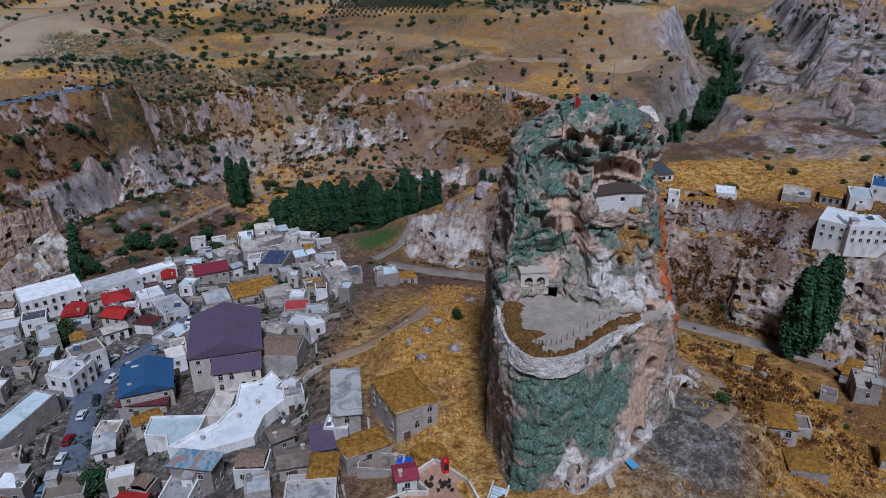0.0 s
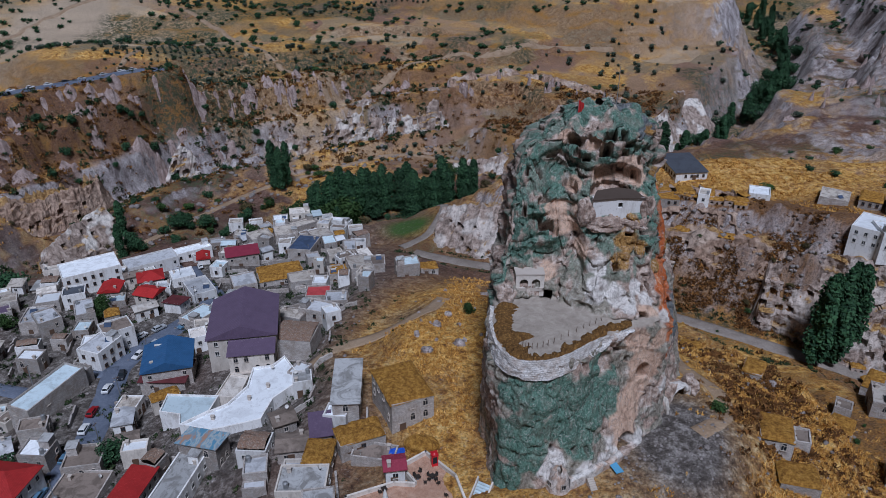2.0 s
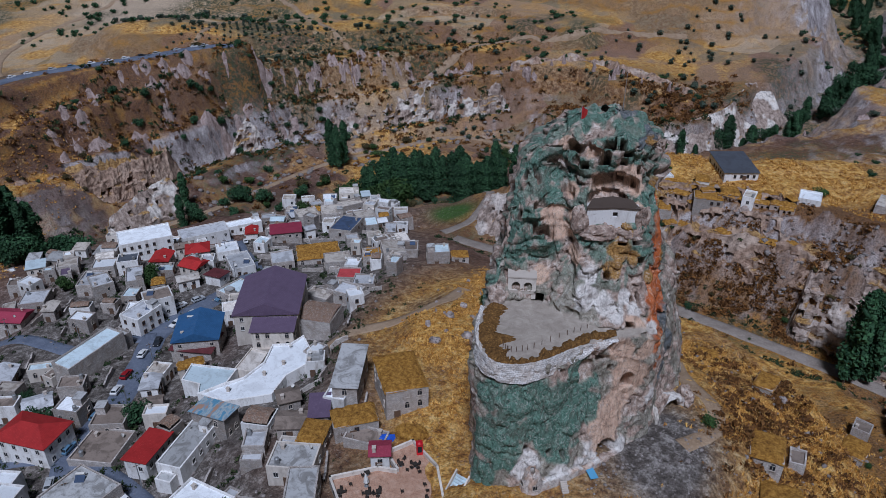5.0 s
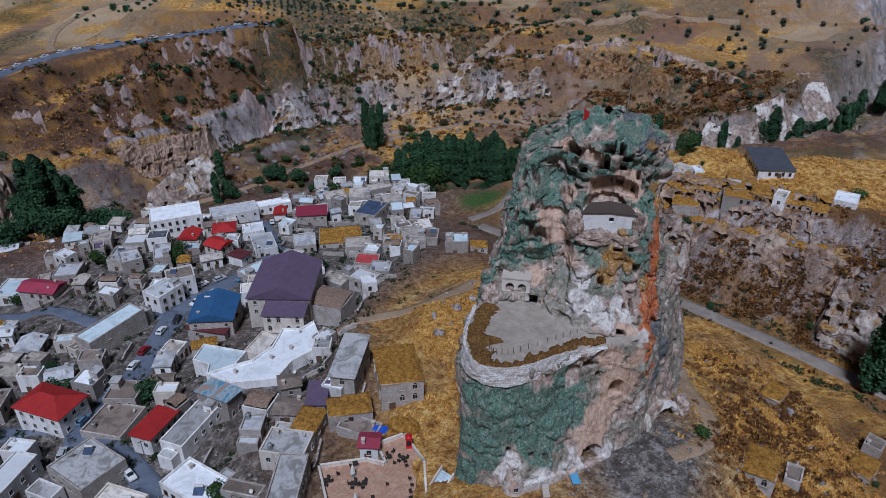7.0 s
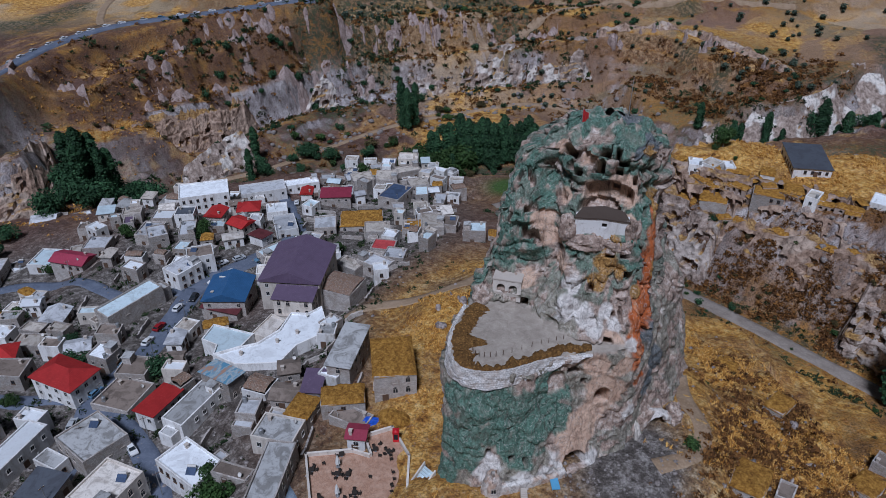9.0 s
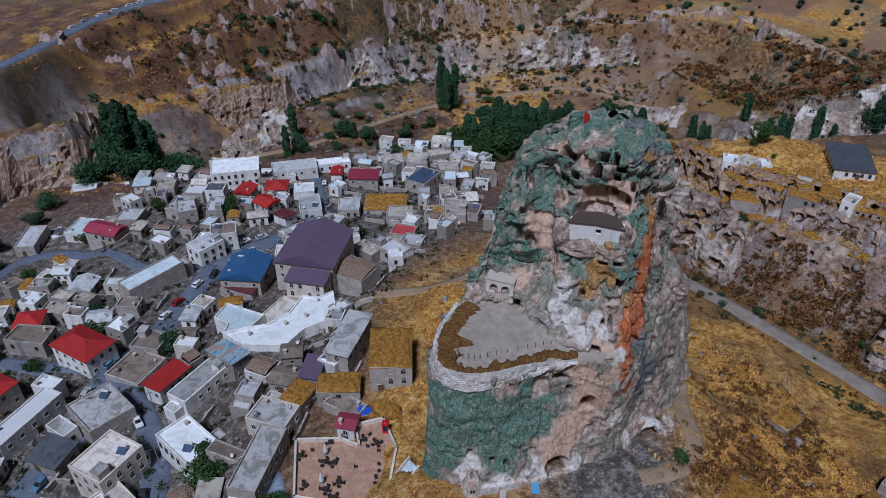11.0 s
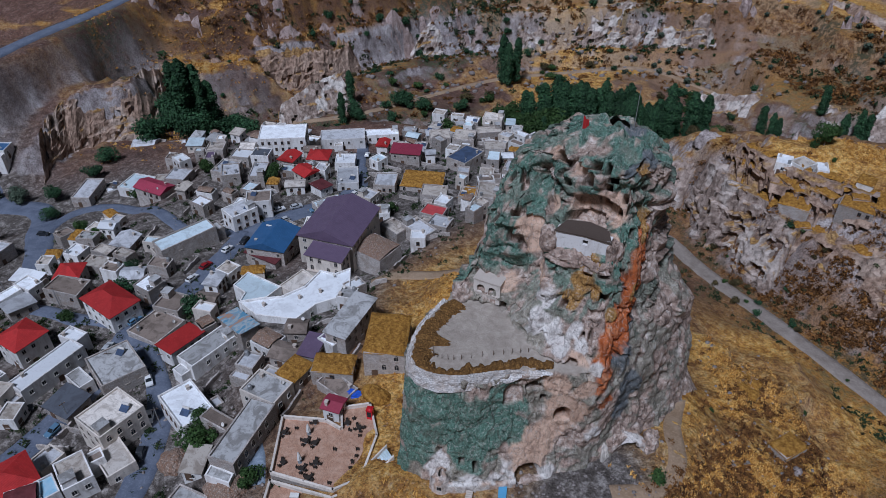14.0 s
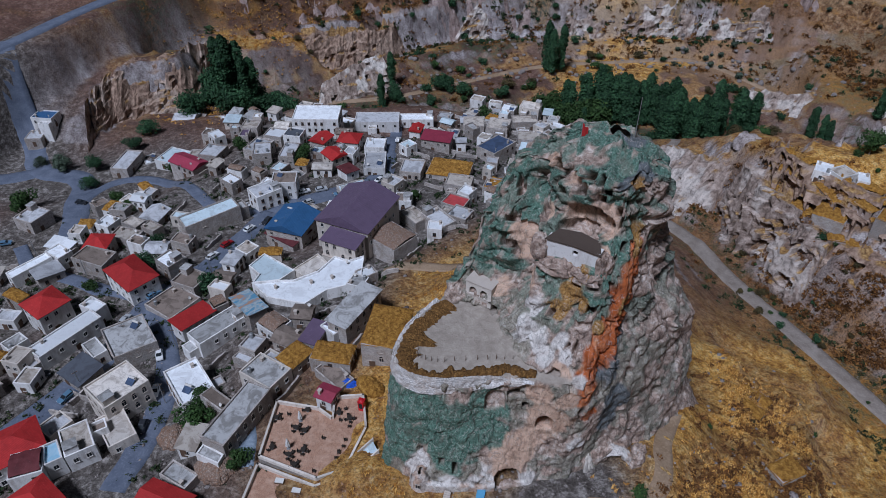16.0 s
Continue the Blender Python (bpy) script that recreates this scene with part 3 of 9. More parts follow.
    dust = np.clip(town * 1.2 + blob(X, Y, 46, 106, 13, 18) * 1.4 + 0.6 * blob(X, Y, -14, 168, 10, 8), 0, 1)
    scrub = np.clip(0.9 * bowl * step01(0.45, 0.55, patch) + step01(0.5, 0.66, fbm(X / 55, Y / 55, O, 4, 91)) * step01(250, 350, Y) + np.exp(-(line_distance(X, Y, LAND["valley"]) / 20) ** 2) + blob(X, Y, -30, 352, 25, 8) + 0.7 * np.exp(-(line_distance(X, Y, LAND["lane"]) / 11) ** 2) * (fleck > 0.5), 0, 1)
    rock = rock * (1 - 0.8 * np.clip(np.exp(-(line_distance(X, Y, LAND["east_cliff_foot"]) / 9) ** 2) * 1.3, 0, 1) * (fleck < 0.56))
    rust = np.clip(np.exp(-(line_distance(X, Y, LAND["east_cliff_foot"]) / 11) ** 2) * 1.5 * step01(0.4, 0.5, fleck) + 0.9 * step01(0.5, 0.58, fbm(X / 24, Y / 24, O, 3, 95)) * step01(88, 100, X) * (1 - step01(255, 265, Y)) + 0.75 * high + 0.7 * bowl + 0.95 * blob(X, Y, 92, 232, 62, 22), 0, 1)
    lawn = np.clip(blob(X, Y, -30, 294, 9, 7) * 1.8, 0, 1)
    sand = np.clip(blob(X, Y, -330, 545, 55, 75) * 1.5, 0, 1) * step01(0.35, 0.5, patch + 0.1)
    upland = step01(395, 470, Y + 0.2 * np.abs(X)) * (1 - bad)
    ob = new("ground", sheet_mesh("ground", X, Y, H, dict(rock=rock, gold=gold, dust=dust, scrub=scrub, sand=sand, upland=upland, rust=rust, lawn=lawn)))
    ob.data.materials.append(GROUND)
    return tagged(ob, "eroded hills of pale tuff, brown soil and dry golden grass", "ground", kind="structure")


build_ground()


# ---- roads and paths ----
def asphalt(name, a, b):
    n = Nodes(name, 0.85)
    c = n.mix(n.span(n.noise(0.25, 5, 0.65), 0.35, 0.7), a, b)
    c = n.mix(n.span(n.noise(2.0, 5, 0.7), 0.5, 0.75, 0, 0.5), c, tuple(k * 1.5 for k in b))
    return n.done(c, n.noise(5, 4), 0.3, 0.05)


ASPHALT = asphalt("worn_asphalt", (0.095, 0.115, 0.16), (0.155, 0.18, 0.235))
GRAVEL = asphalt("gravel_lane", (0.19, 0.155, 0.13), (0.29, 0.25, 0.22))
PATH = asphalt("trodden_path", (0.26, 0.175, 0.11), (0.38, 0.275, 0.19))


def smooth_line(line, gap):
    p = np.array([q[:2] for q in line], float)
    p = np.concatenate([[2 * p[0] - p[1]], p, [2 * p[-1] - p[-2]]])
    out = []
    for i in range(1, len(p) - 2):
        a, b, c, d = p[i - 1:i + 3]
        k = max(2, int(np.linalg.norm(c - b) / gap))
        for f in np.arange(k) / k:
            out.append(0.5 * (2 * b + (c - a) * f + (2 * a - 5 * b + 4 * c - d) * f ** 2 + (3 * b - a - 3 * c + d) * f ** 3))
    return np.array(out + [p[-2]])


def road(name, line, width, material, label, lift=0.3):
    p = smooth_line(line, 2.0)
    d = np.gradient(p, axis=0)
    d /= np.linalg.norm(d, axis=1)[:, None]
    o = np.stack([-d[:, 1], d[:, 0]], 1)
    offs = np.array([-0.56, -0.5, -0.25, 0, 0.25, 0.5, 0.56]) * width
    wob = 1 + 0.25 * (fbm(p[:, 0] / 6, p[:, 1] / 6, p[:, 0] * 0, 3, 3) - 0.5)
    X = p[:, 0] + offs[:, None] * o[:, 0] * wob
    Y = p[:, 1] + offs[:, None] * o[:, 1] * wob
    H = surface(X, Y)
    mid = H[1:-1].mean(0)
    kern = np.ones(5) / 5
    mid = np.convolve(np.pad(mid, 2, mode="edge"), kern, mode="valid")
    Z = 0.45 * H + 0.55 * mid + lift
    Z = np.maximum(Z, H + 0.12)
    Z[0], Z[-1] = H[0] - 0.6, H[-1] - 0.6
    me = sheet_mesh(name, X, Y, Z)
    me.materials.append(material)
    return tagged(new(name, me), label, "road", kind="structure")


road("road", LAND["street"], 6.5, ASPHALT, "worn grey asphalt street through the village")
road("road", LAND["side_street"], 5.5, ASPHALT, "narrow grey asphalt side street between houses")
road("road", [(-82, 100), (-95, 96), (-110, 93), (-130, 88), (-160, 95)], 4.5, ASPHALT, "short grey asphalt branch street")
road("road", [(-95, 213), (-118, 243), (-128, 252)], 5.0, ASPHALT, "grey asphalt end of the village street")
road("road", [(-150, 108), (-172, 122), (-192, 134), (-212, 128), (-232, 135), (-262, 150)], 9.0, ASPHALT, "wide grey road junction below the village")
road("road", [(-172, 122), (-178, 140), (-165, 152), (-140, 150), (-112, 146), (-92, 150)], 4.5, ASPHALT, "grey asphalt lane climbing into the village")
road("road", [(-212, 128), (-222, 105), (-225, 70)], 8.0, ASPHALT, "grey asphalt road leaving the village")
road("road", LAND["lane"], 5.2, GRAVEL, "pale gravel lane through the gully")
road("road", LAND["north_road"], 6.5, ASPHALT, "grey asphalt road along the far slope", 0.8)
road("path", LAND["valley_path"], 3.0, PATH, "trodden earth path along the valley", 0.6)
road("path", [(50, 107), (56, 112), (58, 120), (54, 130), (52, 140)], 3.6, PATH, "dusty trodden path round the castle court", 0.1)
road("path", [(-23, 93), (-18.6, 84.6), (-13.6, 80.6), (-9.2, 76)], 4.0, asphalt("blue_gravel", (0.16, 0.21, 0.27), (0.30, 0.36, 0.43)), "blue-grey gravel alley beside the terrace", 0.2)
road("path", [(-36, 146), (-27, 152), (-18, 158), (-8, 165), (-4, 176)], 4.0, PATH, "trodden path over the golden ridge")
road("path", [(-243, 573), (-188, 527), (-150, 480), (-113, 462), (-90, 452)], 3.5, PATH, "pale farm track over the northern fields", 0.6)
road("path", [(-231, 370), (-229, 397), (-226, 440), (-226, 493), (-188, 527)], 3.0, PATH, "pale farm track along the field edge", 0.6)
road("path", [(-106, 463), (-84, 470), (-35, 522), (-2, 526), (40, 548), (94, 556)], 3.5, PATH, "pale earth track above the far cliffs", 0.6)
road("road", [(-268, 318), (-300, 345), (-340, 380), (-370, 430), (-366, 490), (-330, 580), (-300, 660)], 5.0, PATH, "pale country road across the far fields", 0.6)
road("path", [(-30, 270), (-18, 286), (-14, 305), (-22, 325)], 4.0, GRAVEL, "gravel track from the village to the poplars", 0.5)

# ---- the castle rock: outlines at rising heights, from the west round by south and east to the north ----
RINGS = []


def ring(z, *xy):
    RINGS.append((z, np.array(xy, float)))


ring(-14, (8.8, 118), (9, 98), (14, 88), (25, 89), (33, 95), (40, 100), (48, 108), (54, 124), (57, 140), (52, 155), (30, 158), (11, 154), (6.5, 136))
ring(0, (10.3, 118), (10.5, 100), (15, 92), (24, 92.5), (31, 98), (37, 103), (43.5, 110), (49, 124), (52, 140), (48, 151), (30, 154), (13, 150), (9.5, 135))
ring(6, (10.3, 118), (10.5, 100.5), (15, 93.5), (23.5, 94), (30.5, 99), (36.5, 104.5), (42.5, 111), (47.5, 123), (50.5, 140), (47, 150), (30, 152), (13.5, 149), (10, 135))
ring(12, (10.3, 118), (10.5, 101), (15, 94.8), (23, 95.5), (29.8, 101), (36, 106.5), (42, 111.5), (46, 122), (49, 140), (46, 149), (30, 151), (14, 148), (10.5, 134))
ring(20, (10.3, 117.5), (10.5, 102.5), (14.8, 96.2), (22, 97), (29, 103), (35, 107.5), (41.5, 111), (45, 120.5), (48, 139), (45.5, 148.5), (30, 150), (14, 147.5), (10.5, 133))
ring(24.1, (10.6, 117.5), (11, 104), (14.8, 97), (21.3, 97.8), (28.3, 103.8), (34, 108), (41.2, 111.5), (44.8, 120), (46.3, 138), (43.5, 146.25), (30, 147.25), (14, 145.25), (10.2, 132))
ring(24.5, (10.8, 119), (12.3, 114), (16, 117), (21, 116.2), (26.2, 113), (32, 110.5), (40.8, 112), (44.5, 120), (46.1, 138), (43.5, 146.25), (30, 147.25), (14, 145.25), (10.5, 132))
ring(32, (10.3, 121), (12, 118.8), (16, 119), (21, 118.4), (27, 116), (33.5, 115.4), (40.8, 117.5), (43.6, 124), (43.9, 137), (41.5, 144.5), (30, 144.5), (12.5, 143.5), (9.3, 132))
ring(40, (11.5, 123.5), (13, 120.8), (17, 120), (22, 121), (27, 121), (33, 120.2), (39.5, 121), (43.2, 127), (43.1, 137), (41, 144.5), (30, 144.5), (13, 143.5), (10.8, 133))
ring(45.5, (12.5, 126), (14, 124.3), (17.5, 124.2), (22.5, 125.8), (27, 125.5), (33, 124.6), (38.8, 125), (42.6, 129), (42.4, 137), (40, 144), (30, 144), (15, 143.5), (12, 135))
ring(48.5, (12.5, 131), (13, 127.5), (16, 126), (21, 127), (26.5, 126), (33, 125.5), (39, 126), (42, 130.5), (41.6, 138), (39, 143.5), (30, 144), (16, 144), (12.5, 138))
ring(50.6, (13.5, 131), (14.3, 128.5), (17, 127.3), (21.5, 127.5), (26, 126.5), (33, 126), (38.8, 127), (41.5, 131.5), (41, 138), (38.5, 143.5), (30, 144), (17, 144), (13.5, 138))
ring(52, (17, 132), (17.4, 130.4), (19, 129), (22, 128), (26.5, 126.6), (33.2, 126), (38.6, 127.5), (41.2, 132), (40.6, 138), (38, 143.2), (30.5, 143.8), (19, 143.4), (16.5, 138))
ring(54.6, (18, 132.6), (18.6, 131.2), (20, 130.2), (22.6, 128.8), (27.2, 127.2), (33.5, 126.4), (38.2, 128.4), (40.8, 132.8), (40, 138), (37.2, 143), (31, 143.4), (20.6, 142.8), (17.8, 138))
ring(56.6, (20, 134.6), (20.6, 133), (22, 132.2), (24.4, 131.4), (28.6, 129.8), (33.5, 128.6), (37.5, 130.7), (39.6, 134.2), (38.8, 138), (36.2, 142), (31, 142.4), (22.4, 141.8), (20, 138.5))
ring(58, (23.5, 136.2), (24, 135.2), (25.2, 134.6), (27, 134.2), (30, 132.8), (33.5, 131.8), (36, 133), (38, 135.5), (37.4, 138), (35, 140.5), (31, 141), (25.4, 140.5), (23.5, 138.5))
ring(58.6, (28.5, 137.4), (28.7, 137), (29, 136.7), (29.5, 136.4), (30.3, 136.1), (31.2, 136), (32, 136.2), (32.6, 136.7), (32.6, 137.6), (32, 138.3), (31, 138.5), (29.6, 138.4), (28.8, 138))


def closed_curve(p, t):
    """A smooth closed curve through the points p, at turns t from 0 to 1."""
    n = len(p)
    u = t * n
    i = np.floor(u).astype(int) % n
    f = (u - np.floor(u))[:, None]
    a, b, c, d = p[(i - 1) % n], p[i], p[(i + 1) % n], p[(i + 2) % n]
    return 0.5 * (2 * b + (c - a) * f + (2 * a - 5 * b + 4 * c - d) * f ** 2 + (3 * b - a - 3 * c + d) * f ** 3)


def castle_net(columns, step):
    """Places on the smooth rock: rows by height, columns round it."""
    dense = np.linspace(0, 1, 4001)
    weight = np.where((dense < 0.66) | (dense > 0.985), 1.0, 0.35)
    cum = np.concatenate([[0], np.cumsum(weight[:-1])])
    t = np.interp(np.linspace(0, cum[-1], columns), cum, dense)
    heights = np.array([r[0] for r in RINGS], float)
    curves = np.stack([closed_curve(r[1], t % 1.0) for r in RINGS])
    zs = np.unique(np.concatenate([np.arange(-14, 58.6, step), np.linspace(24.1, 24.5, 56), np.linspace(58.0, 58.6, 16)]))
    out = np.empty((len(zs), columns, 3))
    for k in (0, 1):
        for c in range(columns):
            out[:, c, k] = np.interp(zs, heights, curves[:, c, k])
    out[:, :, 2] = zs[:, None]
    return out


HOLES, MARKS = [], []


def hole(x, y, z, w, h, depth, round_top=False):
    HOLES.append((x, y, z, w, h, depth, round_top))


def mark(kind, x, y, z, r):
    MARKS.append((kind, x, y, z, r))



# carved openings and caves: place, width, height, depth
hole(33.4, 126.4, 54.6, 1, 1.8, 3)
hole(34.6, 126.2, 52.6, 1.6, 1.6, 3)
hole(39.0, 126.9, 50.2, 0.9, 1.5, 2.5)
hole(33.9, 126.0, 50.5, 1.2, 1.3, 3)
hole(30.7, 126.9, 54.9, 2.6, 2, 3, True)
hole(30.2, 126.1, 51.3, 2.2, 2.6, 3.5)
hole(23.9, 127.6, 52.8, 2.8, 2.8, 3, True)
hole(27.4, 126.6, 52.6, 5, 3.6, 1.8, True)
hole(15.8, 124.8, 46.6, 0.9, 1.4, 2)
hole(18.5, 125.4, 46.8, 0.8, 1.3, 2)
hole(19.7, 122.1, 42.0, 2.6, 1.4, 1.8, True)
hole(19.9, 120.1, 37.5, 2.6, 1.6, 2)
hole(36.2, 124.8, 46.6, 0.9, 1.5, 2.5)
hole(38.6, 125.5, 47.4, 1, 1.5, 2.5)
hole(32.8, 124.9, 46.6, 9, 3.2, 3, True)
hole(41.7, 127.6, 46.1, 2, 3.2, 2, True)
hole(37.1, 121.6, 41.8, 5, 1.9, 1.8, True)
hole(40.0, 123.0, 42.0, 0.8, 1, 3)
hole(41.1, 129.6, 50.2, 1.2, 1.6, 2)
hole(19.6, 113.1, 24.4, 2, 3.2, 4)
hole(37.7, 110.4, 24.4, 2.2, 2, 3, True)
hole(37.8, 113.6, 28.5, 0.6, 0.6, 1.5)
hole(38.3, 119.7, 38.5, 3, 2.2, 2, True)
hole(39.4, 118.0, 34.5, 2, 1.5, 2)
hole(39.1, 116.2, 31.5, 4, 1.1, 1.5)
hole(30.7, 104.0, 19.0, 3.6, 4, 1, True)
hole(33.3, 106.5, 20.5, 3, 1, 1.5, True)
hole(38.3, 108.5, 14.8, 2.7, 2.7, 4.5, True)
hole(45.7, 123.6, 19.8, 1.5, 2.2, 3, True)
hole(35.3, 102.5, 3.2, 4.6, 3.2, 6, True)
hole(21.5, 93.8, 7.5, 0.75, 1, 2)
hole(25.7, 95.3, 6.5, 0.9, 1.1, 2)
hole(27.8, 96.6, 5.5, 0.8, 1.5, 2)
hole(21.2, 119.8, 36.2, 1.2, 1.2, 1.5)
hole(40.4, 124.8, 44.0, 1, 1.4, 2)
hole(24.2, 124.6, 44.0, 2.2, 1.4, 1.5, True)
hole(38.5, 109.8, 24.1, 0.5, 0.5, 1)
hole(38.6, 129.6, 55.2, 1.6, 1.6, 1.5, True)
hole(29.2, 120.4, 39.5, 0.7, 0.9, 1.5)
hole(14.2, 127.1, 49.2, 1.6, 1.2, 1.5, True)
hole(24.9, 126.6, 50.2, 1.4, 1.2, 1.5, True)
hole(39.3, 113.9, 28.2, 0.7, 0.8, 1.5)
hole(48.9, 132.4, 9.2, 1.6, 2, 2, True)
hole(31.4, 123.5, 44.0, 7.5, 2.4, 4, True)
hole(20.8, 127.1, 48.9, 1, 1.4, 2)
hole(37.1, 125.7, 48.9, 1, 1.2, 2)
hole(15.3, 120.1, 40.0, 0.9, 1.2, 2)
hole(33.4, 125.2, 47.6, 1.2, 1.4, 2)
hole(26.6, 126.2, 49.4, 1.6, 1.2, 2, True)
hole(35.1, 118.9, 37.8, 1.6, 1.2, 2, True)
hole(41.2, 121.5, 38.0, 1.2, 1.6, 2)
hole(32.8, 115.3, 32.0, 1.2, 1, 2, True)
hole(42.6, 112.6, 18.0, 1.2, 1.4, 2, True)
hole(19.4, 125.0, 45.8, 1.2, 1.2, 2, True)
hole(21.8, 104.3, 24.2, 1.6, 1.4, 2, True)
hole(35.0, 107.1, 18.0, 1, 1, 2)

# what covers the rock: lichen, smooth scars, pale chalk, rust-red fall, slate-grey faces
mark("lichen", 13.7, 126.2, 47.6, 3.45)
mark("lichen", 13.0, 122.9, 42.9, 3.45)
mark("lichen", 15.6, 119.9, 39.3, 4.6)
mark("lichen", 19.1, 119.6, 35.4, 4.6)
mark("lichen", 14.9, 119.3, 34.6, 3.45)
mark("lichen", 19.0, 126.4, 48.1, 3.45)
mark("lichen", 23.0, 126.0, 45.8, 3.45)
mark("lichen", 24.0, 126.8, 50.2, 2.88)
mark("lichen", 28.2, 119.9, 38.5, 3.22)
mark("lichen", 31.0, 127.2, 55.2, 3.45)
mark("lichen", 34.8, 127.6, 55.4, 4.6)
mark("lichen", 37.9, 127.8, 53.9, 3.68)
mark("lichen", 36.5, 126.4, 51.3, 3.45)
mark("lichen", 40.6, 124.7, 43.5, 3.45)
mark("lichen", 38.6, 124.3, 44.8, 2.88)
mark("lichen", 38.6, 120.6, 40.1, 2.88)
mark("lichen", 39.4, 118.7, 35.9, 2.88)
mark("lichen", 30.9, 125.7, 48.9, 2.3)
mark("lichen", 11.0, 117.9, 29.2, 2.88)
mark("lichen", 10.8, 116.9, 24.3, 2.88)
mark("lichen", 14.5, 96.0, 17.7, 4)
mark("lichen", 18.6, 95.4, 17.2, 5)
mark("lichen", 22.0, 96.3, 17.2, 5)
mark("lichen", 26.5, 99.2, 15.9, 5)
mark("lichen", 29.7, 102.8, 17.7, 5)
mark("lichen", 28.0, 99.0, 11.2, 5)
mark("lichen", 22.7, 95.3, 11.7, 4)
mark("lichen", 17.1, 94.4, 12.0, 4)
mark("lichen", 14.0, 94.5, 8.1, 4)
mark("lichen", 13.3, 93.6, 1.1, 4)
mark("lichen", 31.8, 102.7, 11.7, 3.5)
mark("lichen", 16.5, 131.6, 51.8, 3.45)
mark("lichen", 21.5, 123.4, 42.9, 2.3)
mark("lichen", 41.3, 127.9, 47.6, 2.88)
mark("smooth", 22.2, 121.1, 40.1, 2.2)
mark("smooth", 23.5, 119.8, 37.0, 2.2)
mark("smooth", 25.6, 117.5, 33.8, 2.4)
mark("smooth", 25.9, 121.1, 40.1, 2)
mark("smooth", 34.2, 125.1, 47.4, 3)
mark("smooth", 29.8, 125.1, 46.1, 2.5)
mark("smooth", 36.4, 124.8, 46.3, 2.2)
mark("smooth", 22.5, 128.2, 53.1, 2)
mark("smooth", 36.0, 105.7, 9.9, 4)
mark("smooth", 34.8, 103.0, 6.5, 4)
mark("smooth", 38.7, 108.7, 15.1, 4.5)
mark("smooth", 36.9, 108.7, 21.4, 2.5)
mark("smooth", 41.2, 110.8, 20.8, 2.5)
mark("smooth", 38.7, 111.4, 25.0, 2)
mark("smooth", 24.8, 124.9, 44.5, 1.5)
mark("smooth", 37.6, 122.2, 42.4, 1.6)
mark("smooth", 20.0, 117.8, 28.9, 1.5)
mark("smooth", 27.9, 126.5, 52.6, 2)
mark("pale", 29.2, 115.6, 32.0, 2.16)
mark("pale", 29.2, 113.6, 28.4, 2.52)
mark("pale", 32.7, 112.5, 27.6, 2.16)
mark("pale", 34.9, 112.1, 26.8, 1.58)
mark("pale", 14.1, 106.7, 24.3, 1.3)
mark("pale", 33.3, 101.0, 4.5, 2.5)
mark("pale", 22.2, 93.5, 5.5, 2.2)
mark("pale", 31.2, 98.6, 1.6, 2)
mark("pale", 38.2, 112.9, 27.3, 1.58)
mark("pale", 36.5, 113.7, 28.9, 1.44)
mark("pale", 41.6, 112.4, 24.3, 1.44)
mark("pale", 27.2, 95.2, 2.4, 2)
mark("pale", 20.9, 92.5, 3.2, 1.8)
mark("pale", 38.0, 104.8, 2.6, 2)
mark("pale", 29.1, 109.7, 24.4, 1.44)
mark("pale", 42.7, 112.1, 9.1, 2)
mark("straw", 34.4, 119.8, 39.3, 2.6)
mark("straw", 34.2, 118.0, 36.2, 2.6)
mark("straw", 33.6, 116.1, 33.1, 2)
mark("straw", 38.9, 129.1, 54.6, 1.3)
mark("straw", 37.6, 117.8, 35.1, 1.6)
mark("straw", 43.3, 123.6, 34.1, 2)
mark("straw", 42.1, 118.1, 31.0, 1.6)
mark("straw", 33.3, 107.5, 24.0, 1.6)
mark("straw", 21.4, 97.7, 23.7, 1.2)
mark("rust", 42.6, 127.5, 43.5, 1.6)
mark("rust", 42.9, 125.9, 39.8, 2)
mark("rust", 43.1, 124.5, 36.4, 2.2)
mark("rust", 43.3, 123.4, 33.6, 2.2)
mark("rust", 43.4, 121.6, 30.7, 2.2)
mark("rust", 43.2, 118.8, 28.6, 2)
mark("rust", 42.9, 116.2, 26.6, 1.9)
mark("rust", 42.6, 113.9, 24.5, 1.7)
mark("rust", 42.5, 112.8, 21.1, 1.4)
mark("rust", 43.4, 114.2, 15.9, 1)
mark("slate", 43.3, 123.7, 34.1, 4)
mark("slate", 43.6, 121.9, 30.2, 4)
mark("slate", 43.7, 121.1, 28.9, 3)
mark("slate", 44.5, 118.6, 23.7, 3.6)
mark("slate", 45.2, 119.9, 14.9, 3.6)
mark("slate", 45.4, 119.1, 11.0, 3)
mark("slate", 43.1, 125.4, 38.3, 3)
mark("slate", 45.0, 119.5, 16.9, 3)
mark("slate", 37.4, 128.5, 55.2, 2.4)
mark("slate", 39.4, 131.6, 55.7, 2.4)
mark("lichen", 12.8, 126.6, 46.8, 2.88)
mark("lichen", 14.5, 121.0, 41.1, 3.45)
mark("lichen", 16.8, 119.5, 35.7, 3.45)
mark("lichen", 15.0, 118.7, 31.2, 2.3)
mark("lichen", 13.6, 96.4, 17.2, 2.5)
mark("lichen", 13.8, 94.9, 9.4, 4)
mark("lichen", 18.1, 93.1, 6.5, 4)
mark("lichen", 40.4, 120.3, 37.5, 2.07)
mark("lichen", 38.6, 124.5, 45.0, 2.3)
mark("straw", 42.3, 128.3, 45.5, 1.8)
mark("straw", 42.6, 127.3, 42.9, 1.6)
mark("lichen", 30, 98.5, 15, 6)
mark("lichen", 32.5, 101, 17.5, 4)
mark("lichen", 27, 96, 9, 5)
mark("lichen", 31, 135, 57, 5.75)
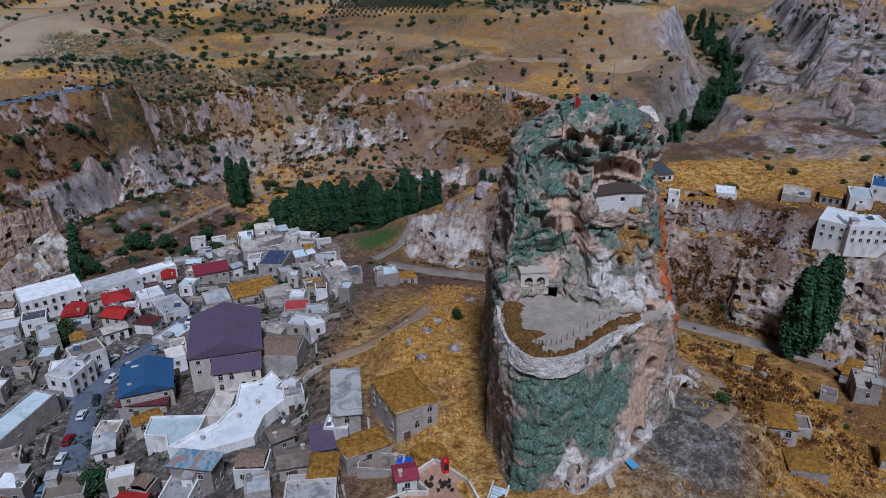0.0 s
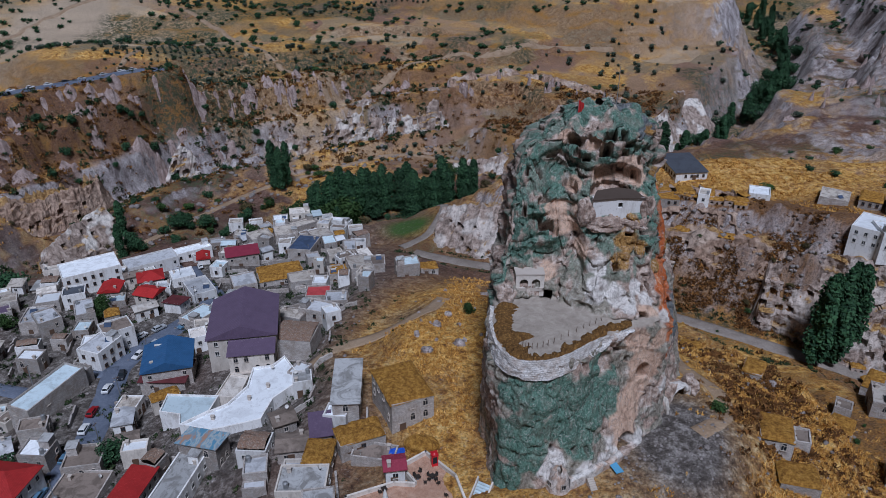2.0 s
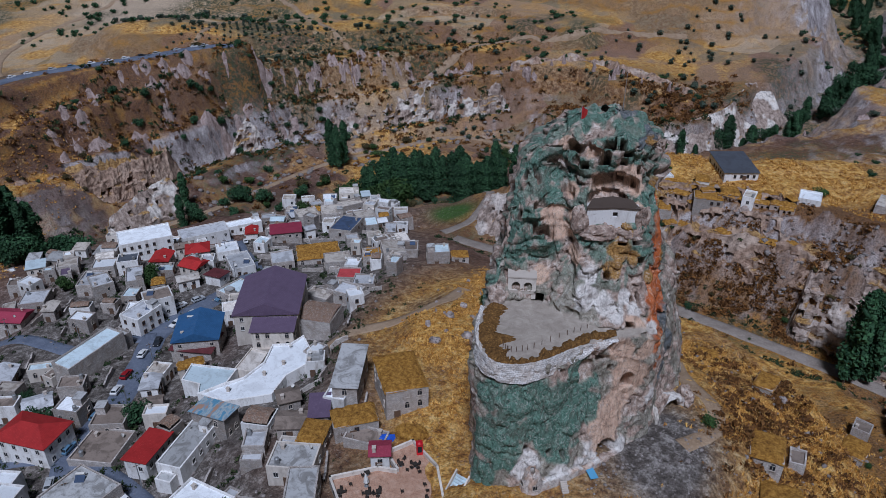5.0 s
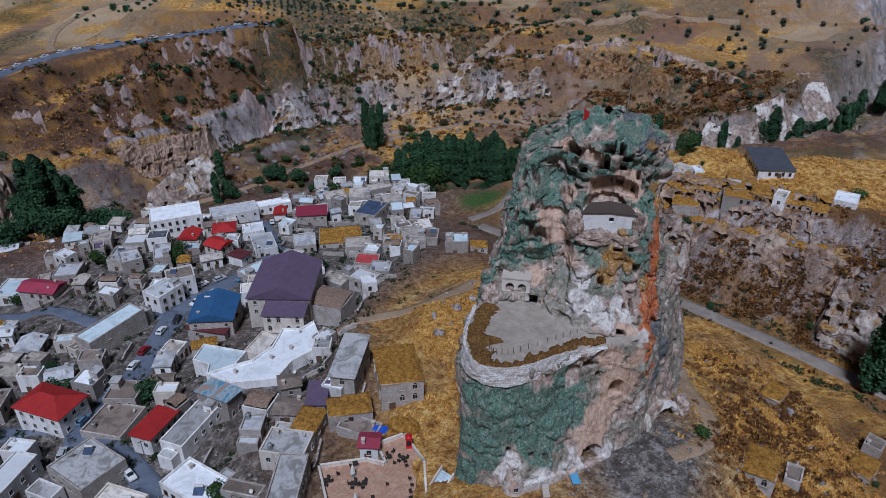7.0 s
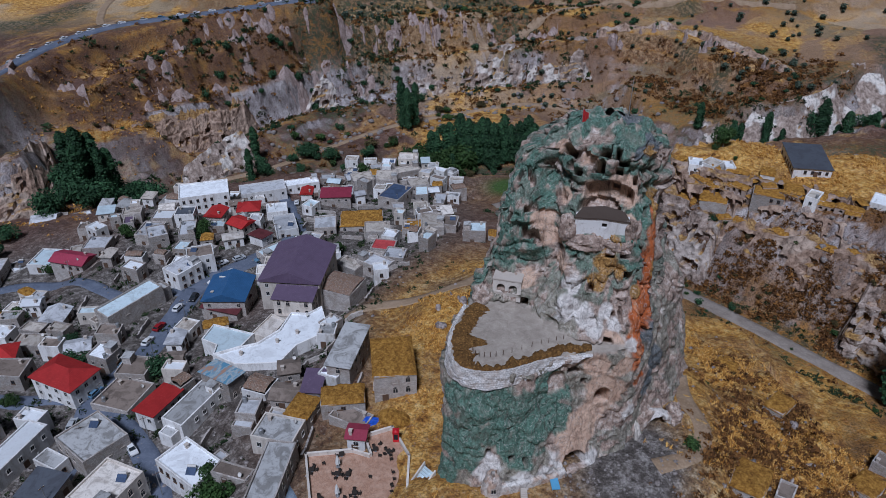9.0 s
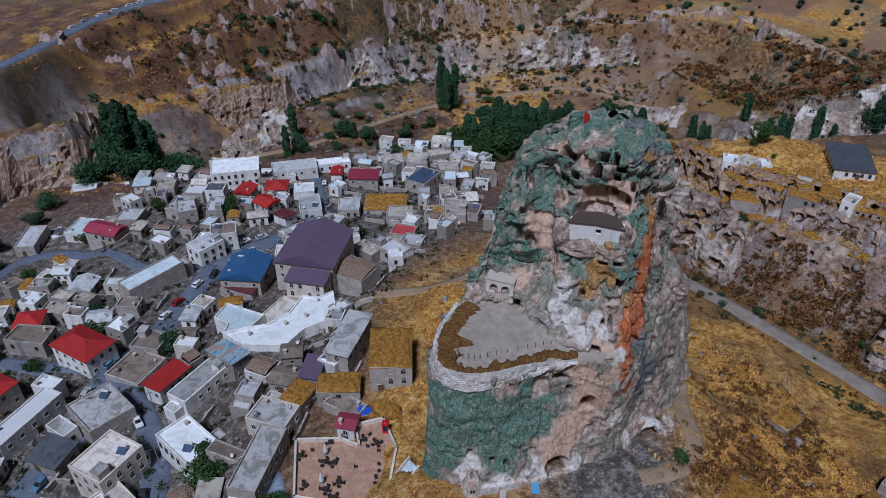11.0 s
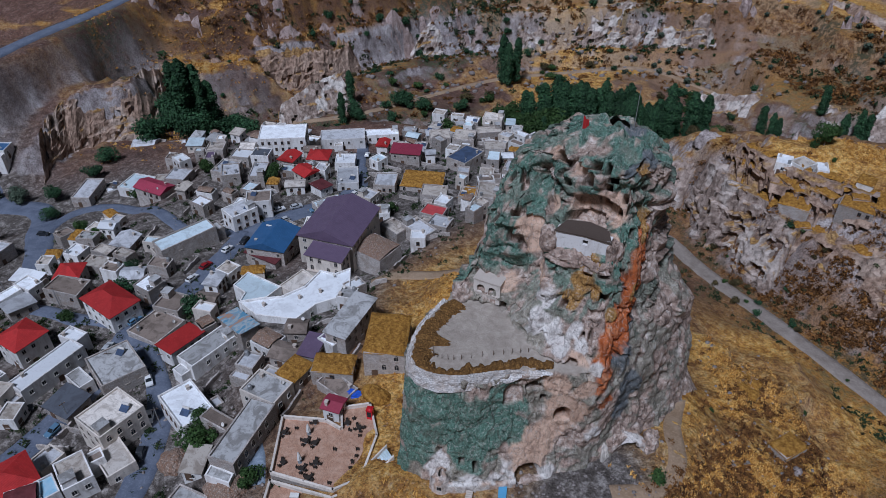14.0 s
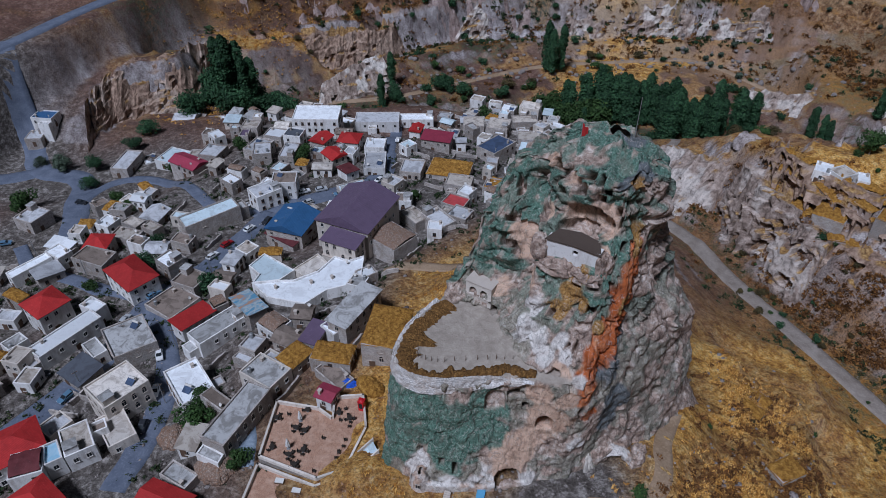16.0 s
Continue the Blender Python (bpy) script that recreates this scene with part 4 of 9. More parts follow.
mark("lichen", 24.5, 134, 56, 4.6)
mark("lichen", 36.5, 135.5, 56, 5.17)
mark("slate", 34, 137, 58, 3)


def castle_rock():
    net = castle_net(640, 0.26)
    X, Y, Z = net[..., 0].copy(), net[..., 1].copy(), net[..., 2].copy()
    # outward direction in plan
    tx = np.roll(X, -1, 1) - np.roll(X, 1, 1)
    ty = np.roll(Y, -1, 1) - np.roll(Y, 1, 1)
    tx[:, 0], ty[:, 0] = X[:, 1] - X[:, -2], Y[:, 1] - Y[:, -2]
    tx[:, -1], ty[:, -1] = tx[:, 0], ty[:, 0]
    ln = np.hypot(tx, ty) + 1e-9
    ox, oy = ty / ln, -tx / ln
    x0, y0, z0 = X.copy(), Y.copy(), Z.copy()
    size = step01(0.5, 6, np.hypot(X - X.mean(1, keepdims=True), Y - Y.mean(1, keepdims=True)).mean(1))[:, None]
    warp = (fbm(x0 / 7, y0 / 7, z0 / 7, 3, 51) - 0.5) * 5
    lower = 1 - step01(18, 26, z0)
    # lumps, fissures, ledges and grain
    bump = (fbm(x0 / 8, y0 / 8, z0 / 8, 4, 3) - 0.5) * (5.2 - 2.6 * lower)
    bump += (ridged((x0 + warp) / 4.5, (y0 + warp) / 4.5, z0 / 16, 3, 7) - 0.62) * (2.6 - 1.1 * lower)
    bump += lower * (ridged(x0 / 9, y0 / 9, z0 / 45, 2, 9) - 0.6) * 2.6
    saw = (z0 / 3.4 + warp * 0.55) % 1.0
    bump += (saw - 0.5) * 1.5 * (1 - 0.75 * lower) * step01(0.35, 0.6, fbm(x0 / 6, y0 / 6, z0 / 6, 2, 17))
    cell = ridged((x0 + warp) / 2.1, (y0 - warp) / 2.1, z0 / 2.6, 3, 27)
    bump -= np.clip(cell - 0.8, 0, 1) * 6.5 * (1 - 0.5 * lower)
    bump += (fbm(x0 / 1.3, y0 / 1.3, z0 / 1.3, 3, 37) - 0.5) * 0.9
    shelf = np.exp(-((z0 - 24.3) / 0.45) ** 2) * step01(8, 14, 52 - x0) * (y0 < 119)
    bump *= 1 - shelf
    scar = np.zeros_like(bump)
    for name, mx, my, mz, r in MARKS:
        if name == "smooth":
            scar = np.maximum(scar, 1 - step01(0.6, 1.1, np.sqrt((x0 - mx) ** 2 + (y0 - my) ** 2 + (z0 - mz) ** 2) / r))
    bump *= 1 - 0.6 * scar
    push = (bump - 1.2 * step01(24.6, 30, z0) - 0.8 * step01(25, 40, z0) * (x0 < 22)) * size
    # the groove beside the western tower
    push -= 2.6 * np.exp(-((x0 - 23.5 + 0.18 * (z0 - 38)) / 1.8) ** 2) * step01(27, 31, z0) * (1 - step01(46, 50, z0)) * (y0 < 132)
    hollow = np.zeros_like(bump)
    drop = np.zeros_like(bump)
    for hx, hy, hz, w, h, depth, arch in HOLES:
        near = (np.abs(x0 - hx) < w + 2) & (np.abs(y0 - hy) < w + 4) & (np.abs(z0 - hz) < h + 2)
        if not near.any():
            continue
        k = np.argmin(np.where(near, (x0 - hx) ** 2 + (y0 - hy) ** 2 + (z0 - hz) ** 2, 1e9))
        ux, uy = tx.flat[k] / ln.flat[k], ty.flat[k] / ln.flat[k]
        a = np.abs((x0 - hx) * ux + (y0 - hy) * uy) / (w / 2)
        b = (z0 - hz) / (h / 2)
        side = 0.32 / max(w, 0.6)
        if arch:
            r = np.hypot(a, np.maximum(b, 0)) if h < w * 1.6 else np.hypot(a, np.maximum(b * h / w - (h / w - 1), 0))
            r = np.maximum(r, np.abs(np.minimum(b, 0)))
        else:
            r = np.maximum(a, np.abs(b))
        m = (1 - step01(1 - side, 1 + side, r)) * near
        if 23.5 < hz < 27:
            m = m * step01(24.55, 24.75, z0)
        reach = depth * (2.2 if w < 3.5 else 1.3)
        push = push * (1 - 0.7 * m) - reach * m
        drop = np.maximum(drop, m * reach * (0.55 if w < 3.5 else 0.3))
        hollow = np.maximum(hollow, m)
    X, Y = x0 + ox * push, y0 + oy * push
    Z = z0 + (fbm(x0 / 3, y0 / 3, z0 / 3, 3, 13) - 0.5) * 0.7 * size * (1 - shelf)
    Z -= drop
    Z += step01(51, 57, z0) * ((fbm(x0 / 2.6, y0 / 2.6, z0 * 0, 3, 19) - 0.5) * 3.4 - 1.6)
    covers = {}
    edge = (fbm(x0 / 2.2, y0 / 2.2, z0 / 2.2, 4, 63) - 0.5) * 2.0
    for kind in ("lichen", "smooth", "pale", "rust", "slate", "straw"):
        best = np.zeros_like(bump)
        for name, mx, my, mz, r in MARKS:
            if name == kind:
                dist = np.sqrt((x0 - mx) ** 2 + (y0 - my) ** 2 + (z0 - mz) ** 2)
                best = np.maximum(best, 1 - step01(0.75, 1.0, dist / (r * (1.75 if kind == "rust" else 1.0)) + edge * (0.22 if kind == "rust" else 0.5)))
        covers[kind] = best
    rag = step01(0.34, 0.44, fbm(x0 / 1.7, y0 / 1.7, z0 / 1.7, 4, 73))
    moss = step01(0.46, 0.52, fbm(x0 / 5, y0 / 5, z0 / 5, 4, 33)) * (0.5 + 0.5 * step01(27, 34, z0))
    covers["lichen"] = np.maximum(covers["lichen"] * np.maximum(0.25 + 0.75 * rag, 0.9 * lower), moss * 0.8 * rag)
    covers["lichen"] *= 1 - np.clip(hollow * 1.3, 0, 1)
    covers["dusty"] = np.clip(shelf * 1.3, 0, 1)
    me = sheet_mesh("castle_rock", X, Y, Z, covers)
    ob = new("castle_rock", me)
    me.materials.append(CASTLE)
    return tagged(ob, "tall tuff castle rock with green lichen, carved windows and caves", "castle")


castle_rock()


# ---- building kit ----
def mesh_of(name, verts, faces, material, smooth=False):
    me = bpy.data.meshes.new(name)
    me.from_pydata([tuple(v) for v in verts], [], faces)
    me.update()
    me.materials.append(material)
    if smooth:
        me.polygons.foreach_set("use_smooth", np.ones(len(me.polygons), dtype=bool))
    return me


class Shape:
    """Collects boxes and other solids into one mesh."""

    def __init__(self):
        self.v, self.f = [], []

    def add(self, verts, faces, m=None):
        k = len(self.v)
        self.v += [m @ Vector(p) if m else Vector(p) for p in verts]
        self.f += [tuple(i + k for i in f) for f in faces]
        return self

    def box(self, x0, y0, z0, x1, y1, z1, m=None):
        p = [(x0, y0, z0), (x1, y0, z0), (x1, y1, z0), (x0, y1, z0), (x0, y0, z1), (x1, y0, z1), (x1, y1, z1), (x0, y1, z1)]
        return self.add(p, [(3, 2, 1, 0), (4, 5, 6, 7), (0, 1, 5, 4), (1, 2, 6, 5), (2, 3, 7, 6), (3, 0, 4, 7)], m)

    def tube(self, x, y, z0, z1, r0, r1, n=10, m=None):
        p = [(x + r * math.cos(2 * math.pi * i / n), y + r * math.sin(2 * math.pi * i / n), z) for z, r in ((z0, r0), (z1, r1)) for i in range(n)]
        f = [(i, (i + 1) % n, n + (i + 1) % n, n + i) for i in range(n)]
        return self.add(p, f + [tuple(range(n - 1, -1, -1)), tuple(range(n, 2 * n))], m)

    def mesh(self, name, material, smooth=False, weld=False):
        me = mesh_of(name, self.v, self.f, material, smooth)
        if weld:
            bm = bmesh.new()
            bm.from_mesh(me)
            bmesh.ops.remove_doubles(bm, verts=bm.verts, dist=0.001)
            bm.to_mesh(me)
            bm.free()
        return me


def part(name, mesh, parent, m=None, label=""):
    """Links a mesh as one part under a thing, at m in the thing's own space."""
    ob = new(name, mesh)
    ob.parent = parent
    if m is not None:
        ob.matrix_basis = m
    if label:
        ob["label"] = label
    return ob


def window_meshes(w, h, arch, frame_mat):
    s = Shape()
    t = 0.09
    s.box(-w / 2 - t, -0.07, -t, -w / 2, 0.1, h)
    s.box(w / 2, -0.07, -t, w / 2 + t, 0.1, h)
    s.box(-w / 2, -0.07, h - t, w / 2, 0.1, h)
    s.box(-w / 2 - 0.12, -0.16, -t * 1.6, w / 2 + 0.12, 0.1, 0)
    s.box(-0.03, -0.05, 0, 0.03, 0.02, h - t)
    if arch:
        k = 8
        a = [(math.cos(math.pi * i / k), math.sin(math.pi * i / k)) for i in range(k + 1)]
        for (c0, s0), (c1, s1) in zip(a[:-1], a[1:]):
            r, q = w / 2, w / 2 + t
            p = [(c * rad, y, h + sn * rad) for y in (-0.07, 0.1) for c, sn, rad in ((c0, s0, r), (c1, s1, r), (c1, s1, q), (c0, s0, q))]
            s.add(p, [(0, 1, 2, 3), (7, 6, 5, 4), (0, 4, 5, 1), (2, 6, 7, 3)])
    pane = Shape().box(-w / 2, -0.025, 0, w / 2, 0.05, h)
    if arch:
        p = [(math.cos(math.pi * i / 8) * w / 2, -0.025, h + math.sin(math.pi * i / 8) * w / 2) for i in range(9)]
        pane.add(p, [tuple(range(8, -1, -1))])
    return s.mesh("window", frame_mat), pane.mesh("pane", GLASS)


WINDOWS = {k: window_meshes(w, h, a, m) for k, w, h, a, m in (
    ("white", 0.9, 1.25, False, FRAME_W), ("brown", 0.85, 1.2, False, FRAME_B), ("stone", 0.8, 1.1, False, STONE_TRIM),
    ("arch", 0.95, 1.2, True, STONE_TRIM))}
DOOR_MESH = Shape().box(-0.55, -0.08, 0, 0.55, 0.1, 2.1).box(-0.68, -0.12, 0, -0.55, 0.1, 2.25).box(0.55, -0.12, 0, 0.68, 0.1, 2.25).box(-0.55, -0.12, 2.1, 0.55, 0.1, 2.25).mesh("door", FRAME_B)
CHIMNEY_MESH = Shape().box(-0.35, -0.3, -0.2, 0.35, 0.3, 1.0).box(-0.45, -0.4, 1.0, 0.45, 0.4, 1.12).mesh("chimney", STONE_TRIM)
TANK_MESH = Shape().tube(0, 0, 0.25, 1.3, 0.5, 0.5, 12).tube(0, 0, 1.3, 1.45, 0.5, 0.15, 12).box(-0.45, -0.45, 0, 0.45, 0.45, 0.25).mesh("water_tank", METAL, False)


def tilted_panel():
    s = Shape()
    m = pose(0, 0, 0.25, 30, 0, 0)
    s.box(-1.0, -0.9, 0, 1.0, 0.9, 0.08, m)
    return s.mesh("solar_panel", ROOFS["solar"])


PANEL_MESH = tilted_panel()
BOILER_MESH = Shape().tube(0, 0, -0.9, 0.9, 0.28, 0.28, 10, pose(0, 0.95, 1.05, 0, 90, 0)).mesh("solar_boiler", FRAME_W)
STAND_LEG = Shape().box(-0.03, 0.75, 0, 0.03, 0.81, 1.0).mesh("leg", METAL)


def dish_mesh():
    s = Shape()
    n = 10
    ring = [(0.45 * math.cos(2 * math.pi * i / n), 0.45 * math.sin(2 * math.pi * i / n), 0.14) for i in range(n)]
    s.add([(0, 0, 0)] + ring, [(0, 1 + i, 1 + (i + 1) % n) for i in range(n)], pose(0, 0, 0.9, 55, 0, 0))
    s.box(-0.03, -0.03, 0, 0.03, 0.03, 0.9)
    return s.mesh("satellite_dish", FRAME_W)


DISH_MESH = dish_mesh()


def flat_body(w, d, base, top, rim, jitter, rng):
    """Walls with a parapet round a sunken deck."""
    t = 0.32
    a, b = w / 2, d / 2
    outer = [(-a, -b), (a, -b), (a, b), (-a, b)]
    inner = [(-a + t, -b + t), (a - t, -b + t), (a - t, b - t), (-a + t, b - t)]
    j = [(rng.uniform(-jitter, jitter), rng.uniform(-jitter, jitter), rng.uniform(-jitter, jitter)) for _ in range(4)]
    v = [(x, y, base) for x, y in outer]
    v += [(x + q[0], y + q[1], top + rim + q[2]) for (x, y), q in zip(outer, j)]
    v += [(x + q[0], y + q[1], top + rim + q[2]) for (x, y), q in zip(inner, j)]
    v += [(x + q[0], y + q[1], top - 0.05) for (x, y), q in zip(inner, j)]
    f = [(3, 2, 1, 0)]
    for i in range(4):
        k = (i + 1) % 4
        f += [(i, k, 4 + k, 4 + i), (4 + i, 4 + k, 8 + k, 8 + i), (8 + i, 8 + k, 12 + k, 12 + i)]
    deck = Shape().add([(x + q[0], y + q[1], top) for (x, y), q in zip(inner, j)], [(0, 1, 2, 3)])
    deck.box(-a + t + 0.3, -b + t + 0.3, top - 0.15, a - t - 0.3, b - t - 0.3, top - 0.02)
    return v, f, deck


def pitched_roof(w, d, top, kind, rise, over=0.45):
    """A roof with eaves: hip, gable or one slope."""
    a, b = w / 2 + over, d / 2 + over
    t = 0.16
    if kind == "shed":
        p = [(-a, -b, top), (a, -b, top), (a, b, top + rise), (-a, b, top + rise)]
        v = p + [(x, y, z - t) for x, y, z in p]
        return v, [(0, 1, 2, 3), (7, 6, 5, 4), (0, 4, 5, 1), (1, 5, 6, 2), (2, 6, 7, 3), (3, 7, 4, 0)]
    along = w >= d
    inset = (min(a, b) if kind == "hip" else 0)
    r = [(-a + inset, 0, top + rise), (a - inset, 0, top + rise)] if along else [(0, -b + inset, top + rise), (0, b - inset, top + rise)]
    if abs(a - b) < 0.4 and kind == "hip":
        r = [(-0.3, 0, top + rise), (0.3, 0, top + rise)] if along else [(0, -0.3, top + rise), (0, 0.3, top + rise)]
    e = [(-a, -b, top), (a, -b, top), (a, b, top), (-a, b, top)]
    v = e + r + [(x, y, z - t) for x, y, z in e]
    f = [(0, 1, 5, 4), (1, 2, 5), (2, 3, 4, 5), (3, 0, 4)] if along else [(0, 1, 4), (1, 2, 5, 4), (2, 3, 5), (3, 0, 4, 5)]
    f += [(9, 8, 7, 6)] + [(i, 6 + i, 6 + (i + 1) % 4, (i + 1) % 4) for i in range(4)]
    return v, f


def hay_roof(w, d, top, rng, x0, y0):
    """Dry grass grown over an earth roof: an uneven mound with a ragged edge."""
    n, m = max(6, int(w / 0.45)), max(6, int(d / 0.45))
    U, V = np.meshgrid(np.linspace(-1, 1, n), np.linspace(-1, 1, m))
    rag = 1 + 0.05 * (fbm(U * 3 + x0, V * 3 + y0, U * 0, 3, 4) - 0.5)
    X, Y = U * (w / 2 + 0.18) * rag, V * (d / 2 + 0.18) * rag
    edge = np.clip(np.minimum(1 - np.abs(U), 1 - np.abs(V)) * 5, 0, 1)
    Z = top - 0.25 + 0.75 * edge ** 0.6 + (fbm(X / 1.3 + x0, Y / 1.3 + y0, U * 0, 3, 6) - 0.5) * 0.9 * edge
    return sheet_mesh("roof", X, Y, Z)


FOOT = []
ROOF_WORDS = {"white": "white-painted", "grey": "grey screed", "concrete": "bare concrete", "beige": "beige earth", "cream": "cream screed", "brown": "brown earth",
              "peach": "peach-painted", "paleblue": "pale blue", "slate": "dark slate", "solar": "dark blue", "skylight": "sky-blue glazed", "blue": "blue metal",
              "purple": "purple metal", "red": "red tiled", "redtarp": "red sheet", "crimson": "crimson metal", "darkred": "dark red tiled", "rubble": "loose rubble tile",
              "bluestripe": "patched blue sheet", "hay": "dry grass"}
WALL_WORDS = {"stone": "weathered tuff-stone house", "white": "whitewashed house", "cream": "cream plastered house"}
SHAPE_WORDS = {"flat": "flat roof", "hip": "hipped roof", "gable": "gabled roof", "shed": "sloping roof", "tiles": "ruinous roof", "hay": "overgrown roof"}


def house(x, y, z, w, d, turn, kind, roof, wall, sides="snew", name="house"):
    """A village house: roof level z, plan w by d. Walls go down into the ground."""
    rng = random.Random(int(x * 13 + y * 7))
    corners = [(x + c * math.cos(radians(turn)) - s * math.sin(radians(turn)), y + c * math.sin(radians(turn)) + s * math.cos(radians(turn)))
               for c in (-w / 2, w / 2) for s in (-d / 2, d / 2)]
    levels = [ground_z(*c) for c in corners]
    low = min(levels)
    base_z = max(min(low, z - 2.4), z - 9.5)
    FOOT.append((x, y, 0.5 * math.hypot(w, d)))
    thing = new(name)
    thing.matrix_world = pose(x, y, base_z, 0, 0, turn)
    top = z - base_z
    tagged(thing, WALL_WORDS[wall] + " with a " + ROOF_WORDS[roof] + " " + SHAPE_WORDS[kind], "house", "village houses")
    wm, rm = WALLS[wall], ROOFS[roof]
    jit = 0.22 if wall == "stone" else 0.05
    if kind in ("flat", "tiles"):
        v, f, deck = flat_body(w, d, -1.0, top, 0.45 if kind == "flat" else 0.2, jit, rng)
        part("wall", mesh_of("wall", v, f, wm), thing)
        if kind == "tiles":
            n, m = int(w / 0.4), int(d / 0.4)
            X, Y = np.meshgrid(np.linspace(-w / 2 + 0.3, w / 2 - 0.3, n), np.linspace(-d / 2 + 0.3, d / 2 - 0.3, m))
            Z = top + 0.15 + 0.5 * fbm(X / 0.8 + x, Y / 0.8 + y, X * 0, 3, 8) + 0.8 * (1 - (2 * Y / d) ** 2)
            me = sheet_mesh("roof", X, Y, Z)
            me.materials.append(rm)
            part("roof", me, thing)
        else:
            part("roof", deck.mesh("roof", rm), thing)
    elif kind == "hay":
        v, f, deck = flat_body(w, d, -1.0, top, -0.1, jit, rng)
        part("wall", mesh_of("wall", v, f, wm), thing)
        me = hay_roof(w, d, top, rng, x, y)
        me.materials.append(rm)
        part("roof", me, thing, label="mat of dry golden grass")
    else:
        rise = {"hip": 0.26, "gable": 0.2, "shed": 0.12}[kind] * min(w, d)
        a, b = w / 2, d / 2
        s = Shape().box(-a, -b, -1.0, a, b, top - 0.05)
        if kind == "gable":
            if w >= d:
                s.add([(-a, -b, top - 0.05), (-a, b, top - 0.05), (-a, 0, top + rise - 0.2), (a, -b, top - 0.05), (a, b, top - 0.05), (a, 0, top + rise - 0.2)], [(0, 2, 1), (3, 4, 5)])
            else:
                s.add([(-a, -b, top - 0.05), (a, -b, top - 0.05), (0, -b, top + rise - 0.2), (-a, b, top - 0.05), (a, b, top - 0.05), (0, b, top + rise - 0.2)], [(0, 1, 2), (3, 5, 4)])
        elif kind == "shed":
            s.add([(-a, b, top - 0.05), (a, b, top - 0.05), (a, b, top + rise * 0.94), (-a, b, top + rise * 0.94), (-a, -b, top - 0.05), (a, -b, top - 0.05)], [(1, 0, 3, 2), (0, 4, 3), (1, 2, 5)])
        part("wall", s.mesh("wall", wm), thing)
        v, f = pitched_roof(w, d, top, kind, rise)
        part("roof", mesh_of("roof", v, f, rm), thing)
    # openings on each side, storey by storey
    style = {"stone": ("stone", "arch", "brown"), "white": ("white", "brown"), "cream": ("arch", "white")}[wall]
    style = rng.choice(style)
    if kind != "tiles" or rng.random() < 0.7:
        gf = sum(levels) / 4 - base_z
        for side, (length, off, ang) in {"s": (w, d / 2, 0), "n": (w, d / 2, 180), "e": (d, w / 2, 90), "w": (d, w / 2, 270)}.items():
            if side not in sides:
                continue
            m0 = pose(0, 0, 0, 0, 0, ang) @ pose(0, -off - 0.02, 0)
            count = max(1, int(length / rng.uniform(2.3, 3.2)))
            level = top - 2.35
            first = True
            while level > gf + 0.5 and level > top - 7:
                for i in range(count):
                    if rng.random() < (0.2 if wall != "stone" else 0.4):
                        continue
                    u = (i + 0.5) / count * (length - 0.8) - (length - 0.8) / 2
                    wob = part("window", WINDOWS[style][0], thing, m0 @ pose(u, 0, level + 0.15))
                    part("pane", WINDOWS[style][1], wob)
                level -= 2.9
            if side in "se" and top - gf > 2.4:
                part("door", DOOR_MESH, thing, m0 @ pose(rng.uniform(-0.3, 0.3) * (length - 1.6), 0, max(0, gf - 0.2)))
    # a lower annex with its own roof terrace, and a stair hut on the roof
    if kind == "flat" and min(w, d) > 4.5 and rng.random() < 0.6 and top > 3.5:
        aw, ad, low_top = rng.uniform(2.6, min(w, 5.5)), rng.uniform(2.2, 3.2), top - rng.uniform(1.2, 2.8)
        m = pose(0, 0, 0, 0, 0, rng.choice((0, 180))) @ pose(rng.uniform(-0.5, 0.5) * (w - aw), -d / 2 - ad / 2 + 0.03, 0)
        spot = thing.matrix_world @ m @ Vector((0, 0, 0))
        if min(float(line_distance(np.array([spot.x]), np.array([spot.y]), LAND[k])[0]) for k in ("street", "side_street", "junction")) > 6.0:
            v, f, deck = flat_body(aw, ad, -1.0, low_top, rng.choice((0.35, 0.8)), jit, rng)
            annex = part("annex", mesh_of("annex", v, f, WALLS[rng.choice(("stone", "white", wall))]), thing, m)
            part("annex_roof", deck.mesh("annex_roof", ROOFS[rng.choice(("grey", "concrete", "beige", "white", "brown"))]), annex)
    if kind == "flat" and min(w, d) > 5.5 and rng.random() < 0.35:
        hut = part("stair_hut", Shape().box(-1.1, -1.3, -0.1, 1.1, 1.3, 2.1).mesh("stair_hut", wm), thing, pose(rng.choice((-1, 1)) * (w / 2 - 1.5), rng.choice((-1, 1)) * (d / 2 - 1.7), top))
        part("hut_roof", Shape().box(-1.25, -1.45, 2.1, 1.25, 1.45, 2.25).mesh("hut_roof", ROOFS["concrete"]), hut)
    # roof fittings
    if kind in ("flat", "hip", "gable"):
        zz = top if kind == "flat" else top + 0.35
        spots = rng.sample([(-0.3, -0.3), (0.3, 0.3), (-0.3, 0.28), (0.3, -0.28)], 4)
        spot = lambda k: pose(spots[k][0] * w, spots[k][1] * d, zz, 0, 0, rng.choice((0, 90)))
        if rng.random() < 0.6:
            part("chimney", CHIMNEY_MESH, thing, spot(0))
        if rng.random() < 0.25 and kind == "flat":
            part("water_tank", TANK_MESH, thing, spot(1))
        if rng.random() < 0.3:
            part("satellite_dish", DISH_MESH, thing, spot(2))
        if rng.random() < 0.22 and min(w, d) > 5:
            m = pose(spots[3][0] * w * 0.7, spots[3][1] * d * 0.7, zz + (0 if kind == "flat" else 0.2), 0, 0, 15 - turn)
            panel = part("solar_panel", PANEL_MESH, thing, m)
            part("solar_boiler", BOILER_MESH, panel)
            part("leg", STAND_LEG, panel, pose(-0.8, 0, 0))
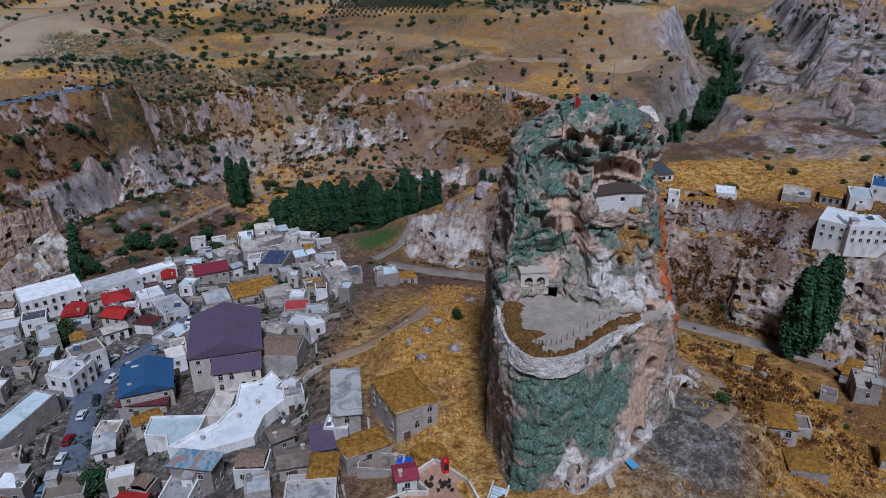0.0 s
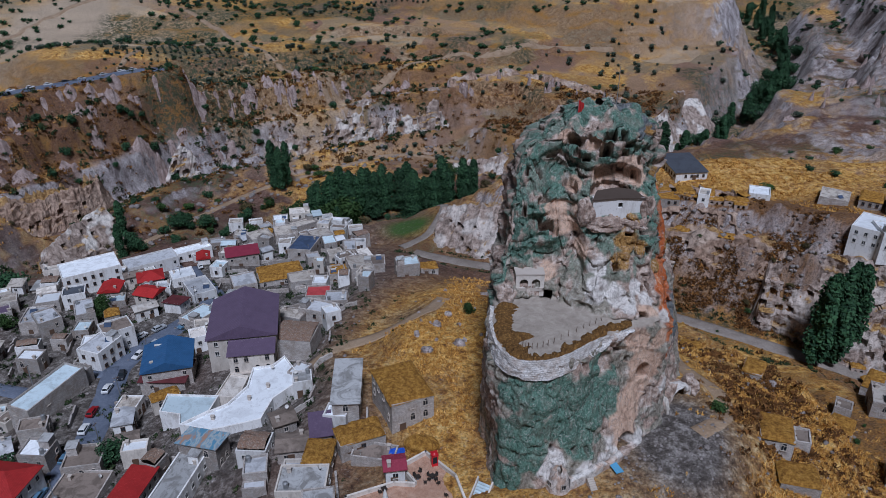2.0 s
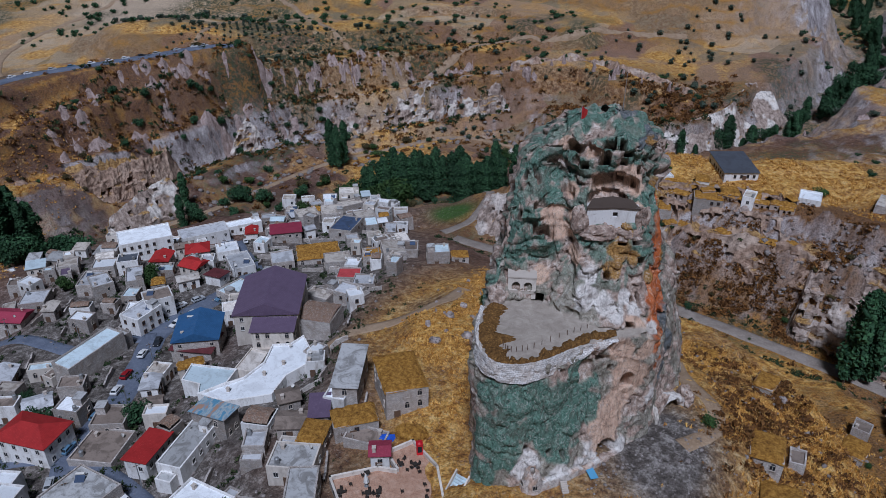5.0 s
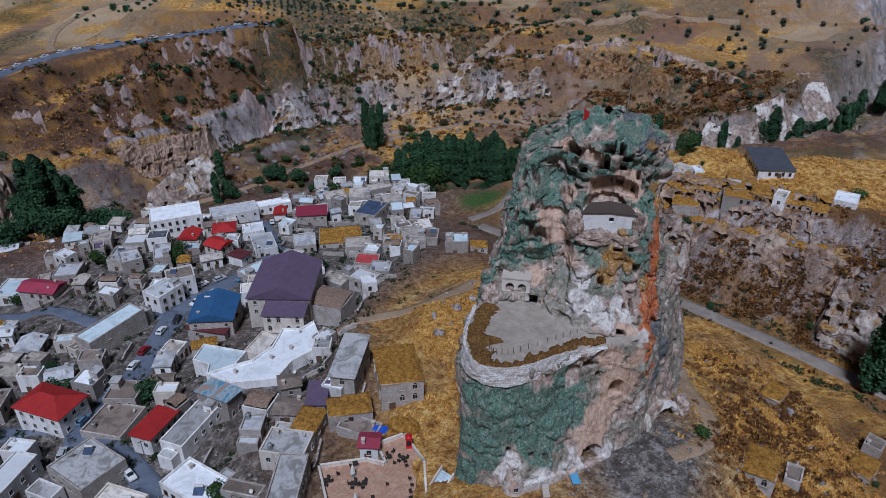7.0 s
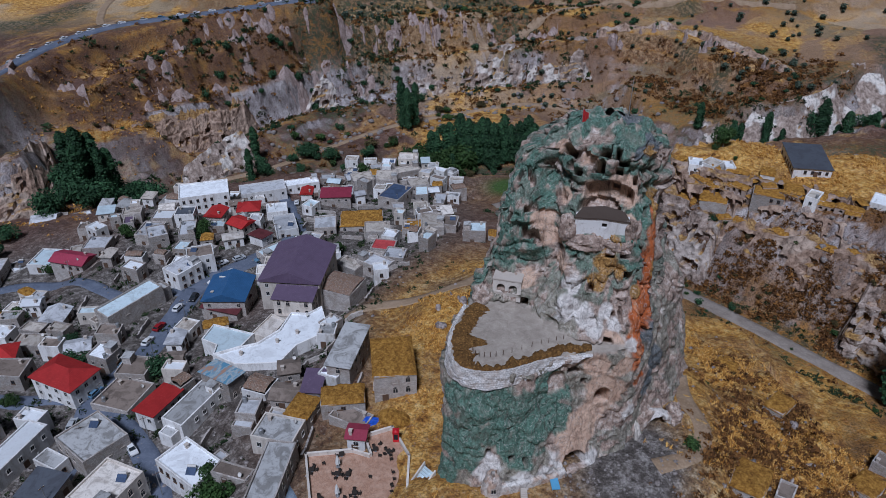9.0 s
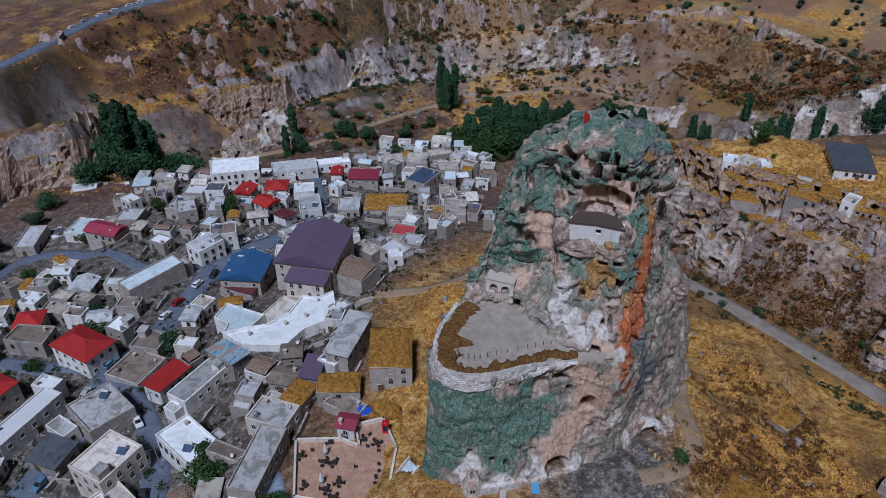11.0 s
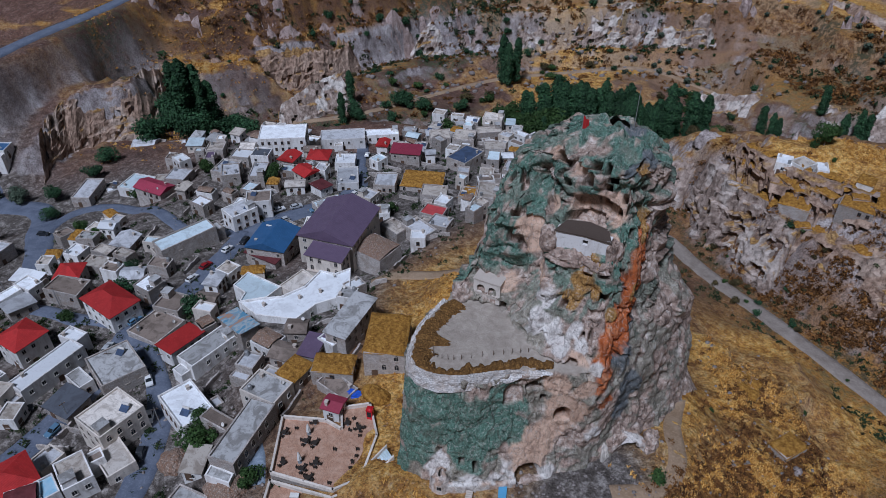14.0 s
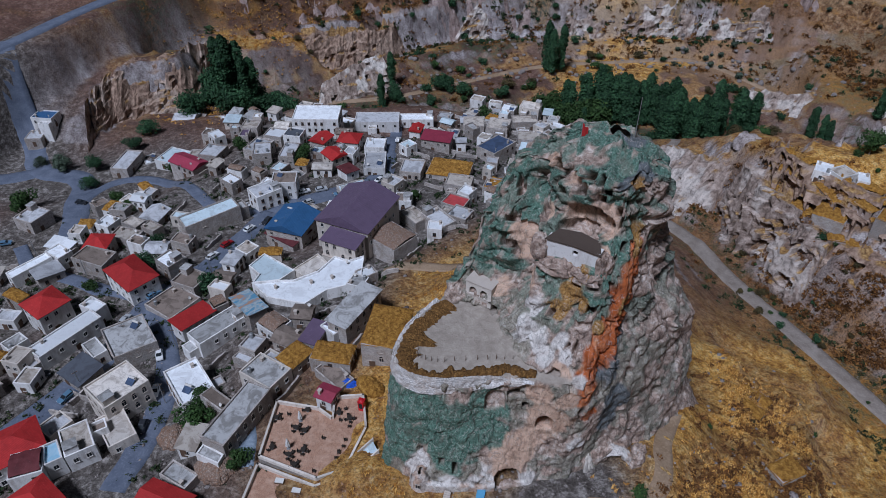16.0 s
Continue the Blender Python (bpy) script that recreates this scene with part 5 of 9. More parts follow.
            part("leg", STAND_LEG, panel, pose(0.8, 0, 0))
    return thing




# ---- masonry and fittings on the castle ----
PALE_STONE = stone_wall("pale_masonry", (0.96, 0.92, 0.89), (0.7, 0.36), 0.6)
RED_CLOTH = plain("red_cloth", (0.45, 0.03, 0.03), 0.8)
BLUE_PAINT = plain("blue_paint", (0.10, 0.34, 0.55), 0.6)
DRY_GRASS = ROOFS["hay"]
# dark brown that imitates the shade of the cavity above the keep wall
CAVITY_SHADE = plain("cavity_shade", (0.075, 0.055, 0.045), 0.95)
RIM_GRASS = rubble_mat("brown_rim_grass", (0.15, 0.07, 0.022), (0.42, 0.22, 0.07))


def rock_mesh(name, rx, ry, rz, seed, material, rough=0.35, detail=3):
    """A weathered boulder."""
    bm = bmesh.new()
    bmesh.ops.create_icosphere(bm, subdivisions=detail, radius=1.0)
    p = np.array([v.co[:] for v in bm.verts])
    n = (fbm(p[:, 0] * 1.1 + seed * 3.1, p[:, 1] * 1.1, p[:, 2] * 1.1, 3, seed) - 0.5) * 2 * rough
    n += (ridged(p[:, 0] * 2.2 + seed, p[:, 1] * 2.2, p[:, 2] * 1.4, 2, seed + 5) - 0.6) * rough * 0.7
    for v, k in zip(bm.verts, n):
        v.co = Vector((v.co.x * rx, v.co.y * ry, v.co.z * rz)) * (1 + k)
    me = bpy.data.meshes.new(name)
    bm.to_mesh(me)
    bm.free()
    me.materials.append(material)
    return me


def arched_wall(w, h, t, arches, base=0.0):
    """A wall with arched openings right through it: (middle, width, sill, spring height)."""
    s = Shape()
    edges = sorted(arches)
    x = -w / 2
    for mid, aw, sill, spring in edges:
        s.box(x, 0, base, mid - aw / 2, t, h)
        if sill > base:
            s.box(mid - aw / 2, 0, base, mid + aw / 2, t, sill)
        n = 8
        pts = [(mid + aw / 2 * math.cos(math.pi * i / n), spring + aw / 2 * math.sin(math.pi * i / n)) for i in range(n + 1)]
        for (x0, z0), (x1, z1) in zip(pts[:-1], pts[1:]):
            p = [(x0, 0, z0), (x1, 0, z1), (x1, 0, h), (x0, 0, h), (x0, t, z0), (x1, t, z1), (x1, t, h), (x0, t, h)]
            s.add(p, [(3, 2, 1, 0), (4, 5, 6, 7), (0, 1, 5, 4), (2, 3, 7, 6)])
        x = mid + aw / 2
    s.box(x, 0, base, w / 2, t, h)
    return s


def loggia():
    thing = tagged(new("loggia"), "cream stone rock-cut loggia with two round arches", "loggia")
    thing.matrix_world = pose(17.2, 117.0, 24.6, 0, 0, 6)
    part("front_wall", arched_wall(5.4, 4.6, 0.5, [(-1.15, 1.6, 1.9, 2.9), (1.15, 1.6, 1.9, 2.9)]).mesh("front_wall", WALLS["cream"], weld=True), thing)
    part("side_wall", Shape().box(-2.7, 0.5, 0, -2.3, 4.2, 4.6).mesh("side_wall", WALLS["cream"]), thing)
    part("side_wall", Shape().box(2.3, 0.5, 0, 2.7, 4.2, 4.6).mesh("side_wall", WALLS["cream"]), thing)
    part("roof", Shape().box(-2.8, -0.12, 4.6, 2.8, 4.2, 4.85).mesh("roof", STONE_TRIM), thing)
    part("parapet", Shape().box(-2.4, -0.16, 1.2, 2.4, -0.003, 1.75).box(-2.5, -0.2, 1.75, 2.5, -0.003, 1.88).mesh("parapet", STONE_TRIM), thing)


def keep_wall():
    thing = tagged(new("keep_wall"), "whitewashed masonry wall with one small window under an overhang", "wall")
    thing.matrix_world = pose(32.7, 121.5, 39.9, 0, 0, 8)
    s = Shape()
    s.box(-4.7, 0, -1, 0.0, 1.6, 3.6)
    s.box(0.9, 0, -1, 4.7, 1.6, 3.7)
    s.box(0.0, 0, -1, 0.9, 1.6, 1.7)
    s.box(0.0, 0, 2.7, 0.9, 1.6, 3.7)
    part("wall", s.mesh("wall", WALLS["white"]), thing)
    # a panel across the opening, coloured like the shade of a room behind
    part("window_recess", Shape().box(0.0, 0.6, 1.7, 0.9, 0.7, 2.7).mesh("window_recess", DARK), thing, label="near-black panel painted as the shade inside the unglazed window")
    # no real roof: an added slab, darkened to pass for the overhang's shaded cavity
    v = [(-5.0, -0.3, 3.5), (0.2, -0.2, 3.75), (5.0, -0.3, 3.6), (-3.6, 2.4, 4.3), (0.2, 2.8, 4.7), (3.6, 2.4, 4.3)]
    part("roof", mesh_of("roof", v + [(x, y, z - 0.2) for x, y, z in v], [(0, 1, 4, 3), (1, 2, 5, 4), (6, 9, 10, 7), (7, 10, 11, 8), (0, 6, 7, 1), (1, 7, 8, 2), (0, 3, 9, 6), (2, 8, 11, 5)], CAVITY_SHADE), thing, label="dark slab painted as the shaded cavity under the overhang")
    for x, y, z, rx, rz, seed in ((5.6, 0.4, 0.9, 1.5, 3.0, 61), (-5.6, 0.4, 0.8, 1.5, 2.8, 62), (-2.6, -0.6, -1.4, 3.0, 1.3, 63), (2.8, -0.6, -1.4, 3.0, 1.2, 64)):
        part("rock_shoulder", rock_mesh("rock_shoulder", rx, 1.6, rz, seed, CASTLE, 0.6, 4), thing, pose(x, y, z))


def retaining_wall():
    """The curved, crumbling white wall that holds the castle's platform."""
    t = np.linspace(0.02, 0.40, 300)
    p = closed_curve(RINGS[5][1], t)
    d = np.gradient(p, axis=0)
    d /= np.linalg.norm(d, axis=1)[:, None]
    o = np.stack([d[:, 1], -d[:, 0]], 1)
    wob = (fbm(p[:, 0] / 2, p[:, 1] / 2, p[:, 0] * 0, 4, 5) - 0.5)
    foot = 20.6 + 2.6 * step01(0.20, 0.40, t) + 2.4 * (fbm(p[:, 0] / 3.5, p[:, 1] / 3.5, p[:, 0] * 0, 3, 8) - 0.5)
    top = 24.5 + wob * 1.3 - 0.5 * step01(0.3, 0.4, t)
    rows = []
    for k in np.linspace(0, 1, 16):
        z = foot * (1 - k) + top * k
        grain = (fbm(p[:, 0] / 0.9, p[:, 1] / 0.9, z / 0.9, 3, 45) - 0.5) * 0.9 + (fbm(p[:, 0] / 3, p[:, 1] / 3, z / 3, 2, 47) - 0.5) * 0.9
        off = 1.25 - 0.5 * k - 1.3 * (k < 0.05) + grain * (0.3 + 0.7 * math.sin(math.pi * min(1, k * 1.1)))
        rows.append(np.column_stack([p + o * off[:, None], z]))
    for off, drop in ((0.35, 0.1), (-0.2, 0.4), (-0.3, 2.0)):
        rows.append(np.column_stack([p + o * (off + wob[:, None] * 0.4), top - drop]))
    g = np.stack(rows)
    chalk = np.clip(0.75 + 0.5 * step01(0.36, 0.46, fbm(g[..., 0] / 2, g[..., 1] / 2, g[..., 2] / 1.4, 4, 91)), 0, 1)
    me = sheet_mesh("retaining_wall", g[..., 0], g[..., 1], g[..., 2], dict(pale=chalk))
    me.polygons.foreach_set("use_smooth", np.zeros(len(me.polygons), dtype=bool))
    me.materials.append(PALE_STONE)
    tagged(new("retaining_wall", me), "crumbling whitewashed retaining wall round the castle platform", "wall", kind="structure")
    # dry grass along its inner side
    rows = []
    for off, lift in ((0.2, -0.2), (-0.3, 0.35), (-0.9, 0.6), (-1.6, 0.5), (-2.3, 0.35), (-3.1, 0.15), (-4.0, -0.4)):
        rag = 0.3 + 1.3 * fbm(p[:, 0] / 2.5 + 9, p[:, 1] / 2.5, p[:, 0] * 0, 4, 55)
        q = p + o * (off * ((0.7 + 0.5 * step01(0.26, 0.1, t)) * rag)[:, None] + wob[:, None] * 2.4)
        rows.append(np.column_stack([q, 24.35 + lift + 1.1 * (fbm(q[:, 0] * 1.4, q[:, 1] * 1.4, q[:, 0] * 0, 3, 15) - 0.5)]))
    g = np.stack(rows)
    me = sheet_mesh("rim_grass", g[..., 0], g[..., 1], g[..., 2])
    me.materials.append(RIM_GRASS)
    tagged(new("rim_grass", me), "dry brown grass along the platform's edge", "grass", kind="stuff")
    fence = tagged(new("post_row"), "row of short weathered posts along the platform", "fence")
    fence.matrix_world = pose(22, 102, 24.4)
    post = Shape().tube(0, 0, -0.3, 1.0, 0.06, 0.05, 6).mesh("post", FRAME_B)
    q = p + o * -3.6
    for k in range(76, 280, 12):
        part("post", post, fence, pose(q[k, 0] - 22, q[k, 1] - 102, 0, 3, 0, k * 20))


def rough_rock(name, rows, pale, seed, grain=0.35):
    """A grid of places roughened like weathered tuff; pale is how much whitewash is left."""
    g = np.stack(rows)
    x, y, z = g[..., 0], g[..., 1], g[..., 2]
    k = (fbm(x / 0.9 + seed, y / 0.9, z / 0.9, 3, seed) - 0.5) * grain * 2
    chalk = np.clip(pale * step01(0.36, 0.52, fbm(x / 1.6, y / 1.6, z / 1.6, 4, seed + 3)), 0, 1)
    me = sheet_mesh(name, x + k, y + k * 0.7, z + k * 0.5, dict(pale=chalk, smooth=0.6 * (1 - chalk)))
    me.materials.append(CASTLE)
    return me


def turret():
    thing = tagged(new("turret"), "broken pink rock-cut turret with small square windows at the castle's foot", "turret")
    thing.matrix_world = pose(22.9, 92.6, 0.2)
    n, rows = 48, []
    a = np.linspace(0, 2 * np.pi, n)
    peak = 4.2 + 1.6 * (fbm(np.cos(a) * 1.3 + 3, np.sin(a) * 1.3, a * 0, 3, 9) - 0.5) * 2 + 0.9 * np.cos(a - 1.2)
    peak[-1] = peak[0]
    for u, r in zip(np.linspace(0, 1, 18), np.interp(np.linspace(0, 1, 18), (0, 0.3, 0.38, 0.75, 0.93, 1), (2.5, 2.3, 1.95, 1.65, 1.3, 0.5))):
        z = -1.5 + (peak + 1.5) * u
        rows.append(np.column_stack([r * np.cos(a), r * 0.9 * np.sin(a), z]))
    part("body", rough_rock("body", rows, 0.8, 9, 0.3), thing)
    for turn in (-60, 25):
        wob = part("window", WINDOWS["stone"][0], thing, pose(0, 0, 0, 0, 0, turn) @ pose(0, -1.82, 1.3))
        part("pane", WINDOWS["stone"][1], wob)


def foot_wall():
    """A low, broken white wall along the castle's foot."""
    line = np.array([(24.5, 92.2), (27, 93.6), (30, 96.2), (33, 98.4), (34.5, 99.6)])
    t = np.linspace(0, 1, 70)
    x, y = np.interp(t, np.linspace(0, 1, 5), line[:, 0]), np.interp(t, np.linspace(0, 1, 5), line[:, 1])
    top = 1.2 + 2.8 * fbm(x / 2, y / 2, x * 0, 3, 23)
    rows = [np.column_stack([x + 0.4 - 0.1 * u, y - 0.4 + 0.1 * u, -1 + (top + 1) * u]) for u in np.linspace(0, 1, 10)]
    rows += [np.column_stack([x - 0.4, y + 0.4, top + 0.1]), np.column_stack([x - 0.7, y + 0.7, top * 0 - 1])]
    tagged(new("foot_wall", rough_rock("foot_wall", rows, 1.0, 23, 0.25)), "low broken whitewashed wall at the castle's foot", "wall")
    thing = tagged(new("stone_steps"), "narrow flight of worn stone steps up to the castle", "steps")
    thing.matrix_world = pose(28.6, 93.4, 0.2, 0, 0, 20)
    for k in range(9):
        part("step", Shape().box(-0.6, -2.6 + k * 0.33, -1.2, 0.6, -2.27 + k * 0.33, 0.2 + k * 0.19).mesh("step", STONE_TRIM), thing)


def shelter():
    """The broken vault of an old rock room, east of the castle."""
    thing = tagged(new("ruined_vault"), "broken pale arch of a fallen rock room", "ruin")
    thing.matrix_world = pose(48.5, 119.5, 1.0, 0, 0, 20)
    n, m = 44, 20
    rows = []
    for j in range(m + 1):
        b = 2 * math.pi * j / m
        a = np.linspace(-0.1, math.pi + 0.1, n)
        r = 3.0 + (0.5 + 0.3 * np.sin(a * 3)) * math.cos(b)
        rows.append(np.column_stack([r * np.cos(a), 1.3 * math.sin(b) * (1.3 - 0.6 * np.cos(a)), r * 1.05 * np.sin(a) - 0.4]))
    part("arch", rough_rock("arch", rows, 1.0, 77, 0.6), thing)
    part("boulder", rock_mesh("boulder", 1.7, 1.0, 3.2, 31, CASTLE, 0.8, 4), thing, pose(-3.4, -2.0, 0.8, 10, 15, 30))
    part("boulder", rock_mesh("boulder", 1.3, 1.0, 2.2, 33, WALLS["cream"], 0.9, 4), thing, pose(-4.6, -3.4, 0.6, -10, 10, 80))
    part("boulder", rock_mesh("boulder", 2.0, 1.4, 1.8, 35, CASTLE, 0.9, 4), thing, pose(4.0, 1.0, 1.5, 0, -15, 70))


def flagpole(x, y, z, tall, cloth):
    thing = tagged(new("flagpole" if cloth else "mast"), "red flag hanging from a thin pole" if cloth else "tall thin grey mast on the castle's top", "flagpole" if cloth else "mast")
    thing.matrix_world = pose(x, y, z)
    part("pole", Shape().tube(0, 0, -3.0, tall, 0.09, 0.05, 8).mesh("pole", METAL), thing)
    if cloth:
        U, V = np.meshgrid(np.linspace(0, 1, 10), np.linspace(0, 1, 14))
        X, Y, Z = U * 1.1, 0.22 * np.sin(U * 9) * (0.4 + U), tall - 0.2 - V * 2.6 - 0.8 * U
        me = sheet_mesh("flag", X, Y, Z)
        me.materials.append(RED_CLOTH)
        part("flag", me, thing)


loggia()
keep_wall()
retaining_wall()
turret()
foot_wall()
shelter()
flagpole(25.2, 134.0, 54.0, 4.6, True)
flagpole(33.0, 138.0, 56.0, 8.0, False)
bench = tagged(new("sign_board"), "pale blue board lying on the castle court", "board")
bench.matrix_world = pose(33.4, 97.0, 1.1, 0, 0, 25)
part("panel", Shape().box(-0.75, -1.4, 0.5, 0.75, 1.4, 0.6).mesh("panel", BLUE_PAINT), bench)
for bx in (-0.6, 0.6):
    part("leg", Shape().box(bx - 0.05, -1.2, -0.8, bx + 0.05, -1.1, 0.5).mesh("leg", METAL), bench)
    part("leg", Shape().box(bx - 0.05, 1.1, -0.8, bx + 0.05, 1.2, 0.5).mesh("leg", METAL), bench)
# ---- the village, roof by roof ----
house(-234.6, 145.2, -32.5, 9.5, 7.1, 32, "flat", "blue", "white")
house(-233.7, 138.3, -39.0, 7.2, 7.7, 40, "flat", "grey", "stone")
house(-204.4, 193.2, -43.7, 9.6, 8.6, 31, "gable", "grey", "stone")
house(-201.2, 197.5, -45.0, 6.4, 6.7, 38, "flat", "beige", "stone")
house(-193.5, 201.7, -44.9, 8.0, 6.6, 53, "flat", "white", "stone")
house(-191.6, 183.2, -44.3, 11.5, 8.4, 32, "flat", "peach", "stone")
house(-181.5, 189.2, -42.2, 10.0, 7.9, 30, "flat", "beige", "stone")
house(-183.6, 150.7, -38.3, 7.2, 14.3, 31, "flat", "grey", "stone")
house(-180.4, 163.6, -41.7, 13.6, 6.7, 68, "flat", "white", "white")
house(-152.6, 160.1, -31.3, 12.9, 7.4, 7, "gable", "crimson", "stone")
house(-150.1, 170.1, -30.4, 8.3, 8.6, 24, "flat", "grey", "stone")
house(-150.6, 186.7, -30.1, 3.8, 6.1, 38, "flat", "purple", "stone")
house(-101.0, 134.4, -17.9, 6.5, 18.5, 167, "flat", "paleblue", "stone")
house(-128.2, 129.7, -27.8, 7.1, 7.2, 22, "gable", "grey", "stone")
house(-127.6, 121.4, -26.6, 6.8, 4.8, 11, "flat", "beige", "stone")
house(-119.4, 123.2, -25.8, 6.3, 4.4, 5, "flat", "beige", "stone")
house(-133.2, 115.5, -25.6, 5.6, 5.8, 15, "flat", "white", "white")
house(-168.8, 105.2, -33.2, 8.4, 8.9, 15, "flat", "grey", "stone")
house(-121.2, 106.1, -22.2, 7.2, 7.2, 37, "hip", "red", "stone")
house(-121.0, 115.0, -24.9, 8.9, 6.0, 22, "flat", "beige", "stone")
house(-112.2, 100.2, -19.8, 6.9, 11.4, 108, "flat", "brown", "stone")
house(-90.2, 100.2, -14.3, 13.4, 8.8, 177, "hip", "red", "white")
house(-98.6, 79.2, -15.2, 9.0, 8.8, 2, "hip", "red", "white")
house(-86.5, 86.4, -14.7, 6.2, 4.0, 8, "flat", "white", "white")
house(-81.9, 76.2, -14.1, 5.4, 17.6, 4, "flat", "white", "white")
house(-123.5, 94.8, -20.5, 6.7, 4.8, 5, "flat", "white", "white")
house(-123.7, 85.9, -20.2, 3.7, 12.3, 0, "flat", "white", "white")
house(-119.8, 88.6, -21.2, 8.1, 7.5, 172, "shed", "grey", "stone")
house(-89.0, 111.5, -16.4, 6.6, 5.7, 3, "flat", "white", "stone")
house(-77.7, 110.5, -17.0, 8.3, 7.2, 15, "flat", "brown", "stone")
house(-60.6, 99.7, -13.0, 5.3, 9.9, 179, "shed", "red", "white")
house(-59.9, 107.2, -13.0, 4.3, 4.2, 79, "tiles", "rubble", "stone")
house(-51.8, 101.2, -12.0, 5.9, 14.2, 176, "flat", "concrete", "white")
house(-49.6, 109.9, -9.4, 8.7, 5.2, 172, "shed", "bluestripe", "stone")
house(-74.7, 102.2, -18.3, 10.5, 10.7, 4, "flat", "brown", "stone")
house(-66.9, 85.2, -12.8, 11.8, 10.5, 164, "flat", "concrete", "stone")
house(-72.3, 78.3, -15.1, 6.6, 3.8, 175, "flat", "concrete", "white")
house(-50.0, 72.9, -7.5, 9.3, 10.8, 178, "flat", "cream", "cream")
house(-42.4, 67.1, -10.7, 9.3, 6.1, 166, "flat", "cream", "cream")
house(-43.9, 59.7, -8.1, 7.9, 5.9, 161, "flat", "beige", "white")
house(-44.8, 54.6, -8.1, 5.4, 3.5, 162, "flat", "skylight", "white")
house(-53.6, 50.5, -8.4, 11.1, 9.4, 76, "hip", "red", "white")
house(-45.9, 50.1, -7.6, 6.4, 6.3, 58, "tiles", "darkred", "white")
house(-35.2, 47.1, -6.7, 7.0, 9.6, 90, "hip", "red", "white")
house(-15.2, 62.0, -5.1, 5.8, 9.5, 106, "gable", "red", "white")
house(-18.5, 67.4, -6.4, 6.8, 4.2, 9, "flat", "concrete", "stone")
house(-39.0, 84.2, -8.6, 11.9, 7.9, 165, "flat", "white", "white")
house(-17.3, 82.1, -0.5, 5.6, 15.9, 14, "flat", "concrete", "stone")
house(-23.5, 94.4, -3.3, 9.2, 6.9, 6, "flat", "concrete", "cream")
house(-22.3, 102.0, -3.2, 5.5, 6.7, 2, "hay", "hay", "stone")
house(-15.4, 107.5, -2.5, 9.2, 5.7, 28, "hay", "hay", "stone")
house(-8.2, 118.2, 1.9, 9.2, 12.9, 28, "hay", "hay", "stone")
house(-20.1, 119.5, 0.2, 5.4, 14.2, 8, "shed", "concrete", "stone")
house(-21.2, 113.3, -2.9, 4.9, 4.1, 175, "flat", "white", "white")
house(-28.6, 105.5, -4.6, 5.9, 4.9, 13, "gable", "brown", "stone")
house(-23.8, 109.5, -3.3, 3.9, 6.6, 17, "shed", "purple", "stone")
house(-74.5, 146.6, -15.6, 12.1, 12.5, 20, "gable", "blue", "stone")
house(-73.9, 143.6, -18.6, 11.6, 8.1, 4, "shed", "darkred", "stone")
house(-57.2, 158.4, -9.8, 17.5, 20.3, 15, "gable", "purple", "cream")
house(-51.0, 145.5, -10.9, 11.2, 5.6, 14, "shed", "purple", "cream")
house(-42.8, 157.9, -13.8, 10.8, 10.3, 178, "tiles", "rubble", "stone")
house(-135.4, 213.3, -26.9, 19.3, 12.4, 38, "flat", "white", "white")
house(-128.1, 241.9, -38.8, 19.8, 9.5, 39, "flat", "grey", "white")
house(-117.2, 256.3, -41.0, 15.4, 5.9, 39, "flat", "white", "white")
house(-106.7, 243.9, -37.3, 4.7, 6.4, 23, "gable", "red", "white")
house(-85.5, 232.1, -28.6, 11.7, 6.6, 24, "shed", "crimson", "stone")
house(-132.5, 197.7, -28.3, 7.2, 6.6, 26, "flat", "slate", "white")
house(-140.1, 194.2, -29.6, 8.0, 7.3, 22, "flat", "white", "stone")
house(-131.7, 180.4, -27.4, 6.8, 8.6, 47, "flat", "grey", "stone")
house(-122.0, 202.6, -29.0, 6.5, 7.5, 13, "gable", "red", "stone")
house(-109.0, 206.1, -25.8, 8.1, 7.5, 29, "hip", "red", "white")
house(-101.2, 190.1, -22.4, 7.1, 6.4, 169, "gable", "red", "cream")
house(-90.8, 186.7, -23.4, 5.8, 5.3, 171, "shed", "darkred", "white")
house(-99.8, 210.9, -27.4, 7.9, 7.4, 34, "flat", "white", "white")
house(-88.2, 198.4, -24.7, 8.0, 11.9, 39, "flat", "grey", "white")
house(-98.5, 155.0, -18.8, 7.3, 9.3, 167, "flat", "grey", "white")
house(-98.3, 163.7, -18.7, 8.4, 7.2, 42, "flat", "brown", "white")
house(-122.1, 186.0, -27.1, 6.1, 10.8, 33, "flat", "grey", "stone")
house(-64.2, 243.3, -29.7, 9.3, 13.3, 175, "flat", "solar", "stone")
house(-65.5, 214.9, -26.8, 15.5, 11.5, 25, "hay", "hay", "stone")
house(-55.0, 206.7, -24.3, 9.3, 7.6, 25, "flat", "beige", "stone")
house(-44.4, 212.7, -24.6, 6.2, 6.8, 22, "flat", "beige", "stone")
house(-36.4, 213.8, -21.6, 8.0, 10.6, 24, "flat", "beige", "stone")
house(-74.9, 204.1, -24.9, 8.0, 8.8, 28, "flat", "grey", "stone")
house(-88.9, 261.9, -36.0, 9.2, 8.7, 36, "flat", "beige", "stone")
house(-79.4, 267.4, -36.2, 9.7, 9.6, 23, "flat", "beige", "stone")
house(-88.1, 288.6, -40.0, 6.8, 6.1, 18, "flat", "white", "stone")
house(-81.6, 297.0, -40.3, 9.4, 7.3, 18, "flat", "cream", "cream")
house(-76.7, 284.4, -40.3, 11.5, 6.8, 41, "flat", "beige", "stone")
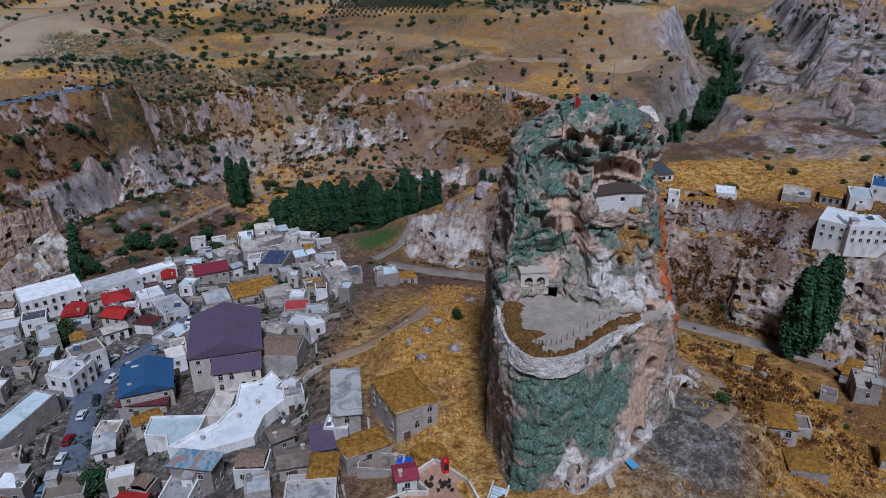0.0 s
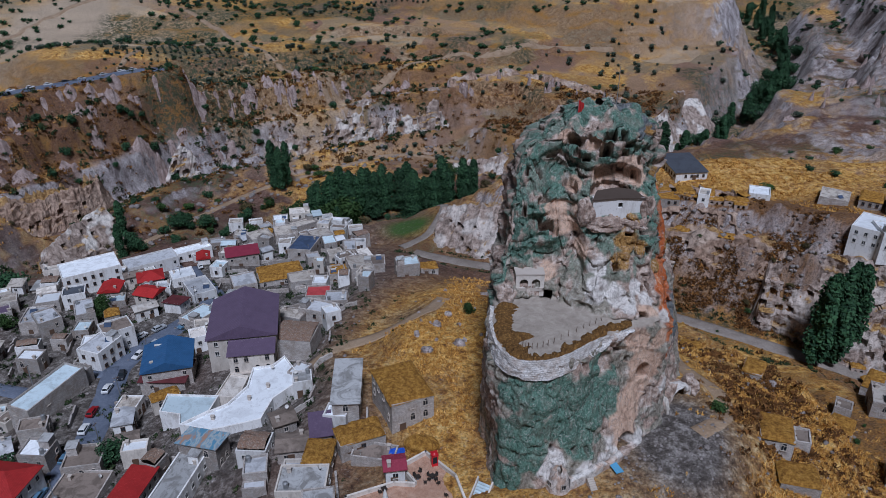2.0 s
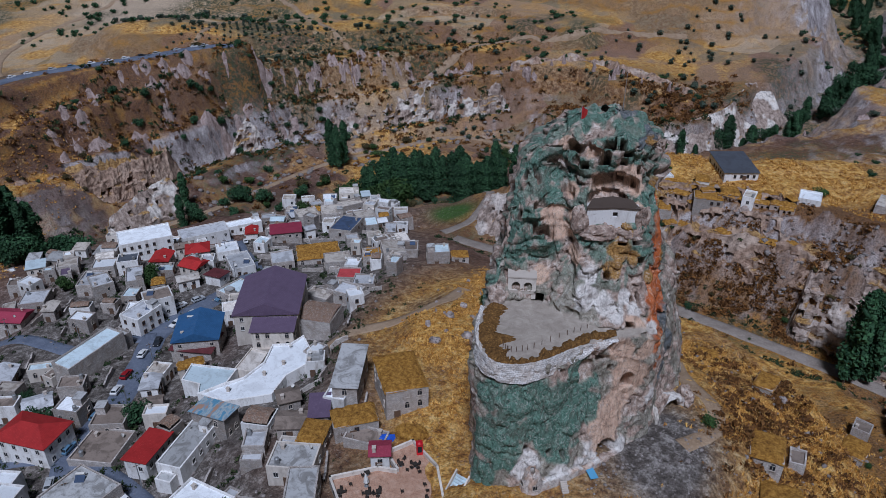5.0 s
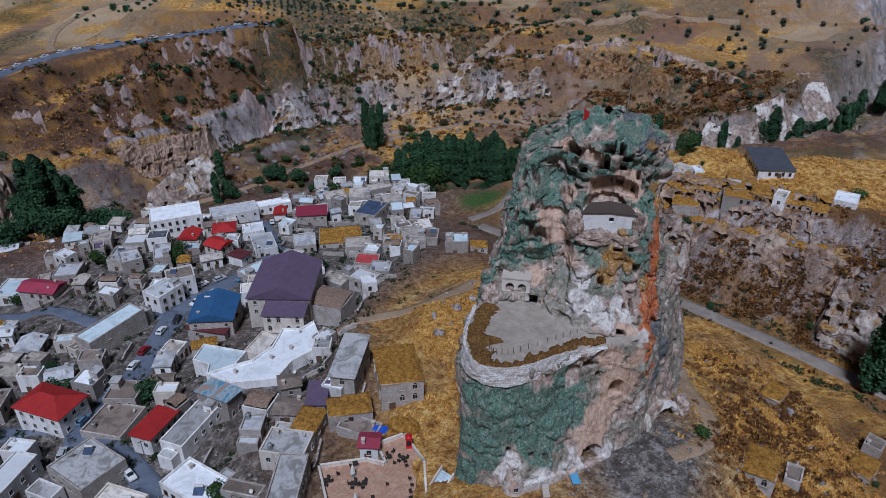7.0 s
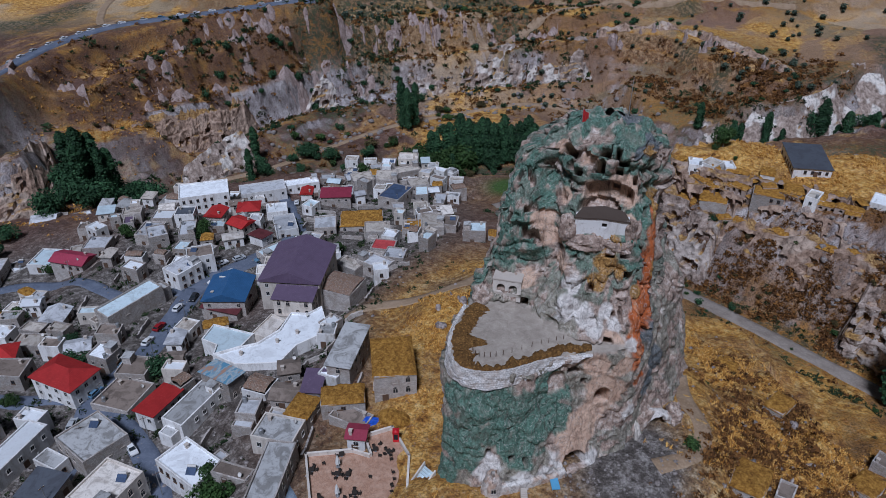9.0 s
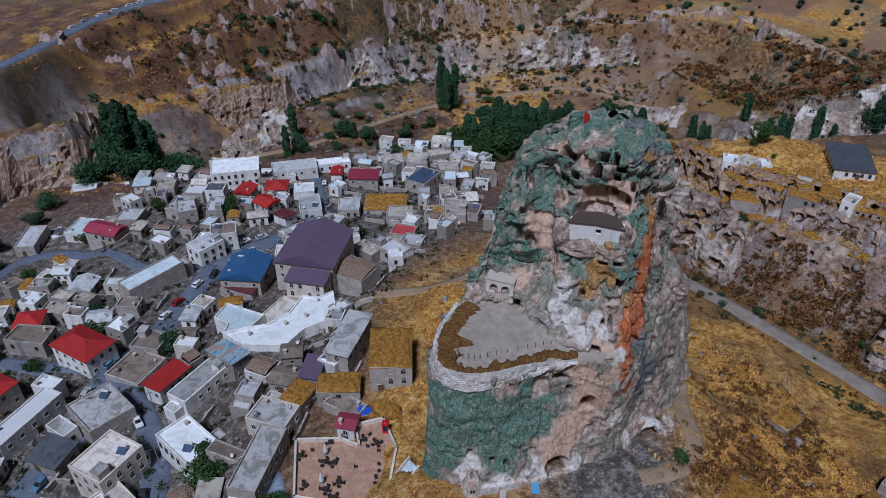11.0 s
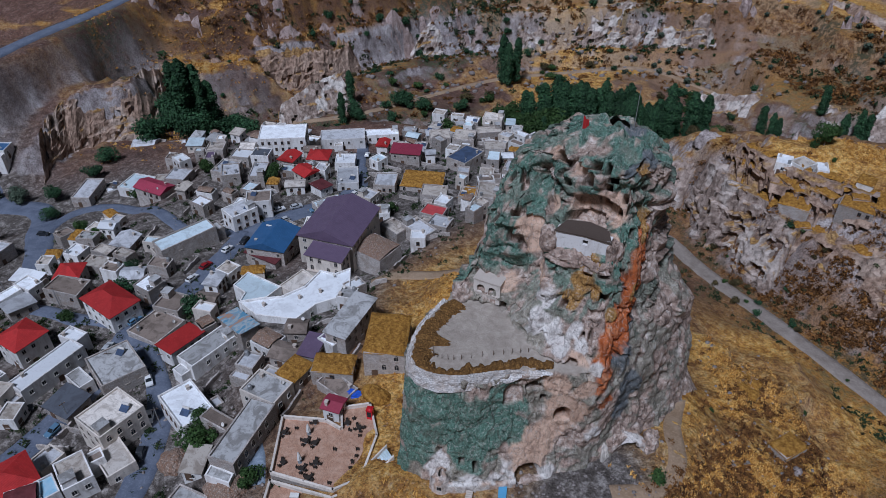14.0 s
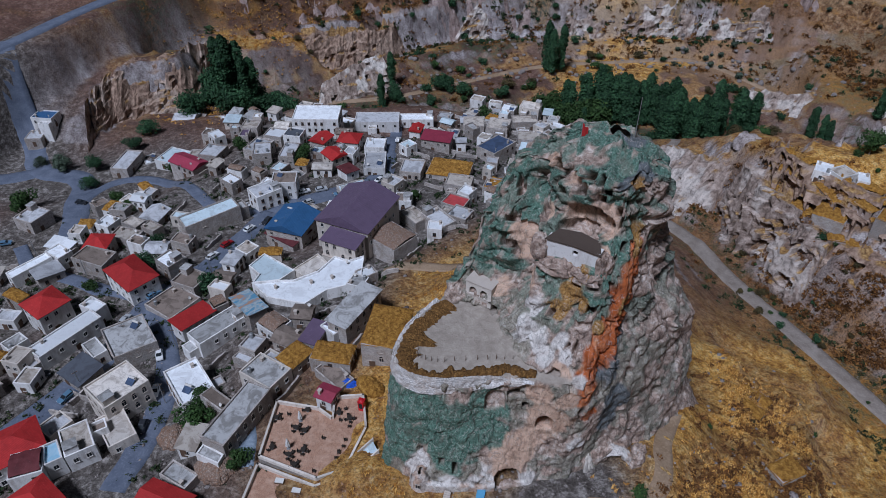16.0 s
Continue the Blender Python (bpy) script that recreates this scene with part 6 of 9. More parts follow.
house(-64.2, 267.5, -36.7, 8.5, 7.8, 36, "flat", "beige", "stone")
house(-57.4, 254.9, -33.6, 5.2, 8.2, 23, "flat", "paleblue", "stone")
house(-48.6, 253.2, -35.0, 4.8, 9.6, 12, "flat", "grey", "stone")
house(-86.8, 243.4, -33.3, 5.4, 8.4, 24, "flat", "grey", "stone")
house(-96.8, 267.8, -39.9, 5.9, 5.7, 42, "gable", "grey", "stone")
house(-19.1, 209.2, -17.9, 7.8, 5.9, 18, "flat", "paleblue", "stone")
house(-12.2, 213.6, -21.4, 5.9, 4.7, 15, "hay", "hay", "stone")
house(-31.8, 217.1, -22.5, 7.4, 7.0, 8, "flat", "brown", "stone")
house(-44.0, 213.9, -24.9, 6.4, 8.7, 9, "hay", "hay", "stone")
house(-45.8, 192.9, -21.4, 7.8, 6.5, 10, "flat", "redtarp", "stone")
house(-38.1, 185.3, -18.6, 7.0, 6.6, 9, "flat", "grey", "stone")
house(-42.0, 178.6, -18.3, 10.8, 6.1, 165, "flat", "grey", "stone")
house(-50.1, 176.4, -19.8, 8.8, 5.8, 169, "flat", "beige", "stone")
house(-79.8, 178.3, -22.6, 10.1, 6.9, 67, "flat", "paleblue", "stone")
house(-11.7, 104.0, -4.6, 8.5, 4.5, 174, "flat", "brown", "stone")
house(-34.4, 99.4, -5.7, 4.7, 5.1, 13, "flat", "grey", "stone")
house(-28.1, 84.2, -6.7, 7.7, 3.2, 2, "flat", "brown", "stone")
house(-68.4, 72.3, -15.1, 7.6, 6.7, 6, "shed", "slate", "stone")
house(-6.8, 97.5, -0.8, 3.6, 3.5, 14, "gable", "crimson", "white")
house(-170.4, 164.1, -37.9, 10.3, 11.2, 16, "flat", "paleblue", "white")
house(-155.2, 193.8, -30.8, 6.9, 6.8, 32, "flat", "beige", "stone")
house(-136.3, 182.3, -28.5, 8.0, 10.0, 15, "flat", "grey", "stone")
house(67.3, 113.5, -0.9, 6.1, 7.9, 166, "hay", "hay", "stone")
house(95.8, 140.6, -21.5, 5.3, 7.0, 149, "hay", "hay", "stone")
house(68.2, 102.8, -2.8, 7.1, 5.8, 170, "hay", "hay", "stone")
house(100.8, 122.6, -18.7, 6.2, 7.1, 157, "hay", "hay", "stone")
house(31.6, 287.5, -21.8, 5.8, 10.7, 10, "flat", "white", "stone")
house(40.2, 283.1, -19.0, 9.0, 15.7, 10, "flat", "beige", "stone")
house(48.0, 266.6, -7.8, 5.1, 6.8, 6, "flat", "white", "white")
house(53.7, 266.9, -7.2, 5.8, 6.8, 150, "flat", "beige", "white")
house(59.7, 268.3, -7.8, 3.6, 5.9, 14, "flat", "white", "white")
house(73.5, 270.5, -9.0, 5.1, 6.1, 175, "hay", "hay", "white")
house(56.4, 253.3, -14.0, 9.4, 8.2, 178, "hay", "hay", "stone")
house(73.4, 251.6, -8.0, 10.0, 6.6, 176, "hay", "hay", "stone")
house(80.9, 253.3, -6.2, 6.2, 6.4, 2, "hay", "hay", "stone")
house(86.7, 248.3, -5.2, 4.0, 6.9, 161, "flat", "beige", "white")
house(46.3, 255.4, -17.5, 9.0, 8.3, 4, "hay", "hay", "stone")
house(89.2, 250.8, -6.0, 3.8, 8.1, 161, "hay", "hay", "white")
house(86.6, 283.6, -7.1, 13.2, 18.7, 11, "shed", "slate", "white")
house(109.0, 255.8, -7.0, 7.5, 8.9, 163, "flat", "white", "white")
house(132.5, 218.9, -2.4, 9.2, 14.0, 143, "flat", "white", "white")
house(138.3, 213.2, -1.7, 13.2, 10.5, 174, "flat", "white", "white")
house(137.4, 257.6, -8.3, 10.0, 11.2, 153, "flat", "beige", "stone")
house(154.2, 244.8, -3.9, 7.7, 11.8, 157, "flat", "paleblue", "white")
house(148.1, 252.4, -6.3, 7.6, 10.5, 152, "hay", "hay", "stone")
house(167.1, 254.2, -3.0, 6.4, 14.7, 148, "flat", "blue", "white")
house(74.5, 117.0, -5.9, 3.2, 4.5, 167, "flat", "brown", "stone")
house(75.3, 147.8, -10.8, 4.7, 6.4, 152, "hay", "hay", "stone")
house(100.9, 150.8, -23.5, 4.0, 4.4, 153, "flat", "brown", "stone")
house(117.2, 167.9, -27.4, 4.3, 10.2, 143, "hay", "hay", "stone")
house(111.6, 153.3, -21.7, 5.8, 9.0, 160, "flat", "beige", "stone")
house(131.9, 199.2, -35.8, 4.6, 8.3, 159, "hay", "hay", "stone")
house(139.9, 195.6, -33.0, 5.4, 10.2, 158, "hay", "hay", "stone")


# ---- the close-set smaller houses, yard walls and rubble between them ----
VILLAGE_LINES = [LAND[k] for k in ("street", "side_street", "village_middle", "village_west")]
STREETS = [LAND["street"], LAND["side_street"], [(-82, 100), (-95, 96), (-110, 93), (-130, 88), (-160, 95)], LAND["junction"][:3], [(-172, 122), (-178, 140), (-165, 152), (-140, 150), (-112, 146), (-92, 150)],
           [(-150, 108), (-172, 122), (-192, 134), (-212, 128)], [(-95, 213), (-118, 243), (-128, 252)]]
KEEP_CLEAR = [(-50, 128, 15), (-3, 88, 16), (-60, 126, 8), (-50, 142, 7), (-2.5, 104, 7), (-13.7, 73.5, 5), (-32, 74, 4)]


def gap_to(lines, x, y):
    return min(float(line_distance(np.array([x]), np.array([y]), l)[0]) for l in lines)


def free_spot(rng, r, box, reach):
    for _ in range(400):
        x, y = rng.uniform(*box[:2]), rng.uniform(*box[2:])
        if x > -30 and y > 118 or x + 0.35 * y > 48:
            continue
        if gap_to(VILLAGE_LINES, x, y) > reach or gap_to(STREETS, x, y) < 3.4 + r:
            continue
        if all(math.hypot(x - a, y - b) > (r + c) * 0.86 for a, b, c in FOOT + KEEP_CLEAR):
            return x, y
    return None


def infill():
    rng = random.Random(21)
    roofs = ["grey", "beige", "white", "concrete", "brown", "white", "grey", "beige", "paleblue", "cream"]
    for k in range(125):
        w, d = rng.uniform(3.6, 7.0), rng.uniform(3.4, 6.0)
        s = free_spot(rng, 0.5 * math.hypot(w, d), (-185, -12, 45, 305), 34)
        if not s:
            continue
        kind, roof = rng.choice([("flat", None)] * 7 + [("shed", None), ("gable", None), ("hay", "hay"), ("tiles", "rubble")])
        roof = roof or rng.choice(roofs)
        house(s[0], s[1], ground_z(*s) + rng.uniform(2.7, 5.6), w, d, rng.choice((5, 12, 20, 170, 28, 35)) + rng.uniform(-6, 6), kind, roof, rng.choice(("stone", "stone", "white", "white", "cream")))


def yard_wall(x, y, length, turn):
    thing = tagged(new("yard_wall"), "low weathered rubble-stone yard wall between houses", "wall", "yard walls")
    thing.matrix_world = pose(x, y, 0, 0, 0, turn)
    n = 14
    u = np.linspace(-length / 2, length / 2, n)
    c, s = math.cos(radians(turn)), math.sin(radians(turn))
    g = surface(x + u * c, y + u * s)
    top = g + 1.3 + 0.9 * (fbm(u / 1.5 + x, u * 0 + y, u * 0, 2, 5) - 0.3)
    rows = [np.column_stack([u, u * 0 + o, z]) for o, z in ((-0.25, g - 1), (-0.22, top), (0.22, top), (0.25, g - 1))]
    q = np.stack(rows)
    me = sheet_mesh("wall", q[..., 0], q[..., 1], q[..., 2])
    me.polygons.foreach_set("use_smooth", np.zeros(len(me.polygons), dtype=bool))
    me.materials.append(WALLS["stone"])
    part("wall", me, thing)


def yard_walls():
    rng = random.Random(5)
    for _ in range(110):
        s = free_spot(rng, 1.2, (-185, -12, 45, 300), 34)
        if s:
            yard_wall(s[0], s[1], rng.uniform(4, 9), rng.choice((10, 100, 20, 110)) + rng.uniform(-10, 10))


def stones(name, label, count, place, low, high, material, seed):
    """Loose stones, joined: nobody could count them."""
    rng = random.Random(seed)
    shapes = []
    for k in range(6):
        me = rock_mesh("stone", 1, 0.8, 0.65, 40 + k, material, 0.5, 1)
        shapes.append((np.array([v.co[:] for v in me.vertices]), np.array([p.vertices[:] for p in me.polygons])))
    spots = [place(rng) for _ in range(count)]
    xs, ys = np.array([s[0] for s in spots]), np.array([s[1] for s in spots])
    zs = surface(xs, ys)
    V, Fc, k = [], [], 0
    for x, y, z in zip(xs, ys, zs):
        v, f = rng.choice(shapes)
        s, a = rng.uniform(low, high) * rng.uniform(0.5, 1.0), rng.uniform(0, 6.28)
        c, d = math.cos(a), math.sin(a)
        V.append(v @ np.array([[c, d, 0], [-d, c, 0], [0, 0, 1]]) * s + (x, y, z + 0.15 * s))
        Fc.append(f + k)
        k += len(v)
    me = bpy.data.meshes.new(name)
    V, Fc = np.concatenate(V), np.concatenate(Fc)
    me.vertices.add(len(V))
    me.vertices.foreach_set("co", V.astype(np.float32).ravel())
    me.loops.add(len(Fc) * 3)
    me.loops.foreach_set("vertex_index", Fc.astype(np.int32).ravel())
    me.polygons.add(len(Fc))
    me.polygons.foreach_set("loop_start", np.arange(0, len(Fc) * 3, 3, dtype=np.int32))
    me.update(calc_edges=True)
    me.materials.append(material)
    tagged(new(name, me), label, "stones", kind="stuff")


def near_line(line, spread):
    p = smooth_line(line, 1.0)

    def place(rng):
        q = p[rng.randrange(len(p))]
        return q[0] + rng.gauss(0, spread), q[1] + rng.gauss(0, spread)
    return place


def in_village(rng):
    line = rng.choice(VILLAGE_LINES)
    a = rng.randrange(len(line) - 1)
    t = rng.random()
    return line[a][0] + (line[a + 1][0] - line[a][0]) * t + rng.gauss(0, 14), line[a][1] + (line[a + 1][1] - line[a][1]) * t + rng.gauss(0, 14)


TUFF_STONE = rubble_mat("loose_tuff", (0.33, 0.28, 0.26), (0.52, 0.47, 0.45))
infill()
yard_walls()
stones("rubble", "rubble and litter in the village yards", 1800, in_village, 0.2, 0.7, TUFF_STONE, 1)
stones("talus", "fallen tuff boulders below the eastern cliff", 260, near_line([(86, 238), (98, 230), (112, 221), (126, 211)], 5.0), 0.3, 1.4, TUFF_STONE, 2)
stones("hill_stones", "loose stones on the golden hillside", 240, near_line([(60, 105), (70, 125), (72, 150), (66, 175), (80, 110), (92, 130)], 11), 0.25, 0.8, TUFF_STONE, 3)
stones("valley_boulders", "boulders along the valley", 260, near_line([(-190, 290), (-150, 350), (-115, 395), (-70, 430), (-20, 440), (20, 410)], 14), 0.8, 2.6, TUFF_STONE, 4)
stones("court_stones", "small stones on the castle court", 260, near_line([(32, 94), (46, 103), (56, 114)], 5), 0.15, 0.5, TUFF_STONE, 6)


# ---- the large white house, the hall, the cafe terrace ----
def prism(poly, z, base, rim, wall_mat, roof_mat, thing):
    """Walls on any outline, with a parapet and a sunken deck."""
    n = len(poly)
    c = np.mean(poly, 0)
    p = np.array(poly, float) - thing.matrix_world.translation[:2]
    area = sum(p[i][0] * p[(i + 1) % n][1] - p[(i + 1) % n][0] * p[i][1] for i in range(n))
    if area < 0:
        p = p[::-1]
    inner = []
    for i in range(n):
        a, b, d = p[i - 1], p[i], p[(i + 1) % n]
        e, f = (b - a) / np.linalg.norm(b - a), (d - b) / np.linalg.norm(d - b)
        m = np.array([-e[1] - f[1], e[0] + f[0]])
        inner.append(b + m / max(np.linalg.norm(m), 1e-6) * 0.38)
    zb = thing.matrix_world.translation[2]
    v = [(x, y, base - zb) for x, y in p] + [(x, y, z + rim - zb) for x, y in p] + [(x, y, z + rim - zb) for x, y in inner] + [(x, y, z - 0.06 - zb) for x, y in inner]
    f = []
    for i in range(n):
        k = (i + 1) % n
        f += [(i, k, n + k, n + i), (n + i, n + k, 2 * n + k, 2 * n + i), (2 * n + i, 2 * n + k, 3 * n + k, 3 * n + i)]
    part("wall", mesh_of("wall", v, f, wall_mat), thing)
    part("roof", mesh_of("roof", [(x, y, z - zb) for x, y in inner], [tuple(range(n))], roof_mat), thing)
    return p, z - zb


def windows_along(thing, p, top, rows, gap, style, skip=0.2):
    rng = random.Random(len(p))
    n = len(p)
    for i in range(n):
        a, b = Vector((*p[i], 0)), Vector((*p[(i + 1) % n], 0))
        L = (b - a).length
        count = int(L / gap)
        ang = math.degrees(math.atan2(b.y - a.y, b.x - a.x))
        for r in range(rows):
            for k in range(count):
                if rng.random() < skip:
                    continue
                q = a.lerp(b, (k + 0.5) / count)
                wob = part("window", WINDOWS[style][0], thing, pose(q.x, q.y, top - 2.3 - r * 3.0, 0, 0, ang) @ pose(0, -0.02, 0))
                part("pane", WINDOWS[style][1], wob)


def white_house():
    thing = tagged(new("hotel"), "large whitewashed house with white and pale blue roof terraces", "house")
    thing.matrix_world = pose(-50, 128, -24)
    a = [(-58.6, 117.6), (-51.0, 116.4), (-47.0, 118.0), (-41.0, 121.0), (-40.4, 128.3), (-35.5, 136.4), (-42.5, 145.4), (-44.5, 141.2), (-49.0, 139.8), (-48.1, 132.3), (-50.5, 125.6), (-53.5, 123.0)]
    p, top = prism(a, -13.3, -24, 0.6, WALLS["white"], ROOFS["white"], thing)
    windows_along(thing, p, top, 2, 3.4, "white", 0.45)
    b = [(-65.4, 122.1), (-66.2, 128.5), (-53.8, 128.9), (-53.9, 123.4), (-58.9, 118.2), (-60.4, 121.5)]
    p, top = prism(b, -13.7, -24, 0.5, WALLS["white"], ROOFS["paleblue"], thing)
    windows_along(thing, p, top, 2, 3.4, "white", 0.4)
    c = [(-55, 129.2), (-49.2, 129.0), (-49.4, 137.5), (-54.5, 138.5)]
    prism(c, -14.2, -24, 0.5, WALLS["cream"], ROOFS["cream"], thing)
    for x, y in ((-46, 128), (-43, 133), (-52, 120.5)):
        part("chimney", CHIMNEY_MESH, thing, pose(x + 50, y - 128, top + 0.4))
    part("satellite_dish", DISH_MESH, thing, pose(6, 12, top + 0.4))


def arcade():
    """The arched ground floor before the purple-roofed hall."""
    thing = tagged(new("arcade"), "cream stone arcade of four round arches below the hall", "arcade")
    thing.matrix_world = pose(-50.3, 142.2, -22.5, 0, 0, 14)
    part("wall", arched_wall(11.0, 6.0, 0.5, [(-3.9, 1.9, 0, 2.6), (-1.3, 1.9, 0, 2.6), (1.3, 1.9, 0, 2.6), (3.9, 1.9, 0, 2.6)], -3).mesh("wall", WALLS["cream"]), thing)
    part("cornice", Shape().box(-5.6, -0.12, 6.0, 5.6, 0.6, 6.25).mesh("cornice", STONE_TRIM), thing)


def plank_floor():
    n = Nodes("deck_boards", 0.75)
    sep = n.add("ShaderNodeMapping")
    sep.inputs["Rotation"].default_value = (0, 0, radians(35))
    n.link(n.coords(), sep.inputs[0])
    br = n.add("ShaderNodeTexBrick")
    br.inputs["Brick Width"].default_value, br.inputs["Row Height"].default_value = 1.2, 0.35
    br.inputs["Mortar Size"].default_value = 0.015
    br.inputs["Color1"].default_value = (0.50, 0.29, 0.20, 1)
    br.inputs["Color2"].default_value = (0.34, 0.19, 0.13, 1)
    br.inputs["Mortar"].default_value = (0.18, 0.11, 0.08, 1)
    n.link(sep.outputs[0], br.inputs["Vector"])
    c = n.mix(n.span(n.noise(0.8, 5, 0.65), 0.45, 0.7, 0, 0.6), br.outputs["Color"], (0.62, 0.43, 0.33))
    return n.done(c, br.outputs["Fac"], 0.3, -0.02)


DECK = plank_floor()
CHAIR_M = plain("dark_wicker", (0.035, 0.028, 0.024), 0.8)
CANVAS = plain("white_canvas", (0.68, 0.68, 0.66), 0.9)


def slab(name, poly, z, thick, deck_mat, rim_mat, label):
    thing = tagged(new(name), label, "terrace")
    c = np.mean(poly, 0)
    thing.matrix_world = pose(c[0], c[1], z)
    p = [(x - c[0], y - c[1]) for x, y in poly]
    n = len(p)
    area = sum(p[i][0] * p[(i + 1) % n][1] - p[(i + 1) % n][0] * p[i][1] for i in range(n))
    if area < 0:
        p = p[::-1]
    v = [(x, y, 0) for x, y in p] + [(x, y, -thick) for x, y in p]
    part("base", mesh_of("base", v[:], [(n + i, n + (i + 1) % n, (i + 1) % n, i) for i in range(n)], WALLS["stone"]), thing)
    part("deck", mesh_of("deck", v[:n], [tuple(range(n))], deck_mat), thing, label="warm brown boards")
    for i in range(n):
        a, b = Vector((*p[i], 0)), Vector((*p[(i + 1) % n], 0))
        ang = math.degrees(math.atan2(b.y - a.y, b.x - a.x))
        if (b - a).length > 3:
            part("low_wall", Shape().box(0, 0, -0.05, (b - a).length, 0.35, 0.85).box(-0.05, -0.05, 0.85, (b - a).length + 0.05, 0.4, 0.95).mesh("low_wall", WALLS["cream"]), thing, pose(a.x, a.y, 0, 0, 0, ang))
    return thing


def chair_thing():
    thing = tagged(new("cafe_chair"), "dark wicker cafe chair on the terrace", "chair", "cafe chairs")
    part("seat", Shape().box(-0.28, -0.28, 0.38, 0.28, 0.28, 0.5).mesh("seat", CHAIR_M), thing)
    part("backrest", Shape().box(-0.28, 0.22, 0.5, 0.28, 0.3, 0.95).mesh("backrest", CHAIR_M), thing)
    leg = Shape().box(-0.03, -0.03, 0, 0.03, 0.03, 0.4).mesh("leg", CHAIR_M)
    for x in (-0.24, 0.24):
        for y in (-0.24, 0.24):
            part("leg", leg, thing, pose(x, y, 0))
    return thing


def table_thing():
    thing = tagged(new("cafe_table"), "small dark square cafe table", "table", "cafe tables")
    part("tabletop", Shape().box(-0.5, -0.5, 0.7, 0.5, 0.5, 0.76).mesh("tabletop", CHAIR_M), thing)
    part("column", Shape().tube(0, 0, 0.05, 0.7, 0.06, 0.06, 8).mesh("column", METAL), thing)
    part("foot", Shape().tube(0, 0, 0, 0.05, 0.3, 0.28, 10).mesh("foot", METAL), thing)
    return thing


def closed_parasol(x, y, z):
    thing = tagged(new("parasol"), "closed white canvas parasol on the terrace", "parasol", "parasols")
    thing.matrix_world = pose(x, y, z)
    part("pole", Shape().tube(0, 0, 0, 3.3, 0.05, 0.04, 8).mesh("pole", METAL), thing)
    part("base", Shape().tube(0, 0, 0, 0.12, 0.45, 0.4, 12).mesh("base", METAL), thing)
    n, rows = 24, []
    for zz, r in ((0.9, 0.42), (1.4, 0.38), (2.2, 0.28), (2.9, 0.14), (3.25, 0.03)):
        a = np.linspace(0, 2 * np.pi, n)
        k = r * (1 + 0.28 * np.sin(a * 6))
        rows.append(np.column_stack([k * np.cos(a), k * np.sin(a), np.full(n, zz)]))
    g = np.stack(rows)
    me = sheet_mesh("canopy", g[..., 0], g[..., 1], g[..., 2])
    me.materials.append(CANVAS)
    part("canopy", me, thing)


def terrace():
    up = [(-14.8, 90.2), (-6.5, 94.5), (-2.6, 94.5), (-6.1, 98.6), (-1.5, 102.9), (4.8, 97.1), (8.4, 87.3), (5.5, 82.3), (-7.1, 78.7)]
    low = [(-6.6, 77.9), (5.8, 81.5), (8.8, 86.6), (12.5, 80.5), (-1.9, 69.5)]
    slab("terrace", up, -3.3, 5.5, DECK, WALLS["cream"], "cafe terrace with warm brown boards and low cream walls")
    slab("lower_terrace", low, -4.1, 5.5, DECK, WALLS["cream"], "lower cafe terrace with warm brown boards")
    t0, c0 = table_thing(), chair_thing()
    spots = [(-11.6, 87.3), (-8.0, 92.7), (-6.5, 88.1), (-4.6, 88.7), (-1.4, 85.3), (-2.8, 82.8), (-6.7, 81.9), (-0.3, 81.9), (-2.3, 96.2), (0.4, 96.6)]
    rng = random.Random(3)
    made = False
    for k, (x, y) in enumerate(spots):
        ang = rng.uniform(0, 90)
        m = pose(x, y, -3.29, 0, 0, ang)
        if k == 0:
            t0.matrix_world = m
        else:
            copy_thing(t0, m)
        for q in range(rng.choice((2, 3, 4))):
            a = 90 * q + rng.uniform(-15, 15)
            cm = m @ pose(0, 0, 0, 0, 0, a) @ pose(rng.uniform(-0.1, 0.1), 0.85, 0, 0, 0, rng.uniform(-20, 20))
            if not made:
                c0.matrix_world = cm
                made = True
            else:
                copy_thing(c0, cm)
    for x, y in ((-0.4, 89.9), (3.3, 92.4), (4.1, 91.0), (4.4, 89.4), (4.8, 88.2), (3.7, 83.4), (-10.3, 89.6), (-2.1, 97.9), (1.6, 95.2), (-0.8, 95.2)):
        copy_thing(c0, pose(x, y, -3.29, 0, 0, rng.uniform(0, 360)))
    closed_parasol(-7.4, 90.1, -3.29)
    closed_parasol(-4.3, 84.0, -3.29)
    for x, y, mat, word in ((-0.4, 78.1, CANVAS, "white"), (3.7, 78.7, CANVAS, "white")):
        d = tagged(new("day_bed"), "low bench with white cushions on the lower terrace", "bench", "terrace benches")
        d.matrix_world = pose(x, y, -4.09, 0, 0, 30)
        part("frame", Shape().box(-0.9, -0.55, 0, 0.9, 0.55, 0.35).mesh("frame", FRAME_B), d)
        part("cushion", Shape().box(-0.85, -0.5, 0.35, 0.85, 0.5, 0.55).mesh("cushion", mat), d)
    # the red kiosk
    k = tagged(new("red_kiosk"), "bright red call-box kiosk with a domed top", "kiosk")
    k.matrix_world = pose(0.4, 100.3, -3.29, 0, 0, 20)
    part("body", Shape().box(-0.6, -0.6, 0, 0.6, 0.6, 2.5).mesh("body", plain("red_enamel", (0.62, 0.02, 0.03), 0.4)), k)
    part("roof", Shape().box(-0.68, -0.68, 2.5, 0.68, 0.68, 2.7).tube(0, 0, 2.7, 3.0, 0.6, 0.25, 12).mesh("roof", plain("red_lid", (0.5, 0.015, 0.025), 0.4)), k)
    part("pane", Shape().box(-0.42, -0.63, 0.7, 0.42, -0.605, 2.2).mesh("pane", GLASS), k)
